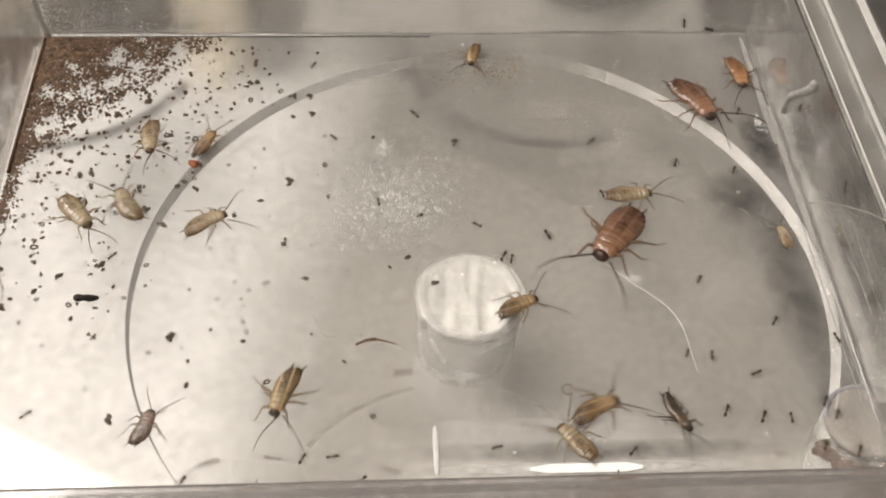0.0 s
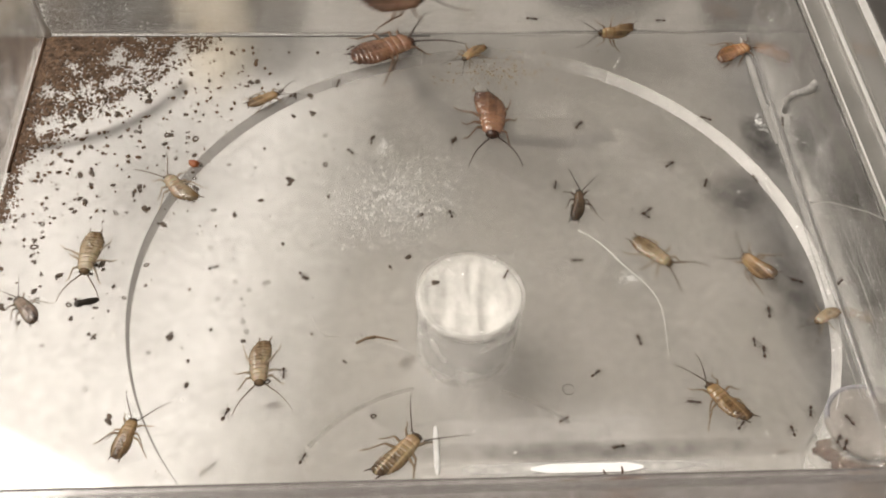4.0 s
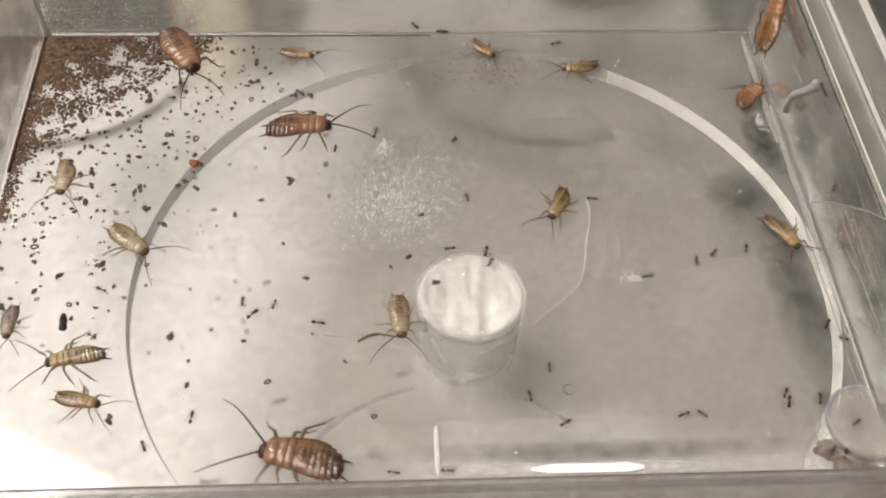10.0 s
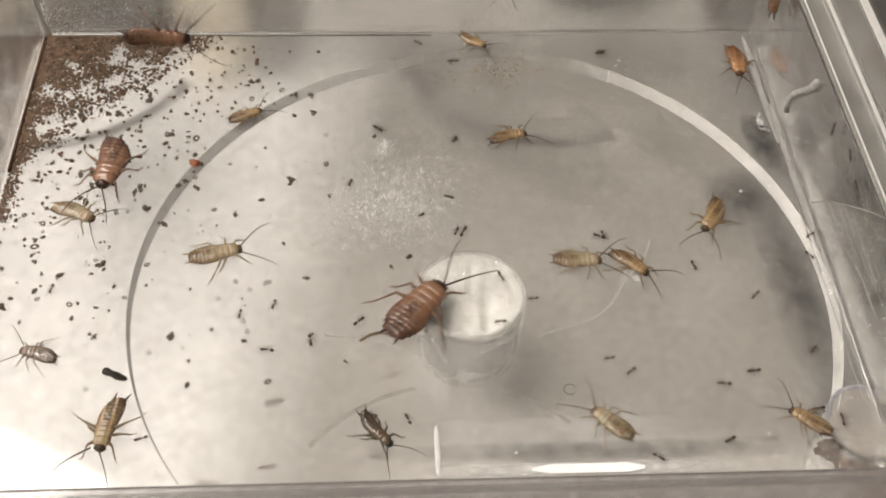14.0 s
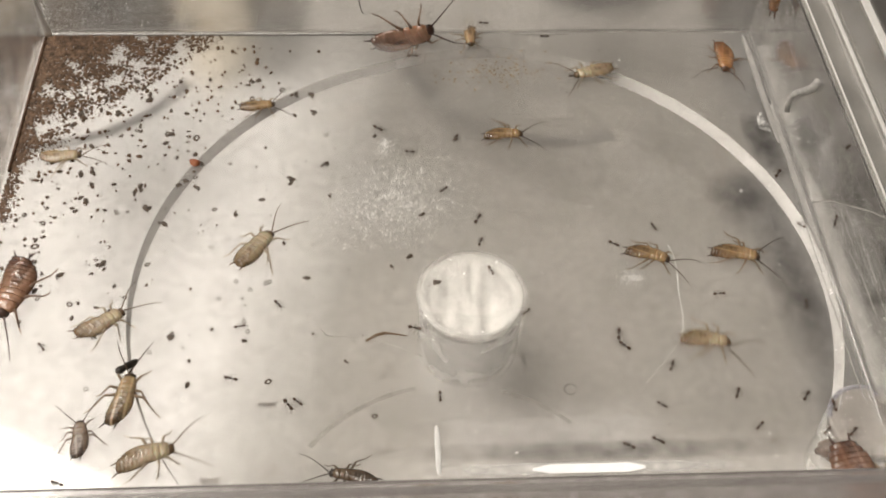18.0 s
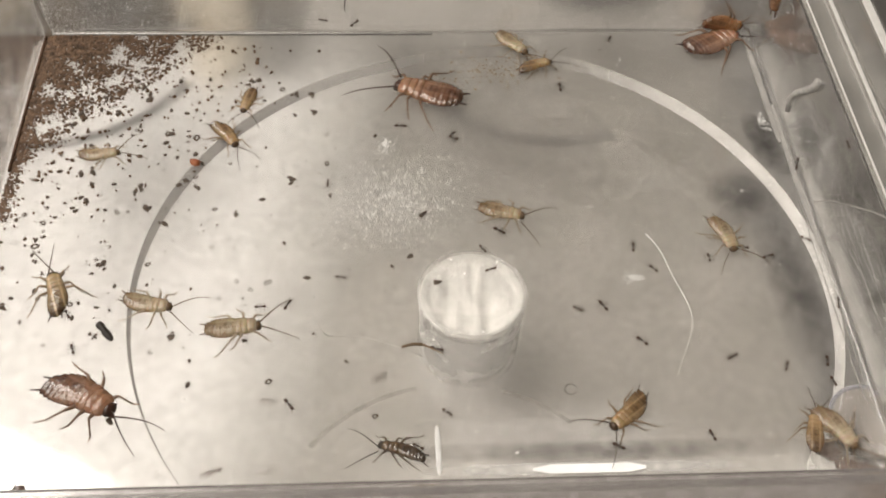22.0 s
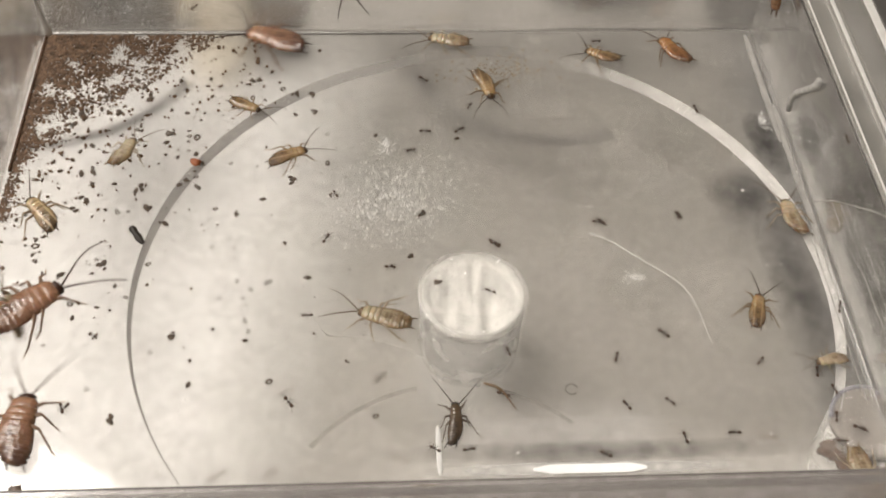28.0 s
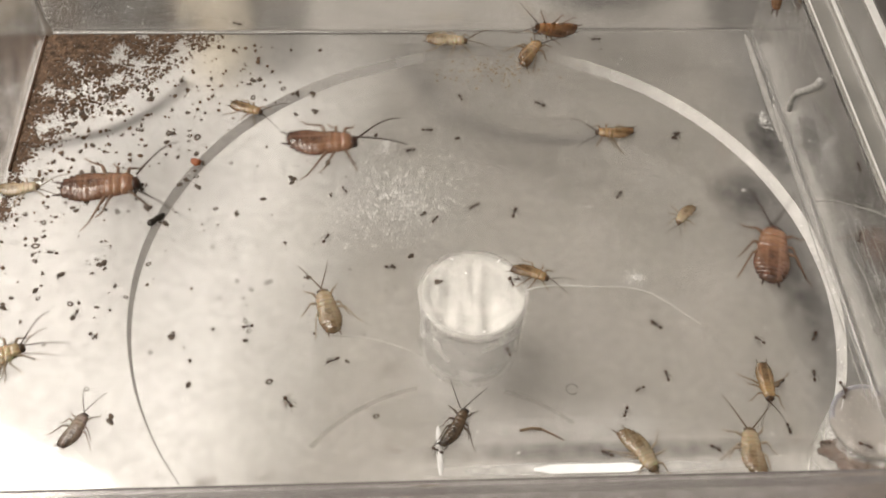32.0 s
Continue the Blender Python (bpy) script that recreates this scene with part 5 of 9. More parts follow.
    walk(nymph('gold', 8.2), [
    (0,P(12.3,-13.7,-70)), (1,P(3.8,-8.7,-66)), (2,P(12.5,-11.1,-89)), (2.5,P(42.0,-20.3,-105)), (3,P(62.1,-24.4,-85)), 
    (3.25,P(65.6,-21.9,-60,1.8,25,-42)), (3.5,P(69.2,-19.4,0,3.6,0,-90)), (4,P(56.9,-7.3,34,1.8,-14,-44)), (4.5,P(44.6,4.9,48)), (5,P(35.3,12.3,-0)), 
    (5.5,P(25.9,19.8,-48)), (6,P(28.9,19.7,-43)), (6.5,P(29.9,18.7,-43)), (6.75,P(28.3,19.9,-113)), (7,P(26.7,21.1,178)), (7.5,P(23.2,17.8,124)), 
    (8,P(19.6,14.6,70)), (9,P(20.8,12.7,94)), (10,P(22.5,9.8,148)), (10.25,P(23.6,8.6,-174)), (10.5,P(24.7,7.4,-137)), (11,P(25.4,6.7,-167)), 
    (12,P(32.0,4.5,-139)), (13,P(30.5,-6.2,180)), (13.5,P(31.1,-4.6,180)), (14,P(33.7,-4.4,-140)), (16.5,P(35.3,-1.7,-140)), (17,P(37.1,-2.4,-97)), 
    (18,P(37.1,-2.5,-115)), (19,P(36.6,-4.2,-124)), (20,P(33.4,-6.0,166)), (20.5,P(33.4,-12.8,109)), (21,P(0.6,-17.5,94)), (21.5,P(-31.4,5.9,42)), 
    (21.67,P(-34.9,13.7,98)), (21.83,P(-38.3,21.5,154)), (22,P(-41.7,29.3,-150)), (23,P(-46.7,30.7,-85)), (24,P(-47.3,30.3,-78)), 
    (25,P(-47.6,28.9,-63)), (26.5,P(-42.2,31.2,-58)), (27.5,P(-41.0,33.0,-71)), (28,P(-29.8,23.2,-71)), (29,P(-27.3,21.9,-88)), 
    (29.5,P(-12.5,16.5,-110)), (30,P(1.6,11.1,-98)), (30.2,P(7.9,8.7,-104)), (30.5,P(14.4,4.0,-110)), (30.8,P(30.7,0.4,-124)), (31,P(45.4,-16.9,-132)), 
    (31.3,P(47.4,-28.2,-160)), (31.7,P(55.2,-43.5,-155)), (32,P(58.5,-51.6,-171)), ])
    walk(nymph('striped', 9.9), [
    (0,P(-27.8,-30.6,165)), (0.5,P(-29.8,-42.1,172)), (0.67,P(-29.7,-42.7,-137)), (0.83,P(-29.6,-43.3,-87)), (1,P(-29.6,-43.9,-36)), 
    (2,P(-30.4,-44.7,-81)), (3,P(-22.4,-43.6,-71)), (3.5,P(-14.1,-44.1,-68)), (4.5,P(-7.7,-37.8,-9)), (5.5,P(-10.5,-20.1,16)), 
    (5.75,P(-11.4,-20.8,68)), (6,P(-12.4,-21.4,120)), (6.5,P(-34.7,-40.3,110)), (6.67,P(-41.9,-39.2,51)), (6.83,P(-49.0,-38.1,-7)), 
    (7,P(-56.1,-37.0,-66)), (7.5,P(-49.6,-32.3,-39)), (8,P(-46.4,-24.9,-31)), (9,P(-53.2,-20.3,35)), (9.5,P(-57.4,-21.0,106)), (10,P(-62.5,-23.0,106)), 
    (10.5,P(-64.0,-29.4,167)), (11,P(-63.8,-29.0,-164)), (12,P(-54.8,-30.7,-123)), (12.5,P(-55.1,-33.3,-165)), (13,P(-55.3,-35.8,154)), 
    (14,P(-55.5,-36.1,174)), (16.5,P(-54.3,-28.3,174)), (16.67,P(-54.1,-30.1,-129)), (16.83,P(-54.0,-31.9,-72)), (17,P(-53.8,-33.7,-15)), 
    (18,P(-53.5,-31.7,-6)), (19,P(-57.5,-27.7,7)), (19.5,P(-57.9,-27.0,57)), (20,P(-58.3,-26.4,108)), (21,P(-57.1,-26.8,49)), (21.5,P(-65.9,-11.7,32)), 
    (22,P(-67.8,-9.9,20)), (23,P(-68.0,-9.5,-1)), (24,P(-69.6,-9.7,18)), (25,P(-69.8,0.9,37)), (27.5,P(-70.0,4.5,39)), (28,P(-73.6,8.6,42)), 
    (28.25,P(-73.7,-4.2,112)), (28.5,P(-73.8,-16.9,-177)), (28.75,P(-73.0,-19.5,-105)), (29,P(-72.1,-22.0,-34)), (29.25,P(-70.3,-18.4,33)), 
    (29.5,P(-68.5,-14.7,100)), (30,P(-78.0,-23.0,130)), (31,P(-78.5,-23.0,130)), (31.33,P(-77.6,-23.0,-175)), (31.67,P(-76.7,-23.1,-121)), 
    (32,P(-75.8,-23.1,-66)), ])
    walk(nymph('pale', 9.7), [
    (0,P(-67.6,9.3,-141)), (1,P(-67.6,8.9,-134)), (2,P(-65.2,4.8,-174)), (3,P(-63.0,-0.8,176)), (5.5,P(-64.4,0.2,176)), (5.67,P(-64.1,0.4,-126)), 
    (5.83,P(-63.8,0.7,-68)), (6,P(-63.5,1.0,-10)), (7,P(-60.9,9.3,44)), (7.33,P(-59.9,9.2,-7)), (7.67,P(-58.8,9.1,-58)), (8,P(-57.8,8.9,-109)), 
    (9,P(-57.7,8.6,-101)), (10,P(-57.1,2.2,-132)), (11,P(-54.4,-3.5,-134)), (12,P(-55.7,-7.1,-136)), (12.5,P(-43.9,1.9,-69)), (13,P(-41.3,-1.4,-93)), 
    (14,P(-41.4,-1.4,-77)), (16.5,P(-38.6,-3.7,-77)), (16.75,P(-38.6,-2.9,-23)), (17,P(-38.6,-2.1,31)), (17.25,P(-37.1,-0.8,-18)), 
    (17.5,P(-35.7,0.6,-68)), (18,P(-34.5,-0.4,-36)), (19,P(-35.8,1.6,-38)), (20,P(-35.9,1.6,-37)), (20.17,P(-36.1,-0.5,-93)), 
    (20.33,P(-36.2,-2.6,-148)), (20.5,P(-36.4,-4.6,156)), (21,P(-41.6,-11.2,161)), (21.5,P(-44.2,-13.6,-147)), (22,P(-37.2,-17.8,-86)), 
    (23,P(-35.4,-15.9,-57)), (24,P(-34.9,-12.4,-38)), (25,P(-34.8,-12.9,-36)), (25.5,P(-35.0,-11.9,-89)), (26.17,P(-25.7,-12.1,-32)), 
    (26.83,P(-16.5,-12.3,26)), (27.5,P(-7.2,-12.5,83)), (28,P(-11.3,-16.2,73)), (29,P(-18.7,-15.2,126)), (29.5,P(-19.5,-14.7,61)), 
    (30,P(-20.3,-14.1,-5)), (31,P(-21.0,-14.7,17)), (32,P(-21.2,-14.7,14)), ])
    walk(nymph('gold', 9.0), [
    (0,P(23.2,-35.1,-70)), (0.5,P(38.1,-26.3,-143)), (1,P(28.0,-41.6,-120)), (2,P(43.9,-41.7,-120)), (2.25,P(46.7,-39.2,-65)), (2.5,P(49.5,-36.6,-10)), 
    (3,P(45.3,-33.8,60)), (3.5,P(46.1,-36.5,34)), (5.5,P(39.4,-25.0,28)), (6,P(39.9,-24.9,15)), (7,P(43.4,-21.4,-9)), (7.5,P(53.2,-20.1,-69)), 
    (8,P(61.9,-14.2,-80)), (8.5,P(63.5,-11.5,-35)), (9,P(65.1,-8.8,10)), (9.33,P(64.7,-5.1,-45)), (9.67,P(64.3,-1.4,-101)), (10,P(63.8,2.2,-156)), 
    (11,P(63.1,3.1,169)), (12,P(62.9,3.1,171)), (13,P(68.5,15.7,170)), (13.5,P(54.0,13.3,119)), (14,P(51.3,6.3,143)), (14.5,P(40.1,19.6,107)), 
    (15,P(43.3,12.2,158)), (15.5,P(46.4,4.7,-151)), (16.5,P(53.6,-4.3,-138)), (17,P(53.0,-2.7,-110)), (18,P(53.3,-2.6,-108)), 
    (18.5,P(51.4,-11.2,-155)), (19,P(49.6,-19.8,157)), (20,P(47.3,-31.8,-174)), (20.25,P(43.2,-31.4,137)), (20.5,P(39.0,-31.1,88)), 
    (21,P(38.4,-31.5,105)), (22,P(28.5,-36.2,128)), (22.25,P(26.9,-38.7,85)), (22.5,P(25.2,-41.1,43)), (23,P(23.2,-30.5,65)), (23.5,P(13.9,-28.7,69)), 
    (24,P(15.3,-27.5,49)), (24.5,P(11.4,13.7,-2)), (25,P(22.6,59.5,6)), (25.25,P(16.3,50.4,72)), (25.5,P(10.0,41.3,139)), (27.5,P(9.7,44.9,139)), 
    (28,P(10.4,43.2,-170)), (28.5,P(11.7,43.4,-132)), (29,P(13.1,43.7,-93)), (30,P(13.7,42.2,-71)), (31,P(18.5,48.8,-63)), (32,P(20.1,52.8,-37)), ])
    walk(nymph('grey', 6.8), [
    (0,P(-49.5,-36.8,-14)), (0.5,P(-48.3,-30.2,26)), (1,P(-56.8,-21.6,66)), (2,P(-63.9,-21.4,114)), (2.33,P(-64.2,-21.2,59)), (2.67,P(-64.6,-21.1,5)), 
    (3,P(-65.0,-21.0,-50)), (3.25,P(-67.7,-18.2,-4)), (3.5,P(-70.4,-15.5,42)), (5.5,P(-74.5,-10.5,45)), (6,P(-76.4,-9.4,-22)), (7,P(-76.6,-9.4,-18)), 
    (8,P(-76.7,-9.1,-15)), (9,P(-78.3,-5.0,-40)), (9.5,P(-76.7,-10.3,-107)), (10,P(-75.0,-15.5,-175)), (11,P(-70.5,-20.6,175)), 
    (12,P(-72.2,-19.1,175)), (12.5,P(-70.3,-20.4,126)), (13,P(-68.5,-21.7,77)), (14,P(-68.7,-22.1,78)), (14.25,P(-69.0,-19.3,34)), 
    (14.5,P(-69.2,-16.5,-9)), (16.5,P(-67.2,-12.7,-9)), (16.75,P(-67.9,-13.3,56)), (17,P(-68.7,-13.9,122)), (17.2,P(-73.8,-16.2,162)), 
    (17.4,P(-78.9,-18.4,-159)), (17.7,P(-59.5,-37.4,-136)), (17.85,P(-59.5,-38.0,-63)), (18,P(-59.4,-38.6,11)), (18.3,P(-60.2,-37.3,13)), 
    (18.6,P(-65.8,-38.4,28)), (19,P(-69.1,-34.5,48)), (20,P(-62.8,-38.6,54)), (20.25,P(-64.2,-41.9,106)), (20.5,P(-65.6,-45.2,159)), 
    (21,P(-67.2,-49.9,-171)), (29.8,P(-68.1,-49.8,-171)), (30.15,P(-66.0,-43.2,-131)), (30.5,P(-63.9,-36.6,-92)), (31,P(-60.9,-36.5,-92)), 
    (32,P(-60.6,-37.1,-20)), ])
    walk(nymph('gold', 7.6), [
    (0,P(-31.3,-51.0,-171)), (0.25,P(-35.3,-42.9,130)), (0.5,P(-39.4,-34.7,71)), (1,P(-55.3,-42.7,-2)), (1.5,P(-62.9,-37.0,-2)), 
    (2,P(-52.8,-40.2,-45)), (3,P(-52.5,-37.9,26)), (4.25,P(-52.3,-39.1,-32)), (5.5,P(-52.1,-40.3,-89)), (6,P(-52.5,-40.6,-111)), 
    (7,P(-51.1,-42.5,-132)), (8,P(-48.1,-46.7,-171)), (8.5,P(-55.4,-41.5,114)), (9,P(-62.7,-36.3,40)), (9.5,P(-61.8,-33.9,-32)), 
    (10,P(-60.9,-31.5,-104)), (10.5,P(-50.1,-31.0,-84)), (11,P(-48.8,-30.2,-70)), (11.5,P(-38.9,-29.1,-91)), (12,P(7.3,-30.9,-118)), 
    (12.5,P(50.7,-28.6,-88)), (13,P(50.1,-29.1,-81)), (13.5,P(54.1,-33.8,-14)), (14,P(58.2,-38.4,53)), (14.17,P(60.2,-38.8,104)), 
    (14.33,P(62.2,-39.2,156)), (14.5,P(64.2,-39.6,-152)), (16,P(65.2,-51.8,-171)), (17.33,P(65.7,-50.2,-117)), (18.67,P(66.2,-48.6,-63)), 
    (20,P(66.6,-46.9,-9)), (20.33,P(67.5,-40.6,-46,0.4,37,12)), (20.67,P(68.3,-34.3,-73,0.7,65,41)), (21,P(69.2,-28.0,-90,1.1,90,78)), 
    (21.33,P(65.5,-32.2,-75,0.7,64,42)), (21.67,P(61.8,-36.4,-50,0.4,36,13)), (22,P(58.1,-40.5,-15)), (22.5,P(57.4,-39.3,38)), (23,P(56.6,-38.0,91)), 
    (24,P(55.5,-31.4,36)), (25,P(54.2,-26.4,17)), (25.5,P(53.8,-18.8,14)), (27.5,P(52.1,-17.8,78)), (27.75,P(53.1,-16.9,30)), (28,P(54.1,-16.0,-17)), 
    (29,P(50.8,-17.6,31)), (30,P(49.8,-20.9,82)), (31,P(46.1,-26.2,124)), (31.25,P(48.2,-28.1,178)), (31.5,P(50.2,-30.0,-127)), (32,P(52.0,-30.6,178)), ])
    walk(nymph('pale', 8.7), [
    (0,P(-43.8,6.6,-64)), (0.5,P(-45.9,8.4,-12)), (1,P(-48.1,10.3,41)), (2,P(-48.0,10.3,16)), (3,P(-48.7,9.7,24)), (5.5,P(-56.3,24.1,47)), 
    (6,P(-63.6,23.4,59)), (6.33,P(-64.6,24.0,116)), (6.67,P(-65.7,24.6,172)), (7,P(-66.8,25.2,-131)), (8,P(-77.8,32.5,-99)), (9,P(-73.5,26.4,-166)), 
    (10,P(-70.9,18.1,174)), (10.5,P(-66.9,19.8,-134)), (11,P(-62.9,21.5,-83)), (12,P(-59.5,25.7,-39)), (12.5,P(-61.3,27.5,-80)), 
    (13,P(-63.1,29.3,-121)), (14,P(-67.8,9.4,-122)), (16.5,P(-48.7,16.6,-82)), (17,P(-38.3,13.6,-65)), (17.5,P(8.4,4.2,-113)), (18,P(43.9,-21.6,-105)), 
    (18.5,P(40.6,-42.3,-177)), (19,P(45.7,-50.3,-171)), (21,P(51.9,-50.5,-171)), (21.2,P(52.4,-39.1,-114)), (21.4,P(52.8,-27.8,-57)), 
    (21.6,P(53.3,-16.5,-0)), (21.73,P(53.0,-10.4,-57)), (21.87,P(52.7,-4.3,-114)), (22,P(52.3,1.9,-170)), (22.5,P(53.8,1.7,-157)), 
    (23,P(60.3,-16.7,-155)), (23.5,P(63.8,-19.5,-159)), (24,P(66.7,-33.2,-178)), (25,P(65.0,-51.8,-171)), (27.2,P(65.5,-49.8,-171)), 
    (27.47,P(65.5,-31.3,-113)), (27.73,P(65.5,-12.8,-54)), (28,P(65.5,5.7,4)), (28.5,P(62.7,6.5,48)), (29,P(55.6,14.4,79)), (29.5,P(50.0,14.4,105)), 
    (30,P(33.8,8.6,152)), (30.5,P(37.3,3.6,-144)), (31,P(40.8,-1.4,-79)), (31.25,P(34.8,-21.9,-138)), (31.5,P(28.8,-42.4,164)), 
    (32,P(28.9,-42.8,-158)), ])
    walk(nymph('pale', 5.7), [
    (0,P(64.3,1.4,12)), (3,P(64.4,1.9,12)), (3.5,P(65.7,-7.5,69)), (4,P(67.0,-17.0,125)), (4.5,P(68.4,-26.4,-178)), (5.5,P(66.0,-51.9,-171)), 
    (27,P(65.4,-51.8,-171)), (27.67,P(64.9,-35.1,133)), (28.33,P(64.4,-18.3,77)), (29,P(63.9,-1.6,21)), (30,P(61.8,3.2,21)), (31,P(57.0,3.6,50)), 
    (31.5,P(50.5,5.6,75)), (32,P(45.2,6.9,145)), ])
    walk(nymph('gold', 7.2), [
    (0,P(-45.5,27.2,-24)), (0.33,P(-44.1,30.9,-77)), (0.67,P(-42.8,34.6,-130)), (1,P(-41.4,38.3,178)), (1.33,P(-40.7,38.5,-127)), 
    (1.67,P(-39.9,38.8,-72)), (2,P(-39.2,39.1,-17)), (3,P(-36.6,41.1,-46)), (6,P(-34.3,35.3,-71)), (7,P(-33.7,36.0,-84)), (8,P(-29.2,34.3,-69)), 
    (9,P(-29.4,38.8,-63)), (10,P(-28.7,53.5,-103)), (11,P(-41.2,37.4,-132)), (12,P(-39.7,35.0,-78)), (13,P(-39.2,34.4,-79)), (14,P(-38.4,34.7,-63)), 
    (17,P(-36.6,37.8,-43)), (18,P(-36.3,37.4,-83)), (18.33,P(-36.2,37.6,-141)), (18.67,P(-36.0,37.7,161)), (19,P(-35.8,37.8,103)), 
    (20,P(-38.2,39.3,166)), (21,P(-37.8,38.6,162)), (22,P(-38.2,39.0,166)), (23,P(-40.1,36.7,-119)), (24,P(-39.0,37.9,-138)), (25,P(-39.6,38.2,-149)), 
    (28,P(-38.9,37.5,-119)), (29,P(-38.5,37.4,-124)), (30,P(-38.3,36.6,-110)), (31,P(-39.0,35.5,-68)), (32,P(-38.6,36.4,-113)), ])
    walk(nymph('pale', 9.2), [
    (0,P(-58.7,10.8,23)), (0.5,P(-72.6,16.7,49)), (0.75,P(-76.1,22.8,94)), (1,P(-79.6,28.9,140)), (1.5,P(-80.8,17.2,152,6.8,12,-44)), 
    (2,P(-82.0,5.6,-180,13.6,0,-90)), (6.75,P(-81.4,-6.4,-175,6.8,-2,-45)), (11.5,P(-80.7,-18.4,-172)), (11.9,P(-79.8,-18.4,-135)), 
    (12.3,P(-78.8,-18.4,-97)), (12.65,P(-69.3,-19.6,-54)), (13,P(-59.9,-20.9,-12)), (13.25,P(-62.3,-25.4,51)), (13.5,P(-64.7,-29.9,114)), 
    (14,P(-79.2,-29.6,106)), (15.4,P(-78.7,-31.7,169)), (16.8,P(-78.3,-33.8,-127)), (17.5,P(-53.0,-49.3,-171)), (17.75,P(-51.0,-45.6,-124)), 
    (18,P(-49.0,-41.8,-77)), (18.3,P(-48.6,-35.3,-44)), (18.6,P(-43.6,-21.0,-21)), (19,P(-41.6,-19.0,-40)), (19.5,P(-15.7,-10.8,-84)), 
    (20,P(20.6,-12.9,-101)), (20.5,P(22.5,-24.7,-166)), (21,P(26.3,-36.0,-132)), (21.5,P(54.5,-30.1,-96)), (22,P(62.1,-39.6,-156)), 
    (23,P(64.1,-51.8,-171)), (28,P(64.0,-51.7,-171)), (28.67,P(64.6,-44.8,-120)), (29.33,P(65.1,-37.9,-68)), (30,P(65.7,-31.1,-16)), 
    (30.5,P(60.7,-39.8,54)), (31,P(55.7,-48.6,124)), (31.5,P(51.1,-46.3,58)), (32,P(46.5,-44.0,-8)), ])
    walk(nymph('dark', 8.0), [
    (0,P(36.5,-36.3,-151)), (0.5,P(48.5,-36.6,-121)), (1,P(53.4,-46.6,-153)), (1.33,P(53.9,-47.3,-98)), (1.67,P(54.3,-48.0,-44)), (2,P(54.7,-48.6,10)), 
    (3,P(50.6,-30.2,59)), (3.5,P(25.4,-5.7,22)), (4.8,P(30.4,19.8,-16)), (6,P(36.8,33.8,2)), (6.25,P(25.0,29.1,56)), (6.5,P(13.3,24.5,110)), 
    (7,P(-12.2,15.8,114)), (7.5,P(-24.1,8.7,125)), (8,P(-44.3,-6.8,115)), (8.5,P(-57.8,-1.6,57)), (8.75,P(-69.9,8.3,16,0.0,-8,48)), 
    (9,P(-82.0,18.1,-90,0.0,-90,56)), (9.5,P(-82.0,10.5,-90,7.5,-90,-17)), (10,P(-82.0,2.8,-180,15.0,0,-90)), (10.9,P(-60.9,-24.9,-174,7.5,-2,-45)), 
    (11.8,P(-39.8,-52.5,-171)), (12.4,P(-32.9,-48.0,-120)), (13,P(-26.0,-43.4,-68)), (13.5,P(-18.2,-39.1,-68)), (14,P(-13.1,-38.2,-138)), 
    (15.5,P(-14.3,-40.7,-176)), (16.25,P(-13.5,-42.2,114)), (17,P(-12.8,-43.7,44)), (18,P(-16.3,-46.3,81)), (19,P(-9.0,-43.1,38)), 
    (20,P(-8.3,-42.2,70)), (21,P(-9.0,-43.2,66)), (22,P(-8.8,-41.9,75)), (23,P(-3.8,-36.4,8)), (24,P(-0.9,-36.9,-10)), (25,P(0.6,-37.8,-25)), 
    (28,P(-0.2,-37.4,-1)), (29,P(0.3,-37.4,-3)), (30,P(0.4,-37.4,-1)), (31,P(0.8,-37.8,-8)), (32,P(-0.3,-38.3,-26)), ])
    walk(nymph('pale', 9.0), [
    (0,P(36.3,12.2,-86)), (1,P(37.9,10.5,-97)), (2,P(42.0,6.7,-86)), (2.5,P(38.0,3.8,-151)), (3,P(33.9,0.9,144)), (3.25,P(32.5,3.0,-176)), 
    (3.5,P(31.2,5.1,-137)), (5.2,P(64.8,-32.0,-141)), (5.6,P(63.6,-32.6,144)), (6,P(62.4,-33.2,70)), (6.5,P(48.5,-30.8,84)), (7,P(47.4,-31.6,91)), 
    (8,P(41.2,-32.0,132)), (9,P(38.9,-33.0,101)), (9.5,P(34.1,-30.2,70)), (9.75,P(12.8,-23.0,127)), (10,P(-8.5,-15.8,-176)), (11,P(-12.1,-20.1,145)), 
    (11.33,P(-13.5,-16.7,-160)), (11.67,P(-14.8,-13.2,-106)), (12,P(-16.1,-9.8,-52)), (12.5,P(12.0,-4.6,-81)), (13,P(23.3,-3.5,-97)), 
    (14,P(23.9,-3.9,-93)), (14.25,P(25.4,-3.7,-142)), (14.5,P(26.8,-3.4,169)), (15.5,P(18.5,-32.0,159)), (16.3,P(7.2,-53.9,-171)), 
    (20.15,P(7.2,-53.0,-171)), (20.27,P(6.7,-33.1,135)), (20.38,P(6.3,-13.2,80)), (20.5,P(5.8,6.7,26)), (20.67,P(6.3,6.7,86)), (20.83,P(6.7,6.7,146)), 
    (21,P(7.2,6.7,-154)), (22,P(10.8,7.9,-107)), (22.5,P(17.6,4.5,-110)), (23,P(24.2,3.0,-115)), (23.5,P(24.2,2.2,-154)), (24,P(31.3,-11.6,-133)), 
    (24.5,P(53.3,-10.1,-95)), (25,P(65.2,-14.3,-157)), (25.5,P(65.5,-18.0,175)), (27.5,P(62.9,-39.6,178)), (28.5,P(64.4,-51.8,-171)), 
    (32,P(64.3,-51.7,-171)), ])
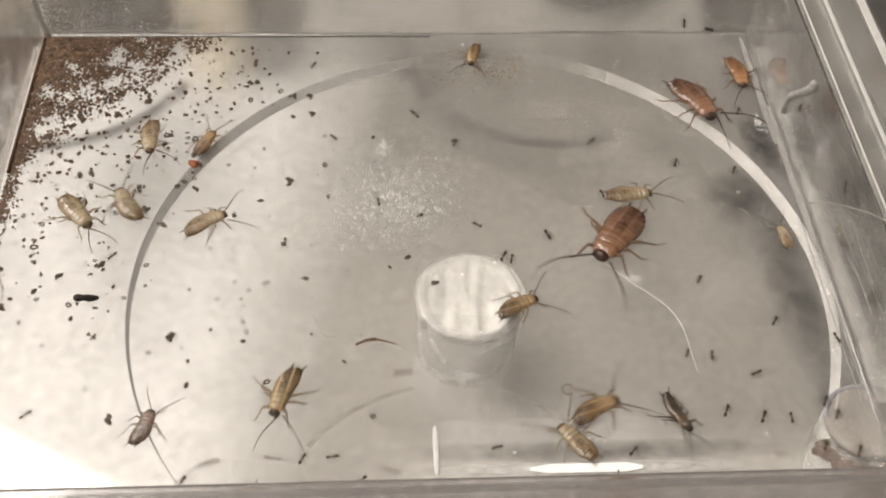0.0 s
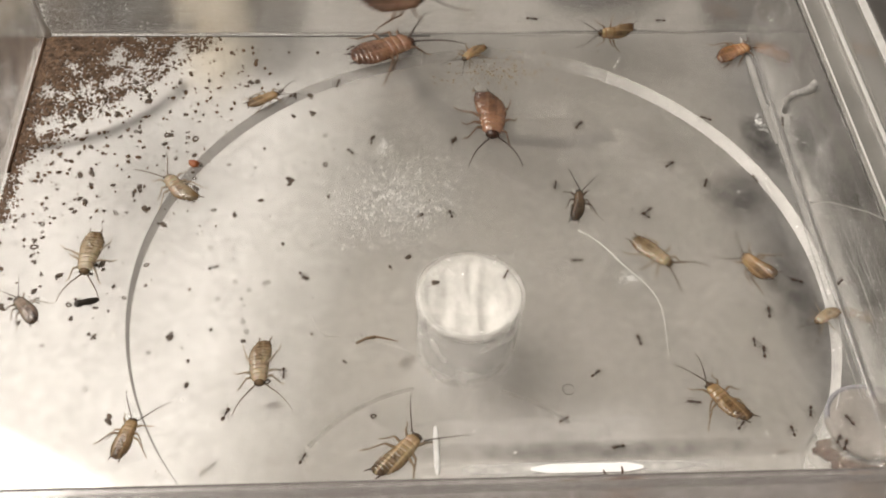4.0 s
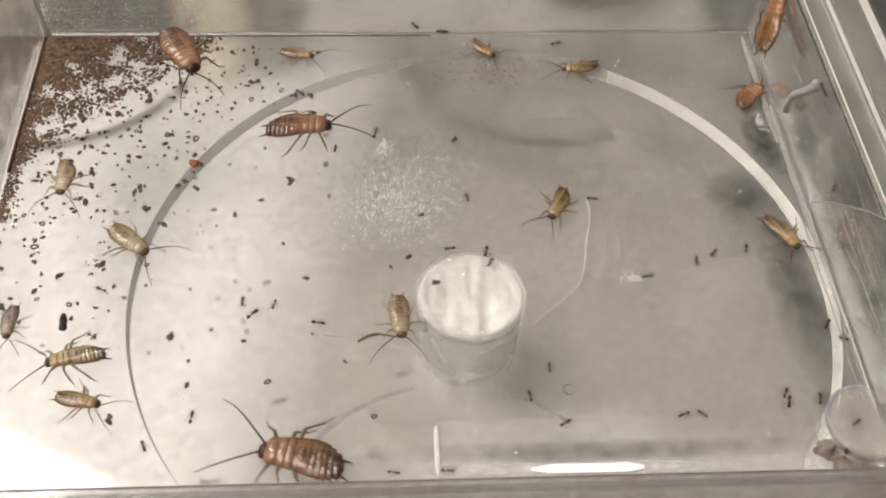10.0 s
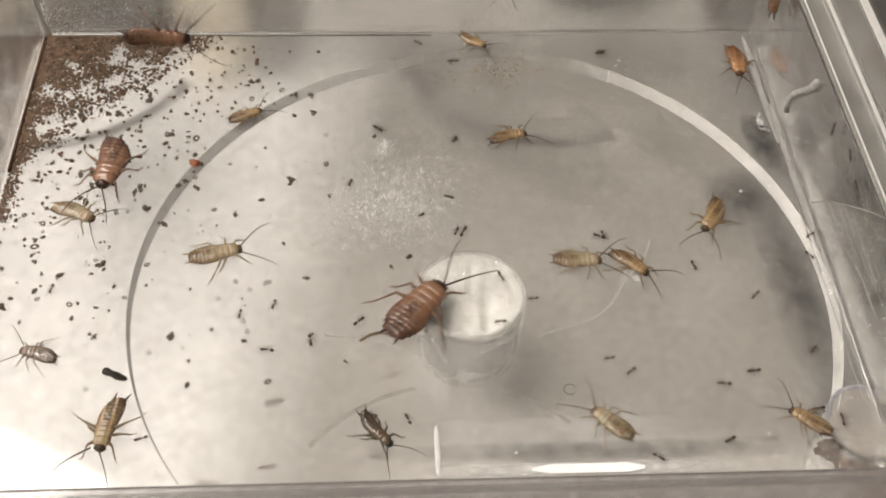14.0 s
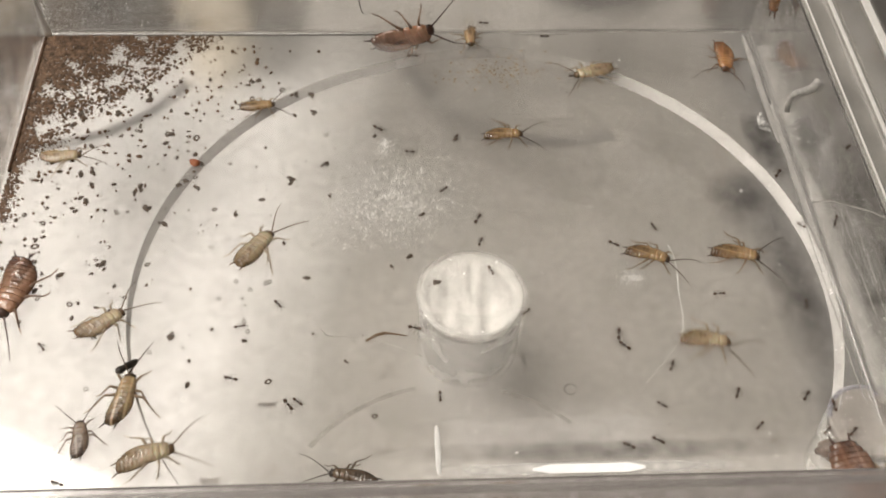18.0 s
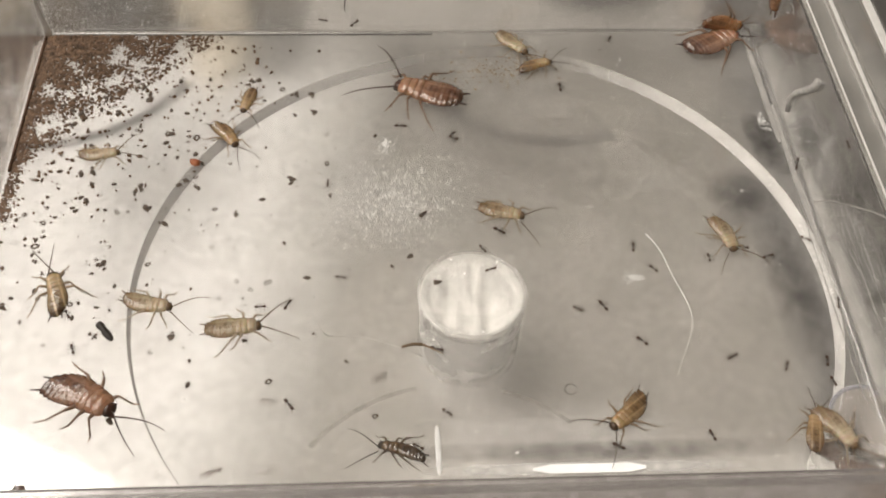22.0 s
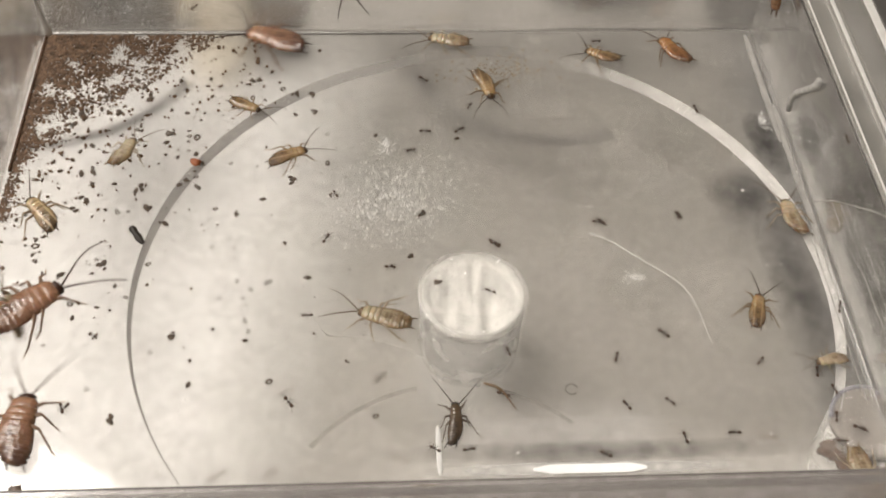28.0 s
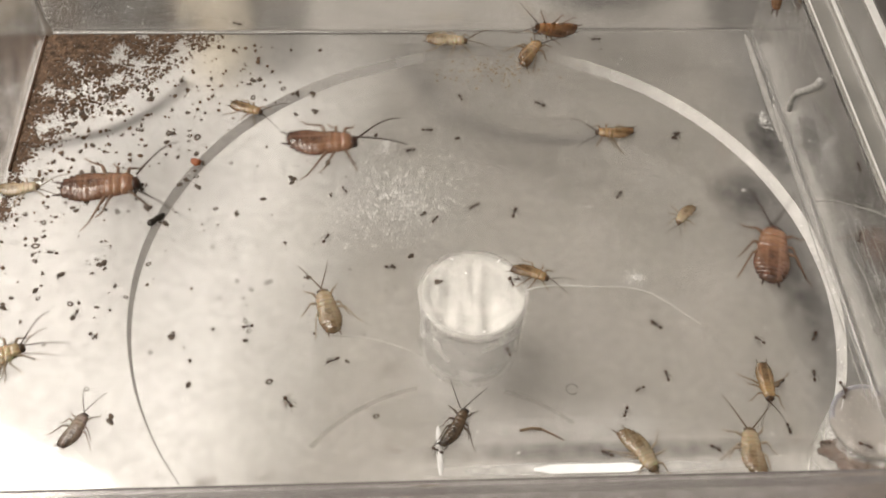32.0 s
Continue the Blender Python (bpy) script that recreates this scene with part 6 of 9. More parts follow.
    walk(nymph('gold', 7.9), [
    (0,P(57.1,60.0,-180,18.8,-90,-85)), (1,P(39.5,60.0,-180,17.3,-90,-75)), (1.33,P(22.5,58.3,-162,11.6,-66,-38)), (1.67,P(5.4,56.7,-134,5.8,-37,-10)), 
    (2,P(-11.6,55.0,-98)), (2.5,P(16.5,51.8,-103)), (2.75,P(32.6,46.5,-166)), (3,P(48.7,41.3,130)), (3.75,P(41.8,50.6,107,3.5,-1,-46)), 
    (4.5,P(34.9,60.0,-0,7.0,90,-74)), (6,P(23.8,60.0,-180,7.0,-90,-48)), (7,P(27.2,60.0,0,0.0,90,-72)), (8,P(26.9,60.0,0,0.3,90,-70)), 
    (8.5,P(23.4,55.6,106,0.2,2,-47)), (9,P(19.9,51.1,133)), (10,P(31.4,48.5,93)), (10.5,P(21.7,41.2,135)), (11,P(11.9,33.8,176)), 
    (12,P(13.4,31.5,-135)), (13,P(14.2,28.9,-110)), (14,P(13.9,28.4,-82)), (17,P(14.1,28.2,-107)), (18,P(13.0,28.9,-94)), (19,P(12.9,29.2,-91)), 
    (20,P(13.7,25.0,-147)), (21,P(11.8,29.0,-95)), (22,P(21.2,49.4,-75)), (22.5,P(37.3,52.5,-128)), (23,P(53.4,55.6,179)), (23.33,P(53.4,55.3,-126)), 
    (23.67,P(53.4,55.0,-71)), (24,P(53.5,54.7,-16)), (24.33,P(55.9,45.7,-68)), (24.67,P(58.4,36.7,-119)), (25,P(60.9,27.7,-171)), 
    (25.75,P(53.4,38.4,117)), (26.5,P(45.9,49.1,46)), (28,P(35.9,51.9,61)), (29,P(35.4,51.6,54)), (30,P(35.4,51.6,54)), (31,P(35.0,50.9,73)), 
    (32,P(35.1,28.3,84)), ])
    walk(nymph('gold', 6.8), [
    (0,P(8.8,53.5,171)), (1,P(8.8,53.4,171)), (2,P(8.4,53.7,169)), (3,P(8.8,52.7,169)), (4.5,P(9.0,55.2,115)), (6,P(9.2,57.8,61)), 
    (6.33,P(5.6,58.5,30,0.0,33,16)), (6.67,P(2.1,59.3,7,0.0,59,45)), (7,P(-1.5,60.0,0,0.0,90,80)), (7.5,P(1.5,57.8,-60,0.0,16,43)), 
    (8,P(4.4,55.6,-57)), (9,P(8.6,58.4,-110)), (10,P(10.8,55.0,-134)), (11,P(8.8,57.6,-122)), (14,P(8.7,57.5,-122)), (15.5,P(8.4,58.8,-112,0.0,-9,45)), 
    (17,P(8.2,60.0,-90,0.0,0,90)), (17.5,P(8.2,59.6,-153,0.0,-26,42)), (18,P(8.2,59.3,-179)), (19,P(8.2,58.8,-179)), (19.5,P(8.3,59.2,-129,4.2,18,38)), 
    (20,P(8.4,59.6,-51,8.4,71,38)), (20.5,P(8.6,60.0,-0,12.5,90,0)), (21.5,P(8.2,60.0,0,18.2,90,-6)), (32,P(8.0,60.0,0,17.9,90,-6)), ])
    walk(nymph('pale', 8.2), [
    (0,P(19.6,-41.3,39)), (0.35,P(19.1,-45.0,114)), (0.7,P(18.6,-48.6,-171)), (1.5,P(16.1,-54.3,-171)), (12.8,P(31.6,-54.7,-171)), 
    (13.4,P(32.2,-50.9,-171)), (13.55,P(30.1,-45.9,114)), (13.7,P(28.0,-40.9,39)), (14,P(25.5,-38.0,48)), (14.2,P(14.9,-43.2,78)), 
    (14.5,P(5.5,-42.5,82)), (14.9,P(0.3,-48.0,135)), (15.3,P(-4.9,-53.6,-171)), (32,P(-5.2,-53.5,-171)), ])
    walk(nymph('brown', 9.1), [
    (0,P(65.5,47.0,179)), (1,P(65.3,46.5,-175)), (2,P(65.3,46.7,178)), (2.33,P(65.8,49.5,-127)), (2.67,P(66.2,52.4,-72)), (3,P(66.7,55.2,-17)), 
    (4,P(65.4,53.7,-69)), (5,P(64.1,52.1,-121)), (6,P(62.9,50.5,-173)), (7,P(65.5,52.8,-166)), (8,P(65.0,53.7,-166)), 
    (8.33,P(65.5,55.8,-116,2.0,23,34)), (8.67,P(66.0,57.9,-47,4.0,71,31)), (9,P(66.5,60.0,-0,5.9,90,-5)), (9.5,P(66.0,49.8,-24,3.0,46,8)), 
    (10,P(65.5,39.7,-50)), (10.5,P(65.9,43.2,-118)), (11,P(66.2,46.7,173)), (12,P(66.6,50.8,166)), (14,P(65.5,50.3,172)), (17,P(62.7,48.8,-175)), 
    (18,P(62.9,51.5,168)), (19,P(62.1,51.5,-163)), (20,P(59.7,53.3,-128)), (21,P(58.6,53.5,-124)), (21.5,P(61.0,56.8,-124,2.1,-20,41)), 
    (22,P(63.3,60.0,180,4.2,-90,74)), (23,P(58.3,57.8,-49,2.1,11,47)), (24,P(53.3,55.6,-18)), (28,P(51.4,53.4,25)), (29,P(51.4,54.7,21)), 
    (30,P(50.9,54.0,28)), (30.5,P(38.7,57.0,39,1.0,25,-40)), (31,P(26.5,60.0,0,2.0,90,-77)), (32,P(26.4,60.0,-0,2.0,90,-77)), ])
    walk(nymph('pale', 7.9), [
    (0,P(-82.0,-0.6,90,8.8,90,56)), (14,P(-82.0,0.7,-90,10.1,-90,69)), (15,P(-80.0,11.6,-30,5.0,-20,41)), (16,P(-78.0,22.5,-23)), 
    (16.5,P(-75.2,22.6,-62)), (17,P(-72.5,22.6,-102)), (18,P(-73.0,23.4,-82)), (19,P(-73.2,23.7,-82)), (20,P(-65.8,23.4,-80)), (21,P(-65.2,23.4,-85)), 
    (22,P(-65.7,23.8,-80)), (23,P(-62.2,21.1,-108)), (24,P(-61.1,17.1,-82)), (25,P(-58.1,17.7,-22)), (27.5,P(-57.3,18.4,23)), (28,P(-61.0,24.4,-19)), 
    (29,P(-61.3,24.8,-58)), (29.5,P(-48.8,33.2,-78)), (30,P(-42.7,28.8,-6)), (30.25,P(-53.2,27.8,50)), (30.5,P(-63.8,26.7,105)), 
    (30.75,P(-72.2,22.7,50)), (31,P(-80.7,18.6,-6)), (32,P(-79.4,14.8,-80)), ])
    walk(nymph('brown', 13.1), [
    (0,P(24.9,-54.5,-171)), (6,P(26.8,-52.7,-171)), (6.17,P(28.6,-48.5,-120)), (6.33,P(30.3,-44.3,-69)), (6.5,P(32.1,-40.1,-17)), (7,P(48.9,17.5,-75)), 
    (8,P(57.7,18.6,-60)), (9,P(57.6,18.2,-57)), (9.5,P(68.3,37.1,-21)), (9.9,P(68.7,42.9,-48,11.5,38,-27)), (10.3,P(69.2,48.6,-90,23.0,90,-28)), 
    (32,P(69.2,49.2,-90,23.0,90,-28)), ])
    walk(nymph('gold', 8.7), [
    (0,P(63.9,-51.9,-171)), (6,P(62.5,-49.8,-171)), (6.33,P(64.4,-38.2,-115)), (6.67,P(66.3,-26.6,-59)), (7,P(68.3,-14.9,-3)), (8,P(65.5,16.8,29)), 
    (8.23,P(66.8,5.7,62,0.0,-32,20)), (8.47,P(68.0,-5.3,86,0.0,-56,53)), (8.7,P(69.2,-16.4,180,0.0,0,90)), (9.1,P(67.1,-34.1,-174,0.0,2,45)), 
    (9.5,P(65.0,-51.9,-171)), (32,P(64.3,-51.7,-171)), ])
    walk(nymph('pale', 8.9), [
    (0,P(-56.5,28.9,-172)), (1,P(-56.9,29.6,-170)), (2,P(-55.9,28.9,-155)), (2.5,P(-34.3,1.3,-144)), (3,P(-34.1,-1.3,-145)), (3.5,P(-32.0,-24.7,-176)), 
    (5.5,P(-32.3,-25.2,-176)), (5.75,P(-31.7,-25.2,130)), (6,P(-31.2,-25.3,76)), (6.5,P(-55.6,-17.7,72)), (7,P(-54.2,-17.8,103)), 
    (7.5,P(-54.4,-17.8,39)), (8,P(-67.3,-1.5,32)), (8.5,P(-73.4,3.0,82)), (8.75,P(-77.7,1.8,99,0.0,40,-27)), (9,P(-82.0,0.6,90,0.0,90,-58)), 
    (10,P(-82.0,-7.9,90,6.8,90,-84)), (15.3,P(-82.0,-14.8,-90,1.6,-90,-48)), (15.9,P(-70.5,-15.1,-105,0.8,-40,-25)), (16.5,P(-59.1,-15.3,-97)), 
    (16.75,P(-59.0,-16.5,-56)), (17,P(-59.0,-17.7,-15)), (18,P(-59.4,-16.6,-51)), (19,P(-61.0,-16.6,-60)), (20,P(-53.8,-12.6,-89)), 
    (21,P(-54.4,-10.1,-133)), (22,P(-52.3,-12.5,-99)), (23,P(-53.2,-12.8,-156)), (24,P(-54.4,-12.4,151)), (25,P(-54.5,-13.5,112)), 
    (27.5,P(-53.0,-15.5,90)), (27.85,P(-67.5,-14.5,75,0.0,38,29)), (28.2,P(-82.0,-13.4,90,0.0,90,60)), (30.2,P(-82.0,-5.8,-0,5.6,0,90)), 
    (30.6,P(-79.8,-3.4,-69,2.8,-29,41)), (31,P(-77.6,-1.0,-98)), (32,P(-76.4,-24.2,-63)), ])
    walk(nymph('pale', 9.0), [
    (0,P(15.7,60.0,-0,18.7,90,37)), (7,P(15.6,60.0,-180,18.6,-90,72)), (14,P(15.4,60.0,180,18.4,-90,0)), (15,P(15.6,58.5,179,9.2,-45,-0)), 
    (16,P(15.7,57.0,179)), (16.5,P(15.2,50.1,-110)), (17,P(31.0,51.5,-139)), (17.5,P(32.4,49.3,164)), (18,P(33.8,47.2,108)), (19,P(15.3,40.8,35)), 
    (19.5,P(17.0,42.5,-7)), (20,P(18.7,44.2,-49)), (21,P(19.0,51.4,-118)), (22,P(17.0,56.3,-141)), (23,P(12.0,55.4,176)), (24,P(12.6,55.8,171)), 
    (25,P(12.4,55.3,147)), (27,P(6.4,54.8,79)), (28,P(3.4,57.1,81)), (29.33,P(3.2,57.1,22)), (30.67,P(3.0,57.1,-37)), (32,P(2.7,57.0,-96)), ])
    walk(nymph('gold', 7.0), [
    (0,P(-82.0,-3.9,90,9.6,90,56)), (14.45,P(-82.0,-4.1,-90,9.7,-90,85)), (28.9,P(-82.0,-4.3,-90,9.9,-90,47)), (29.15,P(-74.0,1.0,-65,4.9,-37,28)), 
    (29.4,P(-66.0,6.4,-64)), (29.8,P(-49.4,11.7,-46)), (29.9,P(-40.3,16.7,-85)), (30,P(-31.3,21.7,-125)), (30.4,P(-24.0,20.7,-108)), 
    (30.6,P(-22.5,19.0,-113)), (30.8,P(-8.6,14.0,-123)), (31,P(6.1,0.1,-163)), (32,P(14.8,-6.5,-120)), ])
    walk(ant(2.9), [
    (0,P(55.4,60.0,-0,4.0,90,-11)), (1.05,P(51.6,60.0,0,23.0,90,-77)), (2.1,P(30.5,60.0,-180,9.7,-90,-63)), (3,P(16.7,60.0,180,5.3,-90,-64)), 
    (3.52,P(19.3,60.0,180,5.3,-90,10)), (4.05,P(21.8,60.0,180,5.4,-90,84)), (5.1,P(23.1,60.0,-180,4.6,-90,80)), (5.55,P(29.6,60.0,-180,3.7,-90,5)), 
    (6,P(36.0,60.0,180,2.8,-90,-70)), (6.53,P(23.4,44.1,104,1.4,-14,-43)), (7.05,P(10.8,28.2,90)), (7.57,P(7.5,44.1,86,2.9,4,-45)), 
    (8.1,P(4.3,60.0,-0,5.8,90,-84)), (9,P(-11.3,60.0,-180,2.4,-90,-69)), (9.47,P(-7.7,60.0,-180,2.9,-90,-19)), (9.93,P(-4.1,60.0,-180,3.4,-90,32)), 
    (10.4,P(-0.5,60.0,-180,3.9,-90,82)), (11.1,P(3.2,58.4,-113,2.0,-12,44)), (11.8,P(7.0,56.7,-115)), (13,P(24.4,48.4,-90)), (14.4,P(40.3,56.8,-70)), 
    (15.1,P(47.9,58.4,-65,1.1,16,43)), (15.8,P(55.5,60.0,-0,2.3,90,75)), (16.2,P(56.7,60.0,-0,3.2,90,18)), (16.6,P(57.8,60.0,-0,4.2,90,-38)), 
    (17,P(58.9,60.0,-180,5.1,-90,-85)), (17.52,P(43.5,53.1,93,2.6,-3,-45)), (18.05,P(28.0,46.2,90)), (18.58,P(15.6,53.1,90,2.5,-0,-45)), 
    (19.1,P(3.1,60.0,90,5.0,0,-90)), (19.55,P(-11.5,59.0,91,2.5,-0,-45)), (20,P(-26.1,58.0,91)), (20.35,P(-25.3,58.5,35)), (20.7,P(-24.4,59.0,-22)), 
    (21.05,P(-23.6,59.5,-78)), (21.58,P(-20.1,59.7,-56,2.0,29,36)), (22.1,P(-16.6,60.0,0,4.0,90,48)), (23,P(-17.6,60.0,-180,5.4,-90,63)), 
    (23.35,P(-13.2,49.6,-145,2.7,-31,35)), (23.7,P(-8.8,39.2,-148)), (24.4,P(-2.8,36.8,-132)), (25,P(11.1,21.2,-130)), (25.35,P(10.7,22.8,-75)), 
    (25.7,P(10.3,24.4,-19)), (26.05,P(9.9,26.0,36)), (27.1,P(2.0,33.9,33)), (28,P(-2.5,45.4,50)), (28.7,P(-14.3,47.7,33)), 
    (29.05,P(-13.2,53.9,12,2.9,46,5)), (29.4,P(-12.1,60.0,0,5.8,90,23)), (29.7,P(-12.2,60.0,-0,5.2,90,68)), (30,P(-12.3,60.0,180,4.5,-90,67)), 
    (30.35,P(-5.5,58.6,-106,2.3,-16,43)), (30.7,P(1.4,57.2,-90)), (31.05,P(5.0,58.6,-88,5.2,2,45)), (31.4,P(8.7,60.0,-0,10.4,90,87)), 
    (32,P(22.5,60.0,-180,1.0,-90,56)), ])
    walk(ant(2.9), [
    (0,P(62.9,35.6,-27)), (1.5,P(62.7,36.5,40)), (3,P(62.6,37.3,106)), (4.05,P(55.3,33.5,61)), (5.1,P(53.5,42.4,36)), (6,P(46.1,46.1,51)), 
    (7.05,P(43.3,50.6,83)), (8.1,P(25.2,48.6,77)), (8.55,P(24.0,51.9,28)), (9,P(22.8,55.3,-21)), (10.4,P(28.6,57.2,-76)), (11.8,P(29.7,57.0,-77)), 
    (12.2,P(31.7,57.6,-17)), (12.6,P(33.6,58.2,43)), (13,P(35.5,58.9,103)), (14.4,P(-3.3,49.6,88)), (15.1,P(-2.2,54.8,89,5.6,1,-45)), 
    (15.8,P(-1.0,60.0,90,11.1,0,-90)), (16.4,P(-11.1,57.0,141,5.6,-21,-43)), (17,P(-21.2,54.0,162)), (17.52,P(-12.3,53.5,-145)), 
    (18.05,P(-3.3,53.0,-91)), (19.1,P(19.4,53.2,-136)), (20,P(25.4,23.4,-176)), (20.35,P(24.1,24.6,-118)), (20.7,P(22.8,25.7,-60)), 
    (21.05,P(21.4,26.9,-2)), (22.1,P(26.1,43.1,2)), (22.55,P(23.5,41.9,72)), (23,P(20.9,40.6,142)), (23.7,P(21.0,36.7,-177)), (24.4,P(21.4,31.2,-158)), 
    (24.7,P(22.3,31.3,152)), (25,P(23.1,31.4,102)), (26.05,P(12.2,29.3,113)), (27.1,P(5.7,23.9,84)), (27.55,P(4.9,27.1,15)), (28,P(4.0,30.2,-54)), 
    (28.35,P(10.1,30.8,-101)), (28.7,P(16.2,31.4,-147)), (29.4,P(15.9,12.0,-108)), (30,P(38.3,24.2,-56)), (30.35,P(36.5,24.5,-4)), 
    (30.7,P(34.6,24.8,47)), (31.4,P(30.4,31.5,47)), (32,P(21.0,37.5,57)), ])
    walk(ant(3.0), [
    (0,P(45.2,-35.9,-27)), (1.05,P(48.0,-34.7,-81)), (2.1,P(57.4,-34.0,-112)), (2.55,P(57.1,-36.2,-56)), (3,P(56.9,-38.4,1)), (4.05,P(57.0,-14.5,-10)), 
    (5.1,P(64.0,3.1,-12)), (6,P(67.4,32.9,3)), (6.35,P(65.8,32.0,61)), (6.7,P(64.2,31.1,119)), (7.05,P(62.7,30.2,177)), (8.1,P(64.9,-12.9,-174)), 
    (9,P(67.4,-16.8,-173)), (10.4,P(65.7,-19.7,133)), (11.8,P(61.4,-22.3,125)), (13,P(59.8,-23.9,114)), (14.4,P(46.8,-28.8,91)), 
    (15.8,P(34.3,-24.2,72)), (17,P(29.7,-23.2,45)), (20,P(31.0,-20.9,45)), (21.05,P(31.9,-20.8,45)), (22.1,P(33.0,-21.7,45)), (23,P(34.1,-19.5,45)), 
    (23.7,P(35.4,-20.7,45)), (24.4,P(34.8,-19.9,45)), (25,P(36.4,-20.4,45)), (28,P(36.8,-20.2,45)), (30,P(36.3,-18.6,45)), (32,P(35.7,-18.4,45)), ])
    walk(ant(3.0), [
    (0,P(51.1,-37.2,-27)), (0.53,P(52.7,-36.3,-82)), (1.05,P(54.4,-35.4,-138)), (2.1,P(55.7,-42.2,-167)), (2.4,P(55.7,-42.2,-110)), 
    (2.7,P(55.8,-42.1,-52)), (3,P(55.9,-42.1,5)), (4.05,P(54.1,-23.3,-8)), (5.1,P(59.4,-17.0,-37)), (5.55,P(63.8,-10.8,-94)), (6,P(68.2,-4.5,-152)), 
    (7.05,P(63.7,-25.2,157)), (8.1,P(57.9,-28.1,133)), (9,P(56.4,-32.2,162)), (10.4,P(55.8,-34.6,162)), (11.8,P(55.8,-35.7,162)), 
    (12.4,P(55.6,-35.8,115)), (13,P(55.3,-35.9,67)), (14.4,P(40.4,-29.2,88)), (15.8,P(30.7,-35.1,53)), (17,P(28.8,-20.5,2)), (20,P(30.2,-19.7,-17)), 
    (21.05,P(30.3,-15.7,28)), (22.1,P(27.1,-13.8,29)), (23,P(27.0,-9.7,13)), (23.7,P(25.3,-5.9,13)), (24.4,P(25.0,-8.7,13)), (25,P(24.0,-2.8,-2)), 
    (26.05,P(25.4,1.1,-14)), (27.1,P(26.0,5.4,-37)), (28,P(28.8,5.5,-104)), (28.7,P(35.4,3.1,-89)), (29.4,P(39.8,5.8,-64)), (30,P(44.9,7.7,-37)), 
    (30.7,P(46.0,14.0,8)), (31.4,P(42.8,23.4,-6)), (32,P(47.4,28.0,-46)), ])
    walk(ant(2.7), [
    (0,P(62.3,-34.4,-27)), (3,P(60.4,-33.9,-27)), (3.35,P(60.0,-34.7,-84)), (3.7,P(59.5,-35.6,-141)), (4.05,P(59.1,-36.4,162)), 
    (5.1,P(58.6,-39.9,-178)), (6,P(59.3,-43.2,-178)), (6.35,P(60.0,-41.9,-121)), (6.7,P(60.7,-40.7,-65)), (7.05,P(61.3,-39.5,-8)), 
    (8.1,P(60.0,-38.3,2)), (9,P(61.2,-34.2,-14)), (13,P(61.1,-33.8,-14)), (13.7,P(60.6,-35.1,58)), (14.4,P(60.2,-36.3,130)), (15.8,P(57.5,-36.9,130)), 
    (16.2,P(57.7,-37.0,80)), (16.6,P(57.9,-37.2,30)), (17,P(58.2,-37.3,-20)), (18.05,P(58.9,-33.1,-36)), (19.1,P(62.9,-30.8,-27)), 
    (20,P(63.5,-24.0,-11)), (21.05,P(63.9,-25.5,-11)), (22.1,P(64.1,-26.6,-11)), (23,P(62.9,-28.0,-11)), (25,P(61.6,-28.8,-11)), 
    (28,P(61.6,-28.6,-11)), (30,P(62.0,-28.6,-11)), (32,P(60.7,-29.5,-11)), ])
    walk(ant(2.3), [
    (0,P(40.8,-24.3,-27)), (0.53,P(41.8,-25.0,-86)), (1.05,P(42.8,-25.8,-144)), (2.1,P(44.8,-30.0,-172)), (2.55,P(44.1,-30.2,-108)), 
    (3,P(43.4,-30.4,-44)), (4.05,P(53.0,-21.6,-2)), (5.1,P(43.9,-13.0,20)), (5.55,P(45.3,-8.4,-42)), (6,P(46.6,-3.7,-103)), (6.53,P(47.7,-8.9,-145)), 
    (7.05,P(48.8,-14.1,172)), (8.1,P(42.9,-31.6,160)), (9,P(38.5,-42.1,160)), (9.47,P(39.6,-39.4,108)), (9.93,P(40.7,-36.7,56)), 
    (10.4,P(41.8,-34.0,4)), (11.8,P(37.5,-28.0,49)), (13,P(31.5,-25.0,76)), (14.4,P(25.2,-24.9,109)), (15.8,P(20.1,-28.9,131)), 
    (16.4,P(19.6,-29.5,-171)), (17,P(19.1,-30.1,-112)), (18.05,P(35.2,-35.1,-129)), (19.1,P(41.1,-47.7,-113)), (19.55,P(44.7,-44.3,-69)), 
    (20,P(48.3,-40.8,-24)), (21.05,P(49.1,-29.9,0)), (22.1,P(48.1,-2.9,5)), (23,P(46.8,-2.9,24)), (23.7,P(45.5,3.0,70)), (24.4,P(40.5,-0.6,105)), 
    (25,P(35.7,0.4,105)), (25.35,P(37.3,1.2,54)), (25.7,P(38.9,2.0,2)), (26.05,P(40.6,2.8,-49)), (27.1,P(40.2,4.2,-41)), (27.55,P(42.2,5.6,-115)), 
    (28,P(44.3,7.0,172)), (28.7,P(38.8,-5.5,169)), (29.4,P(39.4,-18.6,176)), (30,P(37.1,-29.5,156)), (30.35,P(36.0,-29.2,113)), 
    (30.7,P(34.8,-29.0,70)), (31.4,P(32.9,-27.9,119)), (32,P(30.8,-31.2,119)), ])
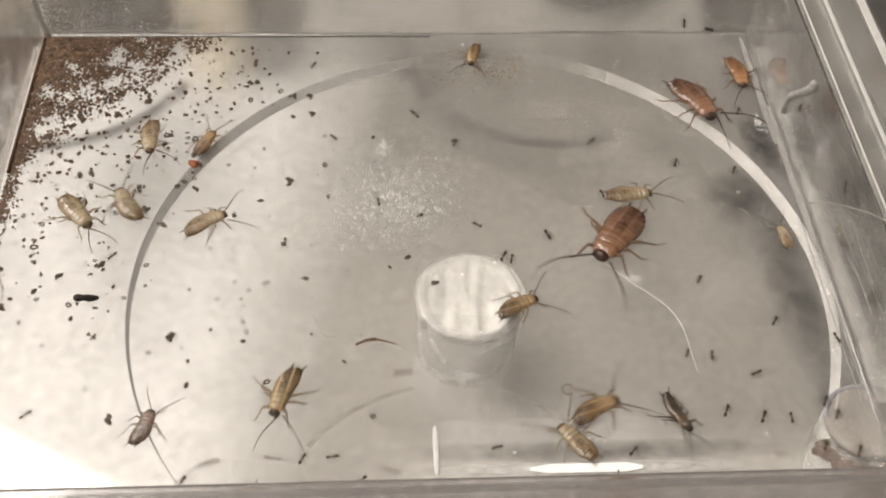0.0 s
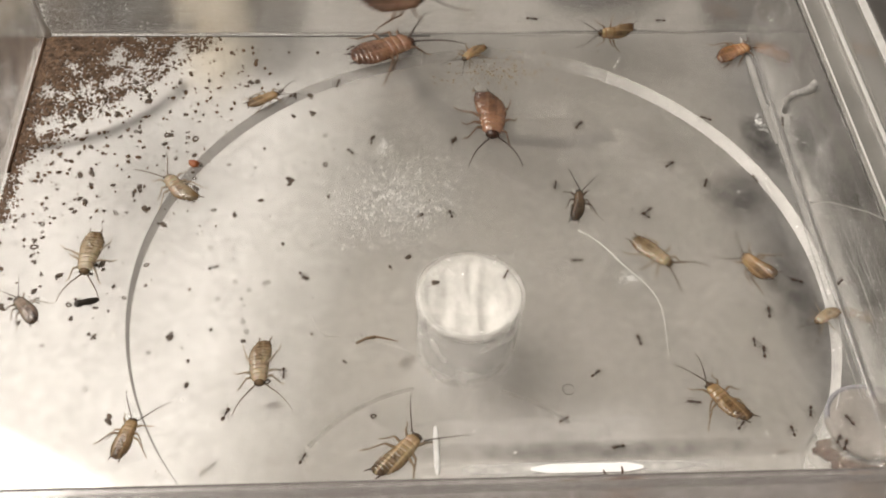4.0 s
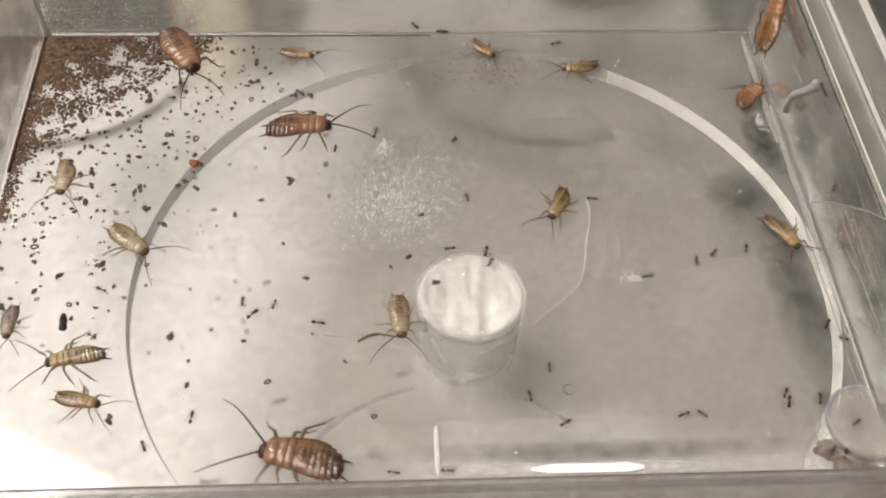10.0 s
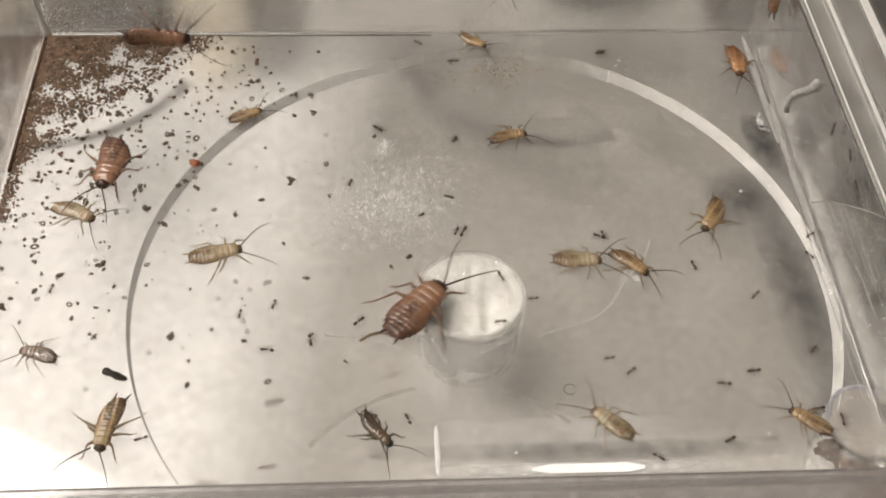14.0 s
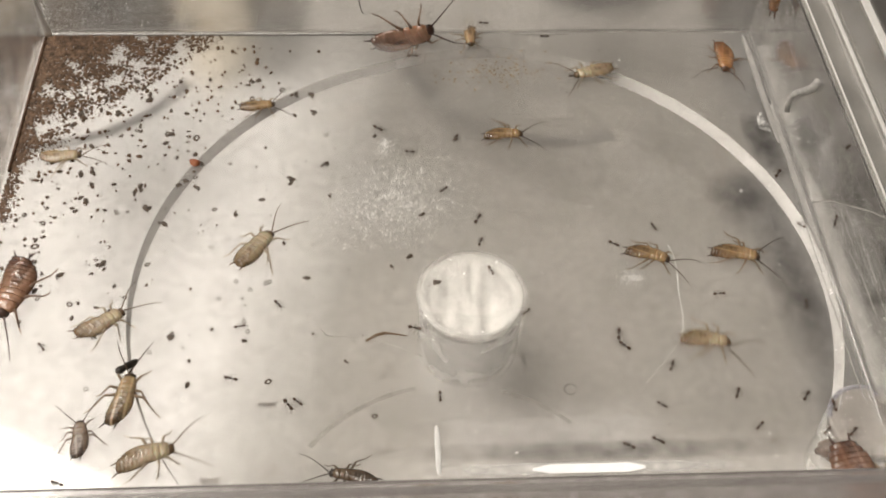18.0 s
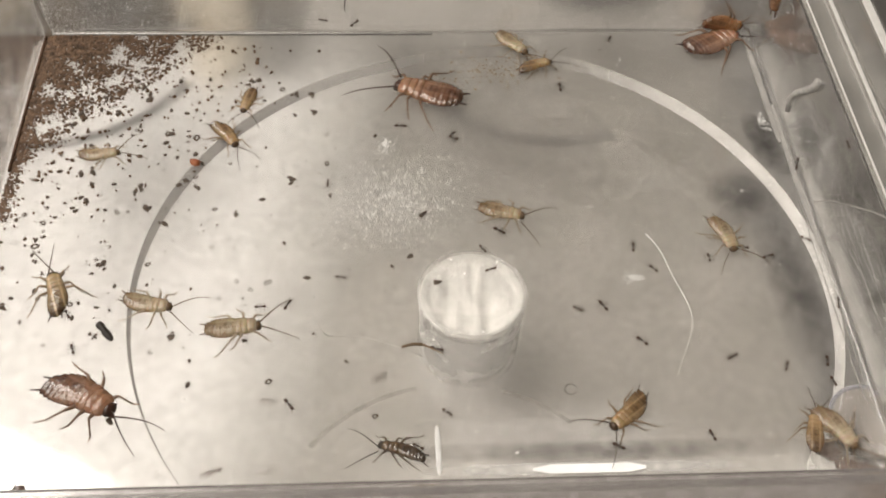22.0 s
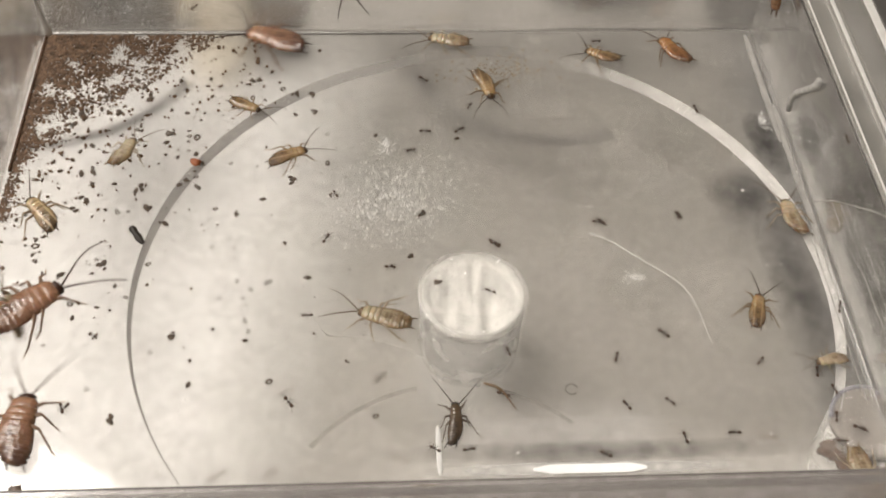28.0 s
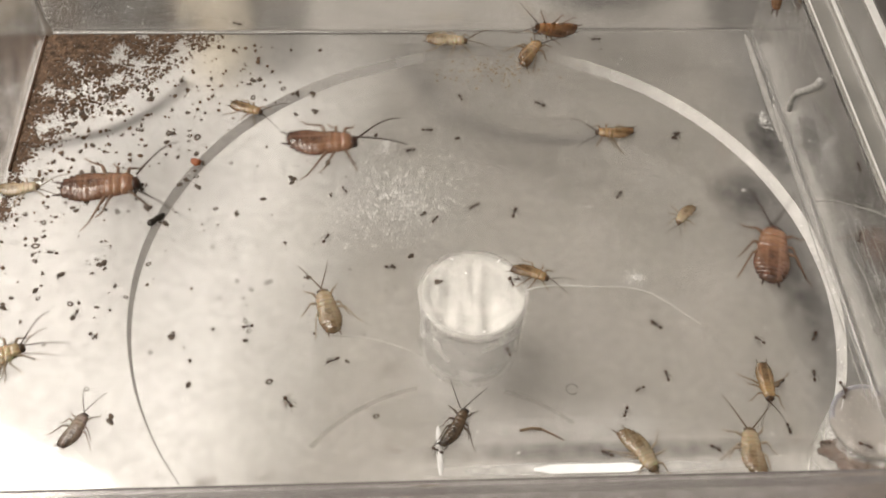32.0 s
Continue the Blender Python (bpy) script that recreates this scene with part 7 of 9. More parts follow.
    walk(ant(2.7), [
    (0,P(52.0,-28.5,117)), (1.05,P(38.6,-35.4,62)), (2.1,P(43.1,-23.7,82)), (3,P(30.0,-34.1,73)), (4.05,P(32.9,-20.6,6)), (5.1,P(27.4,-11.4,-7)), 
    (6,P(36.2,5.3,-14)), (6.35,P(34.7,5.2,41)), (6.7,P(33.1,5.1,97)), (7.05,P(31.6,5.1,152)), (8.1,P(27.4,-11.4,165)), (8.55,P(26.2,-15.1,-131)), 
    (9,P(25.1,-18.9,-67)), (10.4,P(43.5,-4.6,-83)), (11.8,P(60.3,-14.8,-101)), (12.4,P(64.7,-12.3,-125,3.2,23,43)), (13,P(69.2,-9.8,180,6.4,0,90)), 
    (13.7,P(59.6,-12.1,141,3.2,-16,44)), (14.4,P(50.1,-14.5,124)), (15.8,P(41.0,-29.1,144)), (16.4,P(35.0,-36.2,-164)), (17,P(28.9,-43.4,-111)), 
    (17.52,P(38.2,-37.5,-66)), (18.05,P(47.5,-31.6,-22)), (19.1,P(42.6,-9.0,-17)), (20,P(56.8,-1.1,-74)), (21.05,P(57.6,-4.8,-74)), 
    (22.1,P(59.5,-3.2,-74)), (23,P(60.9,-3.9,-74)), (23.35,P(59.0,-2.6,-25)), (23.7,P(57.2,-1.4,24)), (24.4,P(57.9,2.9,70)), (25,P(45.6,2.9,126)), 
    (26.05,P(42.3,-8.4,146)), (27.1,P(36.7,-10.3,138)), (28,P(27.8,-24.7,162)), (28.7,P(31.3,-26.6,-132)), (29.4,P(30.7,-27.4,-132)), 
    (30,P(31.6,-30.4,166)), (30.7,P(29.4,-32.8,156)), (31.4,P(29.7,-34.8,156)), (32,P(27.7,-35.5,156)), ])
    walk(ant(2.3), [
    (0,P(6.7,-41.6,-73)), (1.05,P(11.8,-40.0,-78)), (2.1,P(15.6,-39.6,-60)), (3,P(17.2,-36.8,-60)), (4.05,P(18.0,-36.8,-60)), (5.1,P(19.7,-36.1,-60)), 
    (6,P(19.8,-35.6,-60)), (7.05,P(18.5,-34.5,-4)), (8.1,P(20.1,-31.6,14)), (9,P(17.4,-30.1,24)), (10.4,P(16.5,-23.5,-8)), (11.8,P(20.2,-11.3,6)), 
    (12.4,P(17.7,-11.6,52)), (13,P(15.3,-12.0,98)), (17,P(15.2,-12.0,98)), (18.05,P(13.4,-15.1,133)), (19.1,P(10.0,-16.9,102)), 
    (19.4,P(9.8,-16.6,160)), (19.7,P(9.5,-16.3,-143)), (20,P(9.3,-16.0,-85)), (21.05,P(17.5,-16.2,-84)), (22.1,P(23.0,-14.4,-126)), 
    (23,P(26.7,-22.9,-157)), (24,P(26.7,-22.9,165)), (25,P(26.6,-22.9,128)), (26.05,P(18.1,-29.6,114)), (27.1,P(11.3,-29.7,54)), (28,P(9.5,-23.3,16)), 
    (30,P(9.5,-23.3,16)), (32,P(9.4,-23.4,16)), ])
    walk(ant(2.5), [
    (0,P(-19.6,-42.6,-82)), (1.05,P(-1.0,-39.9,-55)), (2.1,P(-5.0,-32.2,-72)), (3,P(19.3,-33.4,-82)), (4.05,P(24.3,-28.0,-54)), 
    (5.1,P(24.5,-29.7,-79)), (5.55,P(27.9,-28.2,-35)), (6,P(31.4,-26.7,9)), (6.53,P(27.3,-24.4,63)), (7.05,P(23.3,-22.0,117)), (8.1,P(15.2,-34.8,136)), 
    (9,P(12.3,-33.5,136)), (9.47,P(12.5,-32.9,78)), (9.93,P(12.7,-32.3,19)), (10.4,P(12.9,-31.6,-39)), (11.8,P(18.5,-25.9,-25)), 
    (12.4,P(17.9,-24.1,14)), (13,P(17.2,-22.3,52)), (14.4,P(5.8,-16.0,104)), (15.8,P(1.9,-26.2,122)), (17,P(-4.2,-22.2,146)), 
    (18.05,P(-2.3,-32.5,-179)), (19.1,P(-3.8,-38.9,-176)), (20,P(-1.5,-44.0,180)), (20.52,P(-2.6,-43.5,120)), (21.05,P(-3.8,-43.1,59)), 
    (22.1,P(-6.4,-41.1,59)), (23,P(-6.8,-42.4,59)), (23.7,P(-6.0,-41.4,59)), (24.4,P(-5.2,-42.3,59)), (25,P(-3.7,-41.6,59)), (28,P(-3.7,-41.6,59)), 
    (30,P(-3.3,-41.9,59)), (32,P(-3.4,-41.9,59)), ])
    walk(ant(2.5), [
    (0,P(-24.3,-42.9,-27)), (3,P(-24.3,-42.9,-27)), (6,P(-24.4,-42.9,-27)), (9,P(-24.4,-42.9,-101)), (10.4,P(-6.6,-46.3,-98)), 
    (11.8,P(-12.5,-44.6,-26)), (13,P(-3.9,-40.7,-17)), (14.4,P(-9.4,-34.2,42)), (15.8,P(-13.5,-30.2,76)), (17,P(-24.0,-30.6,100)), 
    (17.52,P(-24.9,-31.5,168)), (18.05,P(-25.7,-32.4,-125)), (19.1,P(-18.8,-34.2,-87)), (20,P(-15.3,-31.9,-67)), (21.05,P(-12.3,-31.4,-105)), 
    (22.1,P(-1.2,-35.6,-135)), (23,P(-1.9,-42.0,-178)), (23.7,P(-0.9,-43.3,-178)), (24.4,P(0.0,-42.8,-178)), (25,P(0.7,-43.3,-178)), 
    (26.5,P(1.2,-42.5,-131)), (28,P(1.6,-41.8,-83)), (28.7,P(5.9,-42.6,-82)), (29.4,P(8.1,-40.8,-61)), (30,P(13.7,-38.3,-126)), 
    (30.7,P(24.4,-52.6,-83)), (31.4,P(32.1,-36.0,-59)), (32,P(41.1,-42.6,-126)), ])
    walk(ant(2.4), [
    (0,P(3.7,27.1,-27)), (3,P(3.4,27.6,-27)), (6,P(3.4,27.9,-27)), (9,P(3.3,27.8,-27)), (13,P(3.2,27.8,-27)), (17,P(3.4,28.2,-27)), 
    (20,P(3.3,28.1,-27)), (21.5,P(3.1,28.1,44)), (23,P(3.0,28.1,114)), (23.7,P(-0.8,26.3,129)), (24.4,P(-3.1,23.2,106)), (25,P(-5.9,24.8,106)), 
    (28,P(-5.7,24.8,106)), (30,P(-5.8,24.8,106)), (32,P(-5.8,24.7,106)), ])
    walk(ant(2.9), [
    (0,P(-4.0,35.4,35)), (0.53,P(-7.3,40.2,84)), (1.05,P(-10.6,45.1,133)), (2.1,P(-19.8,20.5,150)), (2.4,P(-20.6,21.9,100)), (2.7,P(-21.4,23.4,50)), 
    (3,P(-22.1,24.8,-0)), (4.05,P(-19.7,45.3,-15)), (5.1,P(-16.0,48.2,-51)), (5.55,P(-8.8,54.1,-30,3.1,42,20)), (6,P(-1.6,60.0,0,6.3,90,20)), 
    (6.53,P(-7.2,60.0,0,7.7,90,-44)), (7.05,P(-12.7,60.0,180,9.2,-90,-73)), (7.57,P(-17.2,53.1,128,4.6,-22,-41)), (8.1,P(-21.7,46.2,128)), 
    (9,P(-36.4,41.4,147)), (9.7,P(-30.4,41.7,-162)), (10.4,P(-24.4,42.1,-112)), (11.8,P(-11.3,31.4,-131)), (13,P(-12.0,31.2,-131)), 
    (17,P(-12.0,31.1,-131)), (20,P(-11.5,32.3,-131)), (21.05,P(-9.4,33.5,-100)), (22.1,P(-7.3,31.6,-93)), (23,P(-5.1,33.3,-93)), 
    (23.7,P(-4.5,31.3,-93)), (24.4,P(-3.3,29.9,-93)), (25,P(-2.9,30.0,-93)), (28,P(-2.8,30.0,-93)), (30,P(-2.8,29.9,-93)), (32,P(-2.5,30.2,-93)), ])
    walk(ant(2.7), [
    (0,P(31.0,27.2,-42)), (1.05,P(40.6,38.0,-111)), (2.1,P(47.5,20.8,-135)), (3,P(54.0,24.7,-144)), (4.05,P(51.7,15.0,157)), (5.1,P(48.4,11.4,159)), 
    (6,P(47.6,4.1,167)), (7.05,P(45.7,-0.7,172)), (8.1,P(46.9,-0.8,172)), (9,P(46.2,-3.9,172)), (13,P(46.1,-3.9,172)), (14.4,P(45.1,-5.8,-161)), 
    (15.8,P(47.7,-8.5,-159)), (17,P(46.7,-9.7,-159)), (17.52,P(47.7,-10.7,-121)), (18.05,P(48.8,-11.7,-83)), (19.1,P(59.2,-8.1,-53)), 
    (19.55,P(59.9,-5.5,-127)), (20,P(60.7,-2.9,159)), (21.05,P(55.0,-18.9,149)), (22.1,P(47.0,-25.2,120)), (23,P(39.4,-28.0,155)), 
    (23.7,P(41.0,-38.2,-147)), (24.4,P(49.7,-44.1,-93)), (25,P(55.6,-39.1,-93)), (25.35,P(53.0,-39.6,-152)), (25.7,P(50.3,-40.2,149)), 
    (26.05,P(47.7,-40.7,89)), (27.1,P(50.1,-39.0,89)), (28,P(45.0,-39.9,89)), (28.35,P(47.6,-38.1,27)), (28.7,P(50.3,-36.2,-36)), 
    (29.4,P(56.7,-23.9,-26)), (30,P(58.3,-19.7,-26)), (30.23,P(57.6,-21.7,-79)), (30.47,P(56.9,-23.7,-131)), (30.7,P(56.2,-25.7,176)), 
    (31.4,P(57.8,-27.7,162)), (32,P(54.6,-30.7,133)), ])
    walk(ant(2.5), [
    (0,P(46.1,-8.3,-27)), (1.05,P(44.6,-8.1,36)), (2.1,P(42.4,-3.2,31)), (3,P(42.0,-3.7,21)), (4.05,P(38.3,7.4,49)), (5.1,P(29.3,7.2,65)), 
    (6,P(27.0,12.7,16)), (9,P(27.7,12.7,16)), (9.47,P(28.3,12.2,-36)), (9.93,P(28.8,11.7,-88)), (10.4,P(29.3,11.3,-141)), (11.8,P(30.6,9.1,-179)), 
    (13,P(29.5,2.9,178)), (15,P(30.0,2.5,-132)), (17,P(30.4,2.2,-81)), (17.52,P(35.0,3.3,-121)), (18.05,P(39.5,4.4,-161)), (19.1,P(35.6,-12.7,-162)), 
    (19.55,P(40.6,-13.6,-102)), (20,P(45.6,-14.5,-42)), (20.52,P(43.6,-10.3,1)), (21.05,P(41.6,-6.1,44)), (22.1,P(37.2,-5.7,39)), (23,P(35.9,0.9,0)), 
    (23.7,P(37.1,1.1,0)), (24.4,P(39.3,1.8,0)), (24.6,P(39.4,1.6,54)), (24.8,P(39.5,1.4,109)), (25,P(39.6,1.2,163)), (26.05,P(36.1,-8.5,-177)), 
    (27.1,P(41.3,-30.0,178)), (28,P(35.4,-33.7,-137)), (28.7,P(47.1,-36.2,-125)), (29.4,P(47.3,-42.2,-122)), (29.7,P(50.8,-41.5,-83)), 
    (30,P(54.4,-40.7,-44)), (30.7,P(52.1,-37.3,-8)), (31.4,P(56.4,-25.4,-4)), (32,P(53.2,-22.0,44)), ])
    walk(ant(3.1), [
    (0,P(10.9,-2.3,-27)), (1.05,P(12.5,-4.9,-95)), (2.1,P(17.4,-2.9,-67)), (3,P(16.4,-3.3,-20)), (4.05,P(30.0,32.2,-39)), (5.1,P(40.5,26.9,-65)), 
    (5.4,P(43.7,31.8,-122)), (5.7,P(46.9,36.7,-179)), (6,P(50.1,41.6,124)), (7.05,P(26.0,17.2,127)), (8.1,P(9.8,10.8,140)), (9,P(8.5,-3.4,167)), 
    (10.4,P(7.2,-0.5,167)), (11.8,P(6.1,-2.2,167)), (12.4,P(5.1,-0.9,94)), (13,P(4.0,0.3,21)), (14.4,P(3.6,4.4,-27)), (15.8,P(6.3,4.8,-27)), 
    (17,P(6.4,6.7,-27)), (20,P(6.7,6.7,-27)), (20.52,P(6.9,6.1,-79)), (21.05,P(7.2,5.5,-131)), (22.1,P(10.5,3.5,-126)), (23,P(12.3,1.7,-126)), 
    (23.7,P(11.5,1.0,-126)), (24.4,P(10.7,-0.2,-126)), (25,P(8.5,0.7,-126)), (28,P(8.9,0.8,-126)), (30,P(8.9,0.8,-126)), (30.35,P(10.0,1.2,-88)), 
    (30.7,P(11.0,1.6,-49)), (31.4,P(13.3,4.6,-18)), (32,P(13.1,7.9,-18)), ])
    walk(ant(3.0), [
    (0,P(19.6,2.9,-161)), (1.05,P(21.2,-1.7,-161)), (2.1,P(22.6,-6.1,170)), (2.55,P(21.2,-7.8,-119)), (3,P(19.9,-9.5,-49)), (4.05,P(40.9,9.9,-49)), 
    (4.57,P(55.1,21.9,-51,1.4,30,-35)), (5.1,P(69.2,33.8,-90,2.8,90,-60)), (6,P(69.2,41.7,-90,18.5,90,-2)), (7.05,P(69.2,34.6,-90,22.7,90,72)), 
    (8.1,P(69.2,28.2,-90,23.0,90,89)), (9,P(69.2,21.2,180,23.0,0,90)), (10.4,P(69.2,15.8,180,23.0,0,90)), (11.8,P(69.2,6.4,180,23.0,0,90)), 
    (13,P(69.2,7.0,180,23.0,0,90)), (13.7,P(69.2,8.2,90,21.7,-90,39)), (14.4,P(69.2,9.4,90,20.4,-90,-12)), (15.8,P(69.2,9.0,90,13.9,-90,27)), 
    (16.4,P(65.2,3.9,59,6.9,-49,-2)), (17,P(61.2,-1.1,17)), (18.05,P(66.6,17.8,-38)), (18.58,P(67.9,13.5,-65,11.5,46,-8)), 
    (19.1,P(69.2,9.1,-90,23.0,90,6)), (19.55,P(69.2,12.3,-90,23.0,90,-47)), (20,P(69.2,15.4,90,23.0,-90,-80)), (20.52,P(69.2,22.6,90,21.1,-90,-41)), 
    (21.05,P(69.2,29.9,90,19.2,-90,-3)), (22.1,P(69.2,16.3,90,3.2,-90,26)), (22.55,P(65.7,18.5,83,1.6,-45,8)), (23,P(62.2,20.6,65)), 
    (23.7,P(59.3,21.0,53)), (24.4,P(56.7,24.7,73)), (25,P(52.4,23.0,53)), (26.05,P(52.3,28.1,-6)), (27.1,P(53.4,32.0,-6)), (27.4,P(53.3,33.3,-61)), 
    (27.7,P(53.2,34.6,-116)), (28,P(53.1,35.9,-171)), (28.7,P(54.3,26.6,-138)), (29.05,P(61.8,22.5,-125,6.9,37,28)), 
    (29.4,P(69.2,18.4,-90,13.8,90,39)), (29.7,P(69.2,17.7,90,12.8,-90,68)), (30,P(69.2,17.1,90,11.8,-90,-5)), (30.35,P(60.8,18.3,80,5.9,-45,-6)), 
    (30.7,P(52.3,19.5,72)), (31.4,P(32.8,28.9,102)), (32,P(5.8,9.8,125)), ])
    walk(ant(2.5), [
    (0,P(31.3,13.1,-166)), (1.05,P(32.6,7.8,-126)), (2.1,P(36.6,9.2,-104)), (2.55,P(37.5,7.8,-165)), (3,P(38.4,6.4,133)), (4.05,P(23.0,-3.5,93)), 
    (5.1,P(6.4,4.4,83)), (6,P(0.5,-0.9,135)), (9,P(0.9,-0.9,135)), (10.33,P(1.2,0.1,82)), (11.67,P(1.5,1.0,30)), (13,P(1.8,2.0,-22)), 
    (14.4,P(2.9,4.1,-22)), (15.8,P(5.4,2.3,-22)), (17,P(5.7,3.3,-22)), (18.05,P(6.6,1.1,-22)), (19.1,P(7.0,1.2,-22)), (19.55,P(7.8,0.7,-84)), 
    (20,P(8.6,0.2,-147)), (21.05,P(9.7,-2.9,-147)), (22.1,P(6.7,-0.4,-147)), (23,P(8.1,-5.5,-158)), (23.35,P(8.8,-6.5,-118)), (23.7,P(9.5,-7.4,-78)), 
    (24.4,P(14.1,-4.2,-70)), (25,P(17.9,-4.4,-70)), (25.35,P(17.1,-4.4,-123)), (25.7,P(16.3,-4.3,-176)), (26.05,P(15.6,-4.3,130)), 
    (27.1,P(10.7,-10.5,126)), (28,P(7.4,-10.3,65)), (28.7,P(7.1,-8.8,65)), (29.4,P(5.4,-6.9,22)), (30,P(5.4,-4.6,22)), (30.35,P(6.2,-6.2,-38)), 
    (30.7,P(6.9,-7.8,-99)), (31.4,P(13.0,-5.8,-91)), (32,P(11.6,-7.8,-91)), ])
    walk(ant(2.5), [
    (0,P(58.4,19.0,-27)), (1.05,P(59.1,19.7,-27)), (2.1,P(60.8,20.1,-27)), (2.55,P(61.0,20.9,-95)), (3,P(61.2,21.7,-164)), (4.05,P(62.1,15.5,-165)), 
    (4.57,P(65.6,3.6,-163,8.0,11,44)), (5.1,P(69.2,-8.4,-90,16.0,90,81)), (6,P(69.2,-15.7,90,5.1,-90,52)), (7.05,P(69.2,-20.6,90,6.5,-90,65)), 
    (8.1,P(69.2,-23.5,90,1.4,-90,32)), (8.55,P(68.5,-24.1,145,0.7,-35,33)), (9,P(67.7,-24.6,180)), (9.47,P(68.2,-23.4,141,0.3,-39,-14)), 
    (9.93,P(68.7,-22.1,112,0.7,-68,-49)), (10.4,P(69.2,-20.8,0,1.0,0,-90)), (11.1,P(66.5,-14.8,2,0.5,-1,-45)), (11.8,P(63.8,-8.9,3)), 
    (13,P(68.2,0.5,-35)), (13.7,P(67.7,-1.8,-106)), (14.4,P(67.1,-4.1,-178)), (15.8,P(68.5,-6.8,167)), (17,P(65.7,-10.5,149)), 
    (18.05,P(63.7,-14.7,170)), (19.1,P(63.0,-26.3,-179)), (20,P(64.1,-29.2,-167)), (23,P(64.0,-30.9,-167)), (25,P(63.8,-31.5,-167)), 
    (28,P(63.6,-32.0,-167)), (30,P(63.2,-33.1,-167)), (32,P(65.0,-31.5,-167)), ])
    walk(ant(2.9), [
    (0,P(67.8,-21.6,-168)), (0.53,P(68.5,-24.7,-171,0.0,4,45)), (1.05,P(69.2,-27.8,180,0.0,0,90)), (1.58,P(67.4,-28.3,159,0.0,-9,45)), 
    (2.1,P(65.5,-28.9,150)), (3,P(63.9,-37.0,100)), (4.05,P(37.6,-33.9,83)), (5.1,P(-1.5,-29.3,70)), (6,P(-15.5,-14.4,47)), (6.53,P(-15.8,-15.1,92)), 
    (7.05,P(-16.1,-15.9,137)), (8.1,P(-22.3,-21.5,91)), (8.55,P(-24.5,-18.7,40)), (9,P(-26.8,-16.0,-11)), (9.7,P(-24.1,-16.4,-72)), 
    (10.4,P(-21.4,-16.9,-133)), (11.8,P(-20.7,-21.5,-157)), (12.4,P(-19.5,-23.0,-100)), (13,P(-18.2,-24.4,-42)), (14.4,P(-14.2,-14.4,-56)), 
    (15.8,P(-7.5,-17.2,-106)), (17,P(-5.6,-16.8,-106)), (18.05,P(-6.2,-18.1,-106)), (19.1,P(-6.4,-19.3,-106)), (20,P(-7.6,-20.6,-106)), 
    (21.05,P(-6.6,-22.4,-111)), (22.1,P(-2.5,-22.5,-109)), (23,P(-2.4,-23.9,-109)), (23.7,P(0.4,-24.9,-140)), (24.4,P(0.2,-27.0,-140)), 
    (25,P(2.2,-26.0,-140)), (26.05,P(3.0,-29.7,-145)), (27.1,P(5.5,-30.8,-113)), (28,P(7.9,-31.7,-113)), (28.7,P(8.0,-32.5,-135)), 
    (29.4,P(12.0,-35.9,-139)), (29.6,P(12.0,-36.3,167)), (29.8,P(12.0,-36.7,114)), (30,P(12.0,-37.2,61)), (30.7,P(1.4,-29.9,47)), 
    (31.4,P(-7.5,-18.8,76)), (32,P(-20.2,-24.4,114)), ])
    walk(ant(3.1), [
    (0,P(-42.8,-46.6,-27)), (1.05,P(-40.7,-44.2,-58)), (2.1,P(-38.9,-44.2,-81)), (3,P(-35.8,-43.4,-11)), (4.05,P(-37.0,-34.1,-24)), 
    (5.1,P(-30.4,-31.1,2)), (6,P(-37.7,-18.4,25)), (7.05,P(-36.1,-18.8,25)), (8.1,P(-36.1,-18.4,25)), (9,P(-35.0,-19.7,-26)), 
    (10.4,P(-33.6,-13.2,-48)), (11.8,P(-31.4,-16.5,-87)), (13,P(-28.6,-12.9,-131)), (14.4,P(-23.1,-23.8,175)), (15.8,P(-30.0,-28.8,156)), 
    (17,P(-27.2,-32.8,-145)), (20,P(-27.2,-32.8,-145)), (23,P(-27.1,-32.8,-145)), (25,P(-27.1,-32.8,-145)), (28,P(-27.3,-32.3,-145)), 
    (30,P(-27.4,-32.3,-145)), (32,P(-27.4,-32.3,-145)), ])
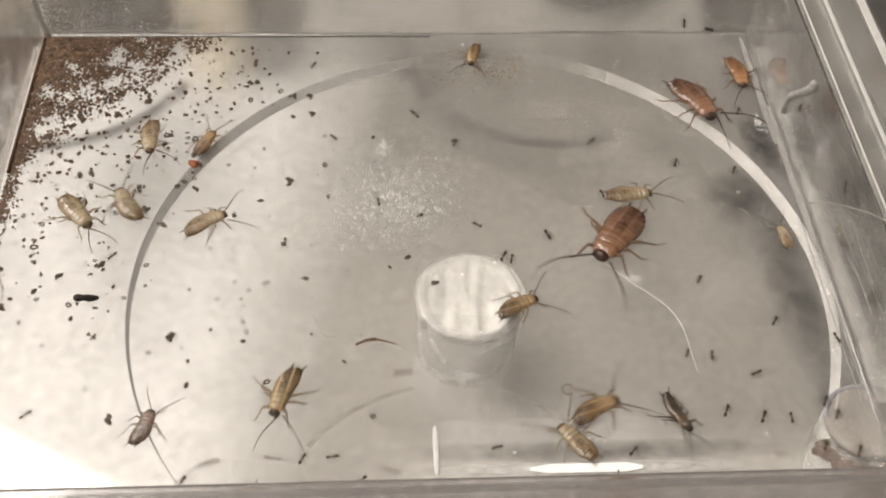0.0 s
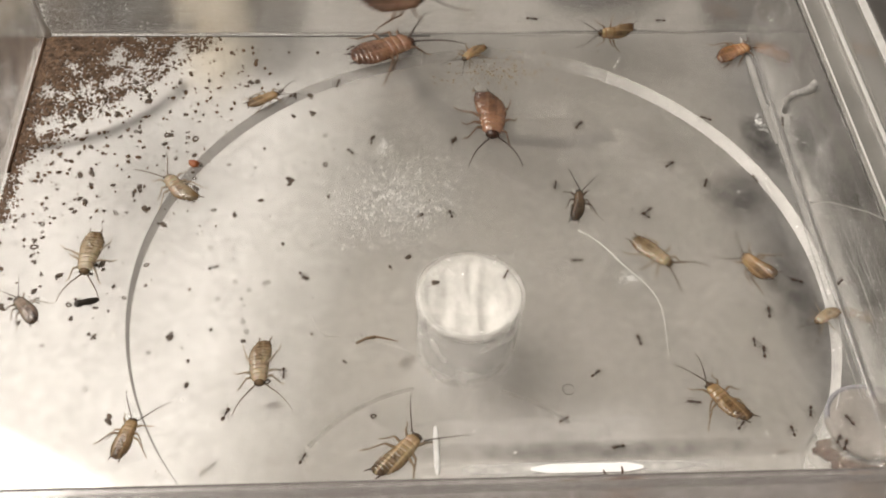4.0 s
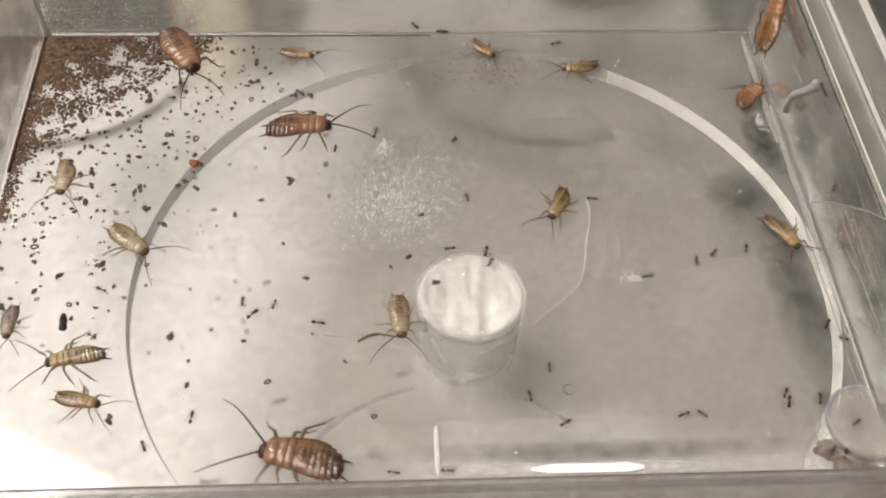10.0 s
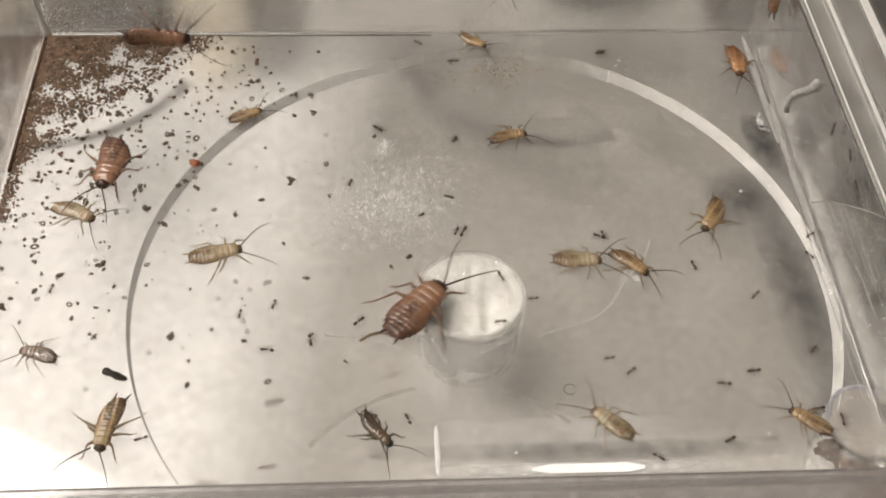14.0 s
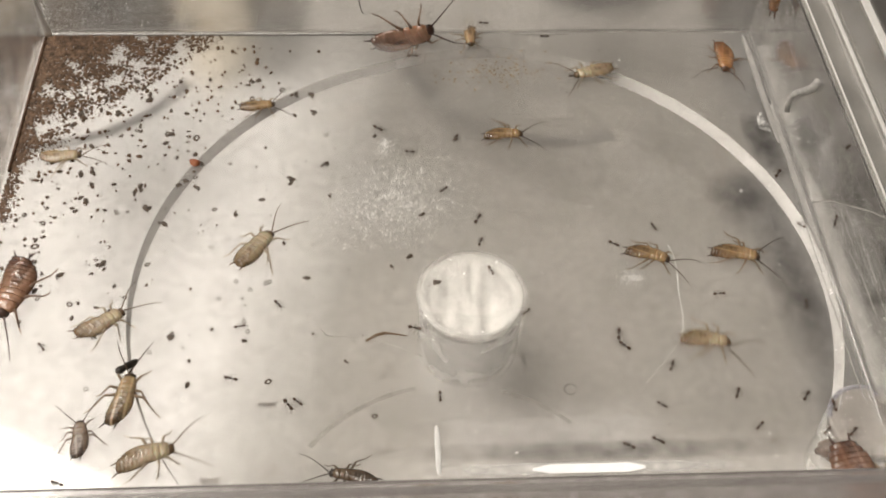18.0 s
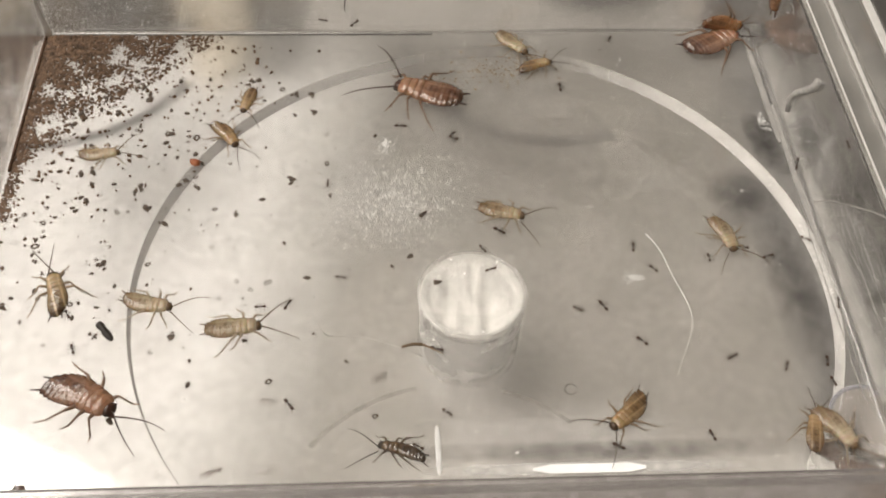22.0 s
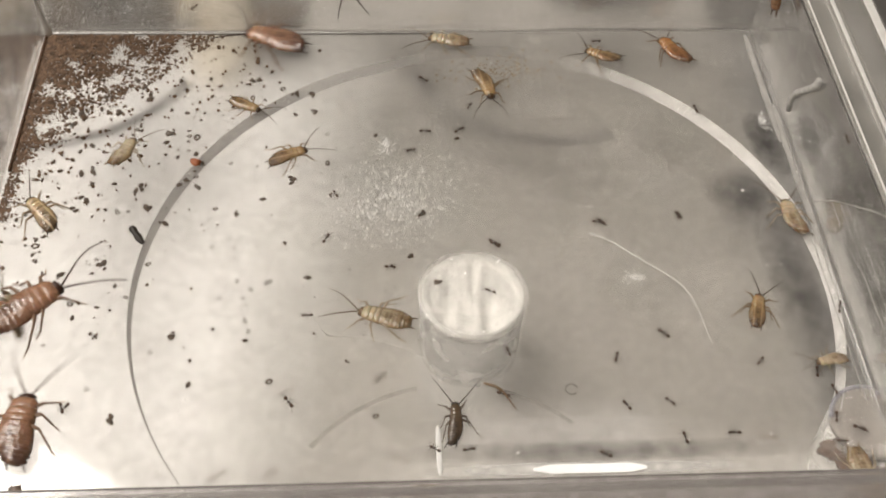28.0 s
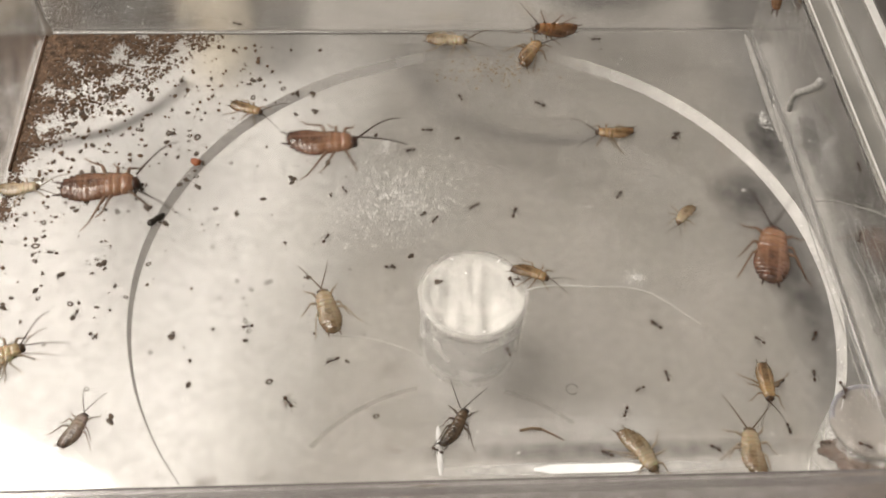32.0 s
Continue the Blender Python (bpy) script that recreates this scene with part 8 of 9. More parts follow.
    walk(ant(2.6), [
    (0,P(-68.8,-33.7,-51)), (1.05,P(-52.9,-20.8,-76)), (2.1,P(-38.4,-26.4,-38)), (3,P(-33.2,4.8,-93)), (3.52,P(-30.5,-11.1,-138)), 
    (4.05,P(-27.9,-27.0,178)), (5.1,P(-34.0,-21.8,136)), (6,P(-35.5,-34.9,173)), (7.05,P(-36.5,-42.0,105)), (8.1,P(-47.1,-38.1,78)), 
    (9,P(-49.9,-39.2,78)), (9.47,P(-49.7,-39.5,135)), (9.93,P(-49.5,-39.8,-168)), (10.4,P(-49.3,-40.1,-111)), (11.8,P(-43.5,-41.7,-112)), 
    (12.2,P(-43.2,-42.1,-53)), (12.6,P(-42.8,-42.5,7)), (13,P(-42.5,-42.9,66)), (14.4,P(-53.1,-37.4,113)), (15.8,P(-55.5,-48.4,128)), 
    (17,P(-63.7,-45.7,70)), (18.05,P(-61.7,-46.1,70)), (19.1,P(-61.4,-47.5,70)), (20,P(-59.4,-46.1,5)), (21.05,P(-62.3,-37.9,10)), 
    (22.1,P(-63.7,-20.9,19)), (23,P(-67.3,-23.3,19)), (23.7,P(-72.5,4.1,7)), (24.4,P(-72.9,21.8,8)), (24.7,P(-76.8,40.9,32,2.6,24,-42)), 
    (25,P(-80.8,60.0,90,5.3,0,-90)), (25.52,P(-77.8,51.3,160,2.6,-29,-41)), (26.05,P(-74.7,42.5,-171)), (27.1,P(-69.9,-10.2,-171)), 
    (28,P(-63.5,-32.6,-160)), (28.7,P(-61.6,-33.2,-165)), (29.4,P(-61.7,-39.0,-152)), (29.7,P(-59.8,-39.7,-88)), (30,P(-57.8,-40.5,-23)), 
    (30.7,P(-58.6,-31.7,45)), (31.4,P(-67.6,-30.8,18)), (32,P(-64.3,-14.1,-11)), ])
    walk(ant(2.8), [
    (0,P(-15.0,-46.9,134)), (1.05,P(-25.7,-57.3,92)), (2.1,P(-34.3,-47.5,55)), (3,P(-41.6,-46.1,127)), (3.35,P(-40.5,-47.6,179)), 
    (3.7,P(-39.4,-49.0,-129)), (4.05,P(-38.3,-50.5,-77)), (5.1,P(-31.4,-43.7,-64)), (6,P(-19.1,-41.1,-26)), (6.53,P(-23.2,-38.2,17)), 
    (7.05,P(-27.3,-35.3,60)), (8.1,P(-32.8,-33.0,106)), (9,P(-43.6,-39.9,91)), (9.7,P(-42.8,-36.6,29)), (10.4,P(-41.9,-33.3,-34)), 
    (11.8,P(-36.1,-28.9,-42)), (13,P(-30.5,-20.7,-38)), (13.47,P(-30.7,-21.3,17)), (13.93,P(-31.0,-21.9,72)), (14.4,P(-31.2,-22.6,126)), 
    (15.8,P(-35.8,-24.5,132)), (17,P(-36.7,-27.6,132)), (18,P(-36.7,-27.6,76)), (19,P(-36.7,-27.6,19)), (20,P(-36.7,-27.6,-38)), 
    (21.05,P(-33.2,-23.1,-29)), (22.1,P(-27.4,-11.0,-26)), (23,P(-21.5,0.7,-27)), (25,P(-21.5,0.7,-27)), (28,P(-21.9,2.3,-27)), (30,P(-21.9,2.3,-27)), 
    (32,P(-22.0,2.2,-27)), ])
    walk(ant(2.5), [
    (0,P(-28.9,2.0,-177)), (1.05,P(-28.6,-2.0,-168)), (2.1,P(-27.8,-3.4,-140)), (3,P(-25.6,-5.6,-140)), (4.05,P(-25.5,-6.0,-140)), 
    (4.57,P(-27.3,-6.6,179)), (5.1,P(-29.1,-7.2,138)), (6,P(-30.3,-11.4,166)), (9,P(-30.3,-12.3,166)), (13,P(-30.4,-12.3,166)), 
    (17,P(-30.3,-12.3,166)), (18,P(-29.8,-12.3,-141)), (19,P(-29.4,-12.3,-88)), (20,P(-29.0,-12.3,-35)), (21.05,P(-24.9,-4.6,-63)), 
    (22.1,P(-18.2,-6.9,-103)), (23,P(-11.8,-7.7,-97)), (25,P(-11.8,-7.7,-97)), (26.05,P(-11.3,-7.7,-97)), (27.1,P(-10.6,-6.0,-97)), 
    (28,P(-10.3,-4.5,-97)), (30,P(-10.4,-4.6,-97)), (32,P(-10.4,-4.6,-97)), ])
    walk(ant(2.6), [
    (0,P(61.3,60.0,-0,2.5,90,-69)), (1.05,P(44.6,60.0,180,8.9,-90,-87)), (2.1,P(21.2,60.0,-180,0.3,-90,-69)), (3,P(22.1,60.0,-180,0.1,-90,-69)), 
    (3.52,P(22.3,36.4,154,0.1,-32,-35)), (4.05,P(22.4,12.8,166)), (5.1,P(0.3,-28.4,156)), (6,P(-1.5,-41.0,136)), (6.53,P(-4.4,-38.6,95)), 
    (7.05,P(-7.2,-36.2,55)), (8.1,P(-14.0,-32.1,66)), (8.4,P(-14.3,-32.4,121)), (8.7,P(-14.6,-32.6,176)), (9,P(-14.8,-32.8,-128)), 
    (10.4,P(6.7,-48.5,-91)), (11.8,P(32.6,-33.3,-83)), (13,P(52.6,-43.0,-131)), (13.7,P(46.9,-41.8,158)), (14.4,P(41.1,-40.7,86)), 
    (15.8,P(26.7,-41.4,87)), (16.4,P(26.9,-40.7,26)), (17,P(27.2,-40.0,-35)), (18.05,P(38.1,-24.9,-24)), (19.1,P(48.6,7.9,-17)), 
    (19.4,P(49.3,10.8,41)), (19.7,P(50.0,13.6,99)), (20,P(50.7,16.5,157)), (21.05,P(41.8,-7.9,-132)), (22.1,P(68.0,1.1,-125)), (23,P(60.9,-21.6,161)), 
    (23.7,P(60.6,-20.1,161)), (24.4,P(60.3,-18.8,161)), (25,P(59.6,-17.3,111)), (26.05,P(45.0,-24.8,119)), (27.1,P(38.1,-29.2,120)), 
    (27.55,P(33.2,-31.8,75)), (28,P(28.2,-34.4,31)), (28.35,P(29.7,-26.1,-14)), (28.7,P(31.2,-17.7,-60)), (29.4,P(44.0,-25.3,-126)), 
    (30,P(53.4,-34.0,-116)), (30.35,P(55.0,-32.7,-77)), (30.7,P(56.7,-31.5,-37)), (31.4,P(60.8,-24.2,-31)), (32,P(62.9,-21.3,-31)), ])
    walk(husk(), [
    (0,P(-62.8,-10.4,99)), (2,P(-63.1,-9.7,78)), (3,P(-60.7,-11.6,123)), (6,P(-68.1,-10.5,99)), (8,P(-68.0,-11.2,109)), (9,P(-66.1,-15.8,43)), 
    (9.5,P(-66.0,-15.7,117)), (10,P(-65.9,-15.6,-169)), (11,P(-65.0,-15.9,121)), (12,P(-62.4,-21.9,108)), (12.5,P(-59.7,-25.5,64)), 
    (13,P(-57.0,-29.0,20)), (14,P(-55.8,-26.5,72)), (17,P(-54.7,-25.3,101)), (18,P(-54.1,-24.9,137)), (18.5,P(-54.6,-23.2,96)), (19,P(-55.0,-21.6,55)), 
    (20,P(-52.8,-22.3,124)), (21,P(-51.2,-25.3,162)), (21.5,P(-55.0,-21.5,101)), (22,P(-58.7,-17.7,41)), (23,P(-60.4,-10.2,20)), 
    (23.5,P(-60.0,-5.4,91)), (24,P(-59.6,-0.7,162)), (25,P(-59.6,-0.7,162)), (26.5,P(-57.8,1.4,100)), (28,P(-56.1,3.6,37)), (29,P(-55.7,3.4,54)), 
    (30,P(-46.3,3.8,23)), (30.5,P(-49.7,5.6,84)), (31,P(-53.1,7.4,145)), (32,P(-53.1,7.3,145)), ])
    walk(white_thread(), [
    (0,P(33.8,-15.1,34)), (1,P(33.0,-15.2,39)), (3,P(32.6,-13.2,35)), (6,P(29.4,-6.8,6)), (7,P(34.7,-10.4,19)), (8,P(18.0,-1.9,-22)), 
    (9,P(21.7,-5.0,-24)), (10,P(21.5,-3.0,-22)), (11,P(23.1,-2.4,-30)), (12,P(23.4,0.6,-23)), (13,P(25.8,-10.9,-45)), (14,P(26.8,-9.5,-45)), 
    (16.5,P(34.8,-14.8,-15)), (17,P(35.6,-15.2,-14)), (19,P(37.5,-15.1,-15)), (20,P(37.3,-15.0,-13)), (21,P(36.5,-10.1,-1)), (22,P(37.7,-13.0,3)), 
    (23,P(39.8,-9.9,8)), (24,P(38.8,-9.8,19)), (25,P(37.9,-10.2,29)), (28,P(35.8,-9.9,38)), (29,P(26.5,-18.1,75)), (30,P(25.7,-14.1,78)), 
    (32,P(28.7,-14.3,77)), ])
    walk(carried_leg(), [
    (0,P(-12.5,-20.8,98)), (17,P(-11.8,-19.5,106)), (20,P(-7.6,-20.8,98)), (21,P(-5.9,-21.6,86)), (22,P(-5.0,-22.2,86)), (23,P(-2.6,-23.9,75)), 
    (24,P(-0.6,-24.7,78)), (25,P(2.0,-26.0,68)), (28,P(7.6,-31.7,52)), (29,P(9.4,-33.4,55)), (30,P(13.0,-38.4,86)), (32,P(13.4,-39.1,83)), ])
    walk(ant(2.6), [
    (0,P(63.6,-37.0,-27)), (3,P(64.6,-39.7,-27)), (4,P(65.3,-38.2,30)), (5,P(66.0,-36.8,86)), (6,P(66.7,-35.4,142)), (9,P(61.4,-43.7,140)), 
    (12,P(60.6,-42.7,140)), (13.67,P(61.4,-42.5,-161)), (15.33,P(62.2,-42.4,-103)), (17,P(63.0,-42.2,-44)), (20,P(67.7,-35.4,-44)), 
    (23,P(61.2,-42.7,-44)), (25,P(67.2,-34.9,-14)), (28,P(62.5,-37.4,-14)), (32,P(65.0,-33.1,-30)), ])
    walk(ant(2.4), [
    (0,P(60.1,-42.7,-27)), (3,P(61.7,-41.7,-27)), (6,P(63.9,-41.7,-55)), (10,P(66.1,-38.6,-55)), (11,P(64.1,-39.3,0)), (12,P(62.2,-39.9,56)), 
    (13,P(60.2,-40.6,112)), (15,P(60.1,-40.8,40)), (17,P(60.0,-41.1,-31)), (20,P(62.5,-36.9,-70)), (21.5,P(63.2,-38.3,-115)), (23,P(64.0,-39.6,-161)), 
    (24,P(64.1,-40.9,159)), (25,P(64.3,-42.2,119)), (30,P(60.4,-41.6,88)), (32,P(59.3,-42.1,88)), ])
    walk(ant(2.8), [
    (0,P(65.4,-43.9,-27)), (4,P(63.2,-42.8,-27)), (7,P(62.2,-42.7,-27)), (11,P(62.9,-44.8,-19)), (14,P(63.8,-38.0,-1)), (18,P(63.0,-35.3,-1)), 
    (19.5,P(63.4,-36.1,74)), (21,P(63.8,-36.9,148)), (24,P(60.1,-40.0,148)), (26,P(62.9,-39.8,-164)), (28,P(65.7,-39.6,-116)), (32,P(65.6,-42.8,-116)), ])
    walk(ant(2.5), [
    (0,P(55.8,-37.3,178)), (1,P(55.8,-38.9,127)), (2,P(55.7,-40.5,75)), (3,P(55.7,-42.1,24)), (6,P(53.9,-32.9,-2)), (8,P(55.9,-32.0,-2)), 
    (11,P(55.6,-32.9,-40)), (12,P(58.0,-29.9,18)), (13,P(60.4,-26.9,76)), (14,P(62.7,-23.9,135)), (18,P(49.7,-38.7,134)), (19,P(51.4,-36.4,80)), 
    (20,P(53.0,-34.1,25)), (21,P(54.6,-31.8,-29)), (24,P(59.9,-20.3,22)), (26,P(56.1,-23.2,80)), (28,P(52.4,-26.1,138)), (30,P(53.2,-27.8,-174)), 
    (32,P(53.9,-39.3,-177)), ])
    walk(ant(2.7), [
    (0,P(47.2,21.2,159)), (1,P(46.1,18.4,103)), (2,P(45.0,15.6,47)), (3,P(43.9,12.8,-8)), (4.5,P(47.1,27.7,-77)), (6,P(50.3,42.5,-145)), 
    (9,P(53.9,-1.6,166)), (10.5,P(46.6,-2.1,124)), (12,P(39.3,-2.7,81)), (14,P(28.9,2.2,65)), (15,P(29.4,2.0,119)), (16,P(29.8,1.7,174)), 
    (17,P(30.3,1.5,-132)), (19,P(32.1,-0.6,-117)), (20.5,P(33.3,-0.6,-62)), (22,P(34.6,-0.7,-8)), (25,P(33.9,12.7,39)), (28,P(29.5,5.5,39)), 
    (32,P(33.6,12.1,-32)), ])
    walk(ant(2.4), [
    (0,P(6.7,5.5,56)), (5,P(1.5,9.1,11)), (9,P(5.4,12.3,11)), (13,P(2.0,11.9,54)), (17,P(1.0,15.5,122)), (20,P(-1.4,9.7,145)), (23,P(-4.2,8.0,145)), 
    (28,P(-4.3,8.2,145)), (32,P(-1.8,6.7,145)), ])
    walk(ant(2.3), [
    (0,P(-20.5,29.1,-141)), (4,P(-17.2,25.0,-141)), (9,P(-20.6,26.9,179)), (14,P(-17.3,16.5,163)), (18,P(-22.3,21.3,131)), (21.5,P(-21.8,17.2,170)), 
    (25,P(-21.2,13.1,-152)), (32,P(-18.7,14.4,-152)), ])
    walk(ant(2.6), [
    (0,P(69.2,-2.8,90,18.8,-90,40)), (2.5,P(69.2,-8.9,90,11.5,-90,3)), (5,P(69.2,-15.0,90,4.3,-90,-35)), (7,P(69.2,-6.6,-90,8.3,90,-86)), 
    (9,P(69.2,1.8,-90,12.3,90,-27)), (11,P(69.2,-1.7,-90,17.6,90,25)), (13,P(69.2,-5.3,-90,23.0,90,78)), (15,P(69.2,-4.3,90,18.2,-90,58)), 
    (17,P(69.2,-3.3,90,13.3,-90,15)), (21,P(69.2,-10.5,90,3.3,-90,53)), (24,P(69.2,-20.8,90,0.3,-90,68)), (26,P(69.2,-18.3,-90,0.7,90,40)), 
    (28,P(69.2,-15.8,-90,1.1,90,-32)), (32,P(69.2,-11.5,-90,15.2,90,-17)), ])
    walk(ant(2.55), [
    (0,P(61.4,60.0,-0,2.2,90,-72)), (3,P(51.2,60.0,0,5.5,90,-88)), (6,P(36.0,60.0,-0,2.8,90,-88)), (8,P(-12.5,60.0,180,7.7,-90,-88)), 
    (8.67,P(-7.6,60.0,180,5.7,-90,-34)), (9.33,P(-2.8,60.0,180,3.6,-90,20)), (10,P(2.1,60.0,180,1.6,-90,74)), (10.67,P(6.3,55.9,170,1.1,-61,41)), 
    (11.33,P(10.5,51.7,148,0.5,-34,13)), (12,P(14.7,47.6,116)), (14,P(-2.9,57.5,52)), (15,P(-2.4,58.3,21,1.8,31,21)), (16,P(-1.8,59.2,-1,3.5,53,53)), 
    (17,P(-1.2,60.0,-90,5.3,0,90)), (18.5,P(21.7,59.5,-92,2.6,-1,45)), (20,P(44.7,59.0,-93)), (21,P(41.7,58.7,-149)), (22,P(38.7,58.4,155)), 
    (23,P(35.7,58.2,99)), (28,P(35.5,57.4,99)), (32,P(35.4,57.9,99)), ])
    walk(ant(2.45), [
    (0,P(-25.0,50.6,-27)), (2,P(-24.7,52.9,-56)), (5,P(-14.9,57.4,-49)), (6.5,P(-15.8,58.7,-60,2.6,13,44)), (8,P(-16.7,60.0,-0,5.2,90,89)), 
    (11,P(15.1,60.0,-180,0.4,-90,84)), (12.5,P(25.5,56.9,-94,0.2,-4,45)), (14,P(36.0,53.8,-90)), (15,P(35.6,55.8,-51,0.0,39,-13)), 
    (16,P(35.3,57.9,-22,0.0,68,-46)), (17,P(34.9,60.0,0,0.0,90,-87)), (21,P(-26.1,60.0,0,2.9,90,-82)), (24,P(-15.2,60.0,0,7.4,90,-76)), 
    (27,P(-47.0,60.0,90,8.1,0,-89)), (28.5,P(-50.6,60.0,-180,7.9,-90,-21)), (30,P(-54.1,60.0,-180,7.7,-90,49)), (32,P(-41.8,60.0,180,3.5,-90,71)), ])
    walk(ant(2.35), [
    (0,P(69.2,22.4,90,13.8,-90,0)), (1.5,P(69.2,22.4,90,7.7,-90,-51)), (3,P(69.2,22.4,-90,1.6,90,-77)), (6,P(69.2,41.3,-90,18.2,90,-18)), 
    (7,P(69.2,35.0,-90,19.2,90,30)), (8,P(69.2,28.6,-90,20.3,90,79)), (10,P(69.2,16.3,-90,23.0,90,84)), (13,P(69.2,2.4,180,23.0,0,90)), 
    (14.33,P(69.2,0.3,90,23.0,-90,30)), (15.67,P(69.2,-1.8,90,23.0,-90,-30)), (17,P(69.2,-4.0,0,23.0,0,-90)), (18,P(69.2,2.4,90,23.0,-90,-30)), 
    (19,P(69.2,8.7,90,23.0,-90,30)), (20,P(69.2,15.1,180,23.0,0,90)), (24,P(69.2,-9.1,180,23.0,0,90)), (25.33,P(69.2,-4.7,90,23.0,-90,30)), 
    (26.67,P(69.2,-0.3,90,23.0,-90,-30)), (28,P(69.2,4.1,0,23.0,0,-90)), (29.33,P(69.2,2.0,90,23.0,-90,-30)), (30.67,P(69.2,-0.2,90,23.0,-90,30)), 
    (32,P(69.2,-2.4,180,23.0,0,90)), ])
    walk(ant(2.65), [
    (0,P(57.7,-17.8,-35)), (2,P(60.8,-13.4,17)), (4,P(63.9,-9.0,69)), (7,P(32.3,-7.8,118)), (8,P(39.0,-22.2,-169)), (9,P(38.4,-29.2,151)), 
    (10,P(37.8,-36.3,112)), (13,P(31.5,-25.2,110)), (15,P(29.3,-32.7,168)), (17,P(27.1,-40.2,-135)), (20,P(47.7,-41.3,-88)), (21.5,P(43.2,-40.5,-14)), 
    (23,P(38.6,-39.8,60)), (26,P(34.9,-34.0,60)), (29,P(37.4,-43.0,-8)), (32,P(35.7,-28.9,7)), ])
    walk(ant(2.5), [
    (0,P(-59.6,-0.8,140)), (2,P(-71.8,-15.6,174)), (3.5,P(-66.1,-12.4,-136)), (5,P(-60.4,-9.1,-86)), (8,P(-51.5,-14.2,-86)), (9,P(-56.0,-11.4,-12)), 
    (10,P(-60.5,-8.5,63)), (11.5,P(-64.5,-7.0,104)), (13,P(-68.4,-5.5,146)), (17,P(-69.8,-22.1,-142)), (21,P(-63.6,-11.6,-142)), 
    (24,P(-71.5,-23.2,-178)), (26,P(-67.3,-27.9,-104)), (28,P(-63.0,-32.6,-30)), (30,P(-59.6,-2.7,13)), (32,P(-70.5,-0.2,77)), ])
    walk(ant(2.4), [
    (0,P(-47.1,-19.1,-12)), (3,P(-43.8,-3.1,-40)), (4.5,P(-40.0,-4.5,-88)), (6,P(-36.1,-5.8,-136)), (9,P(-35.8,-11.5,-177)), (12,P(-35.8,-11.5,173)), 
    (16,P(-36.5,-17.0,178)), (17.5,P(-36.2,-17.0,-111)), (19,P(-36.0,-17.0,-41)), (22,P(-32.9,-12.9,-88)), (25,P(-24.6,-16.7,-104)), 
    (26,P(-24.6,-16.1,-158)), (27,P(-24.6,-15.5,147)), (28,P(-24.7,-14.9,92)), (32,P(-34.8,-17.1,102)), ])
    walk(ant(2.3), [
    (0,P(-11.7,11.5,6)), (3,P(-13.3,25.8,2)), (6,P(-12.2,28.9,-12)), (10,P(-12.2,30.4,-12)), (12,P(-12.0,30.8,-72)), (14,P(-11.7,31.1,-132)), 
    (18,P(-5.8,24.6,-98)), (22,P(2.7,29.2,-41)), (26,P(6.6,39.0,-30)), (30,P(6.3,35.5,-30)), (32,P(4.8,39.7,20)), ])
    walk(ant(2.6), [
    (0,P(28.5,-42.9,-40)), (1,P(30.2,-40.8,27)), (2,P(31.9,-38.8,93)), (5,P(22.4,-43.2,103)), (6.5,P(19.0,-42.9,62)), (8,P(15.6,-42.5,20)), 
    (9.5,P(17.5,-39.0,-37)), (11,P(19.5,-35.6,-95)), (14,P(32.1,-44.0,-127)), (15,P(31.1,-43.6,175)), (16,P(30.0,-43.2,117)), (17,P(29.0,-42.8,60)), 
    (20,P(25.7,-40.2,60)), (24,P(26.0,-43.6,60)), (29,P(23.2,-43.2,60)), (32,P(23.6,-43.2,60)), ])
    walk(ant(2.7), [
    (0,P(12.4,-2.8,167)), (3,P(11.5,-6.7,167)), (5.5,P(10.0,-5.1,107)), (8,P(8.5,-3.4,47)), (9,P(8.4,-3.5,99)), (10,P(8.3,-3.6,150)), 
    (11,P(8.2,-3.7,-158)), (15,P(10.1,-7.4,-158)), (18,P(8.0,-5.5,-158)), (21.5,P(7.9,-5.4,-84)), (25,P(7.8,-5.3,-9)), (26.5,P(8.4,-2.4,-70)), 
    (28,P(8.9,0.4,-131)), (32,P(11.2,-8.2,-165)), ])
    walk(ant(2.5), [
    (0,P(45.1,-24.7,170)), (2,P(44.1,-30.4,-173)), (3,P(45.5,-34.5,-108)), (4,P(46.9,-38.7,-42)), (6,P(67.6,-4.5,-11)), (9,P(53.9,-1.6,-6)), 
    (13,P(68.2,0.5,-69)), (15,P(68.7,2.4,-49,1.6,20,-43)), (17,P(69.2,4.4,0,3.2,0,-90)), (18.5,P(64.9,0.6,71,1.6,-30,-41)), (20,P(60.6,-3.2,101)), 
    (23,P(52.4,1.0,59)), (27,P(44.3,6.7,49)), (30,P(44.9,7.7,-8)), (32,P(47.4,28.0,-7)), ])
    # added ants, upside down under the film, stand in for blurred shapes
    walk(ant(3.7), [
    (0,P(-32.5,-20.5,60,-18.4,0,180)), (4,P(-30.9,-21.2,80,-18.4,0,180)), (8,P(-29.9,-21.0,112,-18.4,0,180)), (12,P(-30.9,-19.9,92,-18.4,0,180)), (16,P(-32.0,-21.1,102,-18.4,0,180)), (20,P(-33.3,-21.0,77,-18.4,0,180)), (24,P(-31.8,-19.1,82,-18.4,0,180)), (28,P(-29.5,-18.4,129,-18.4,0,180)), (32,P(-29.4,-20.1,162,-18.4,0,180))])
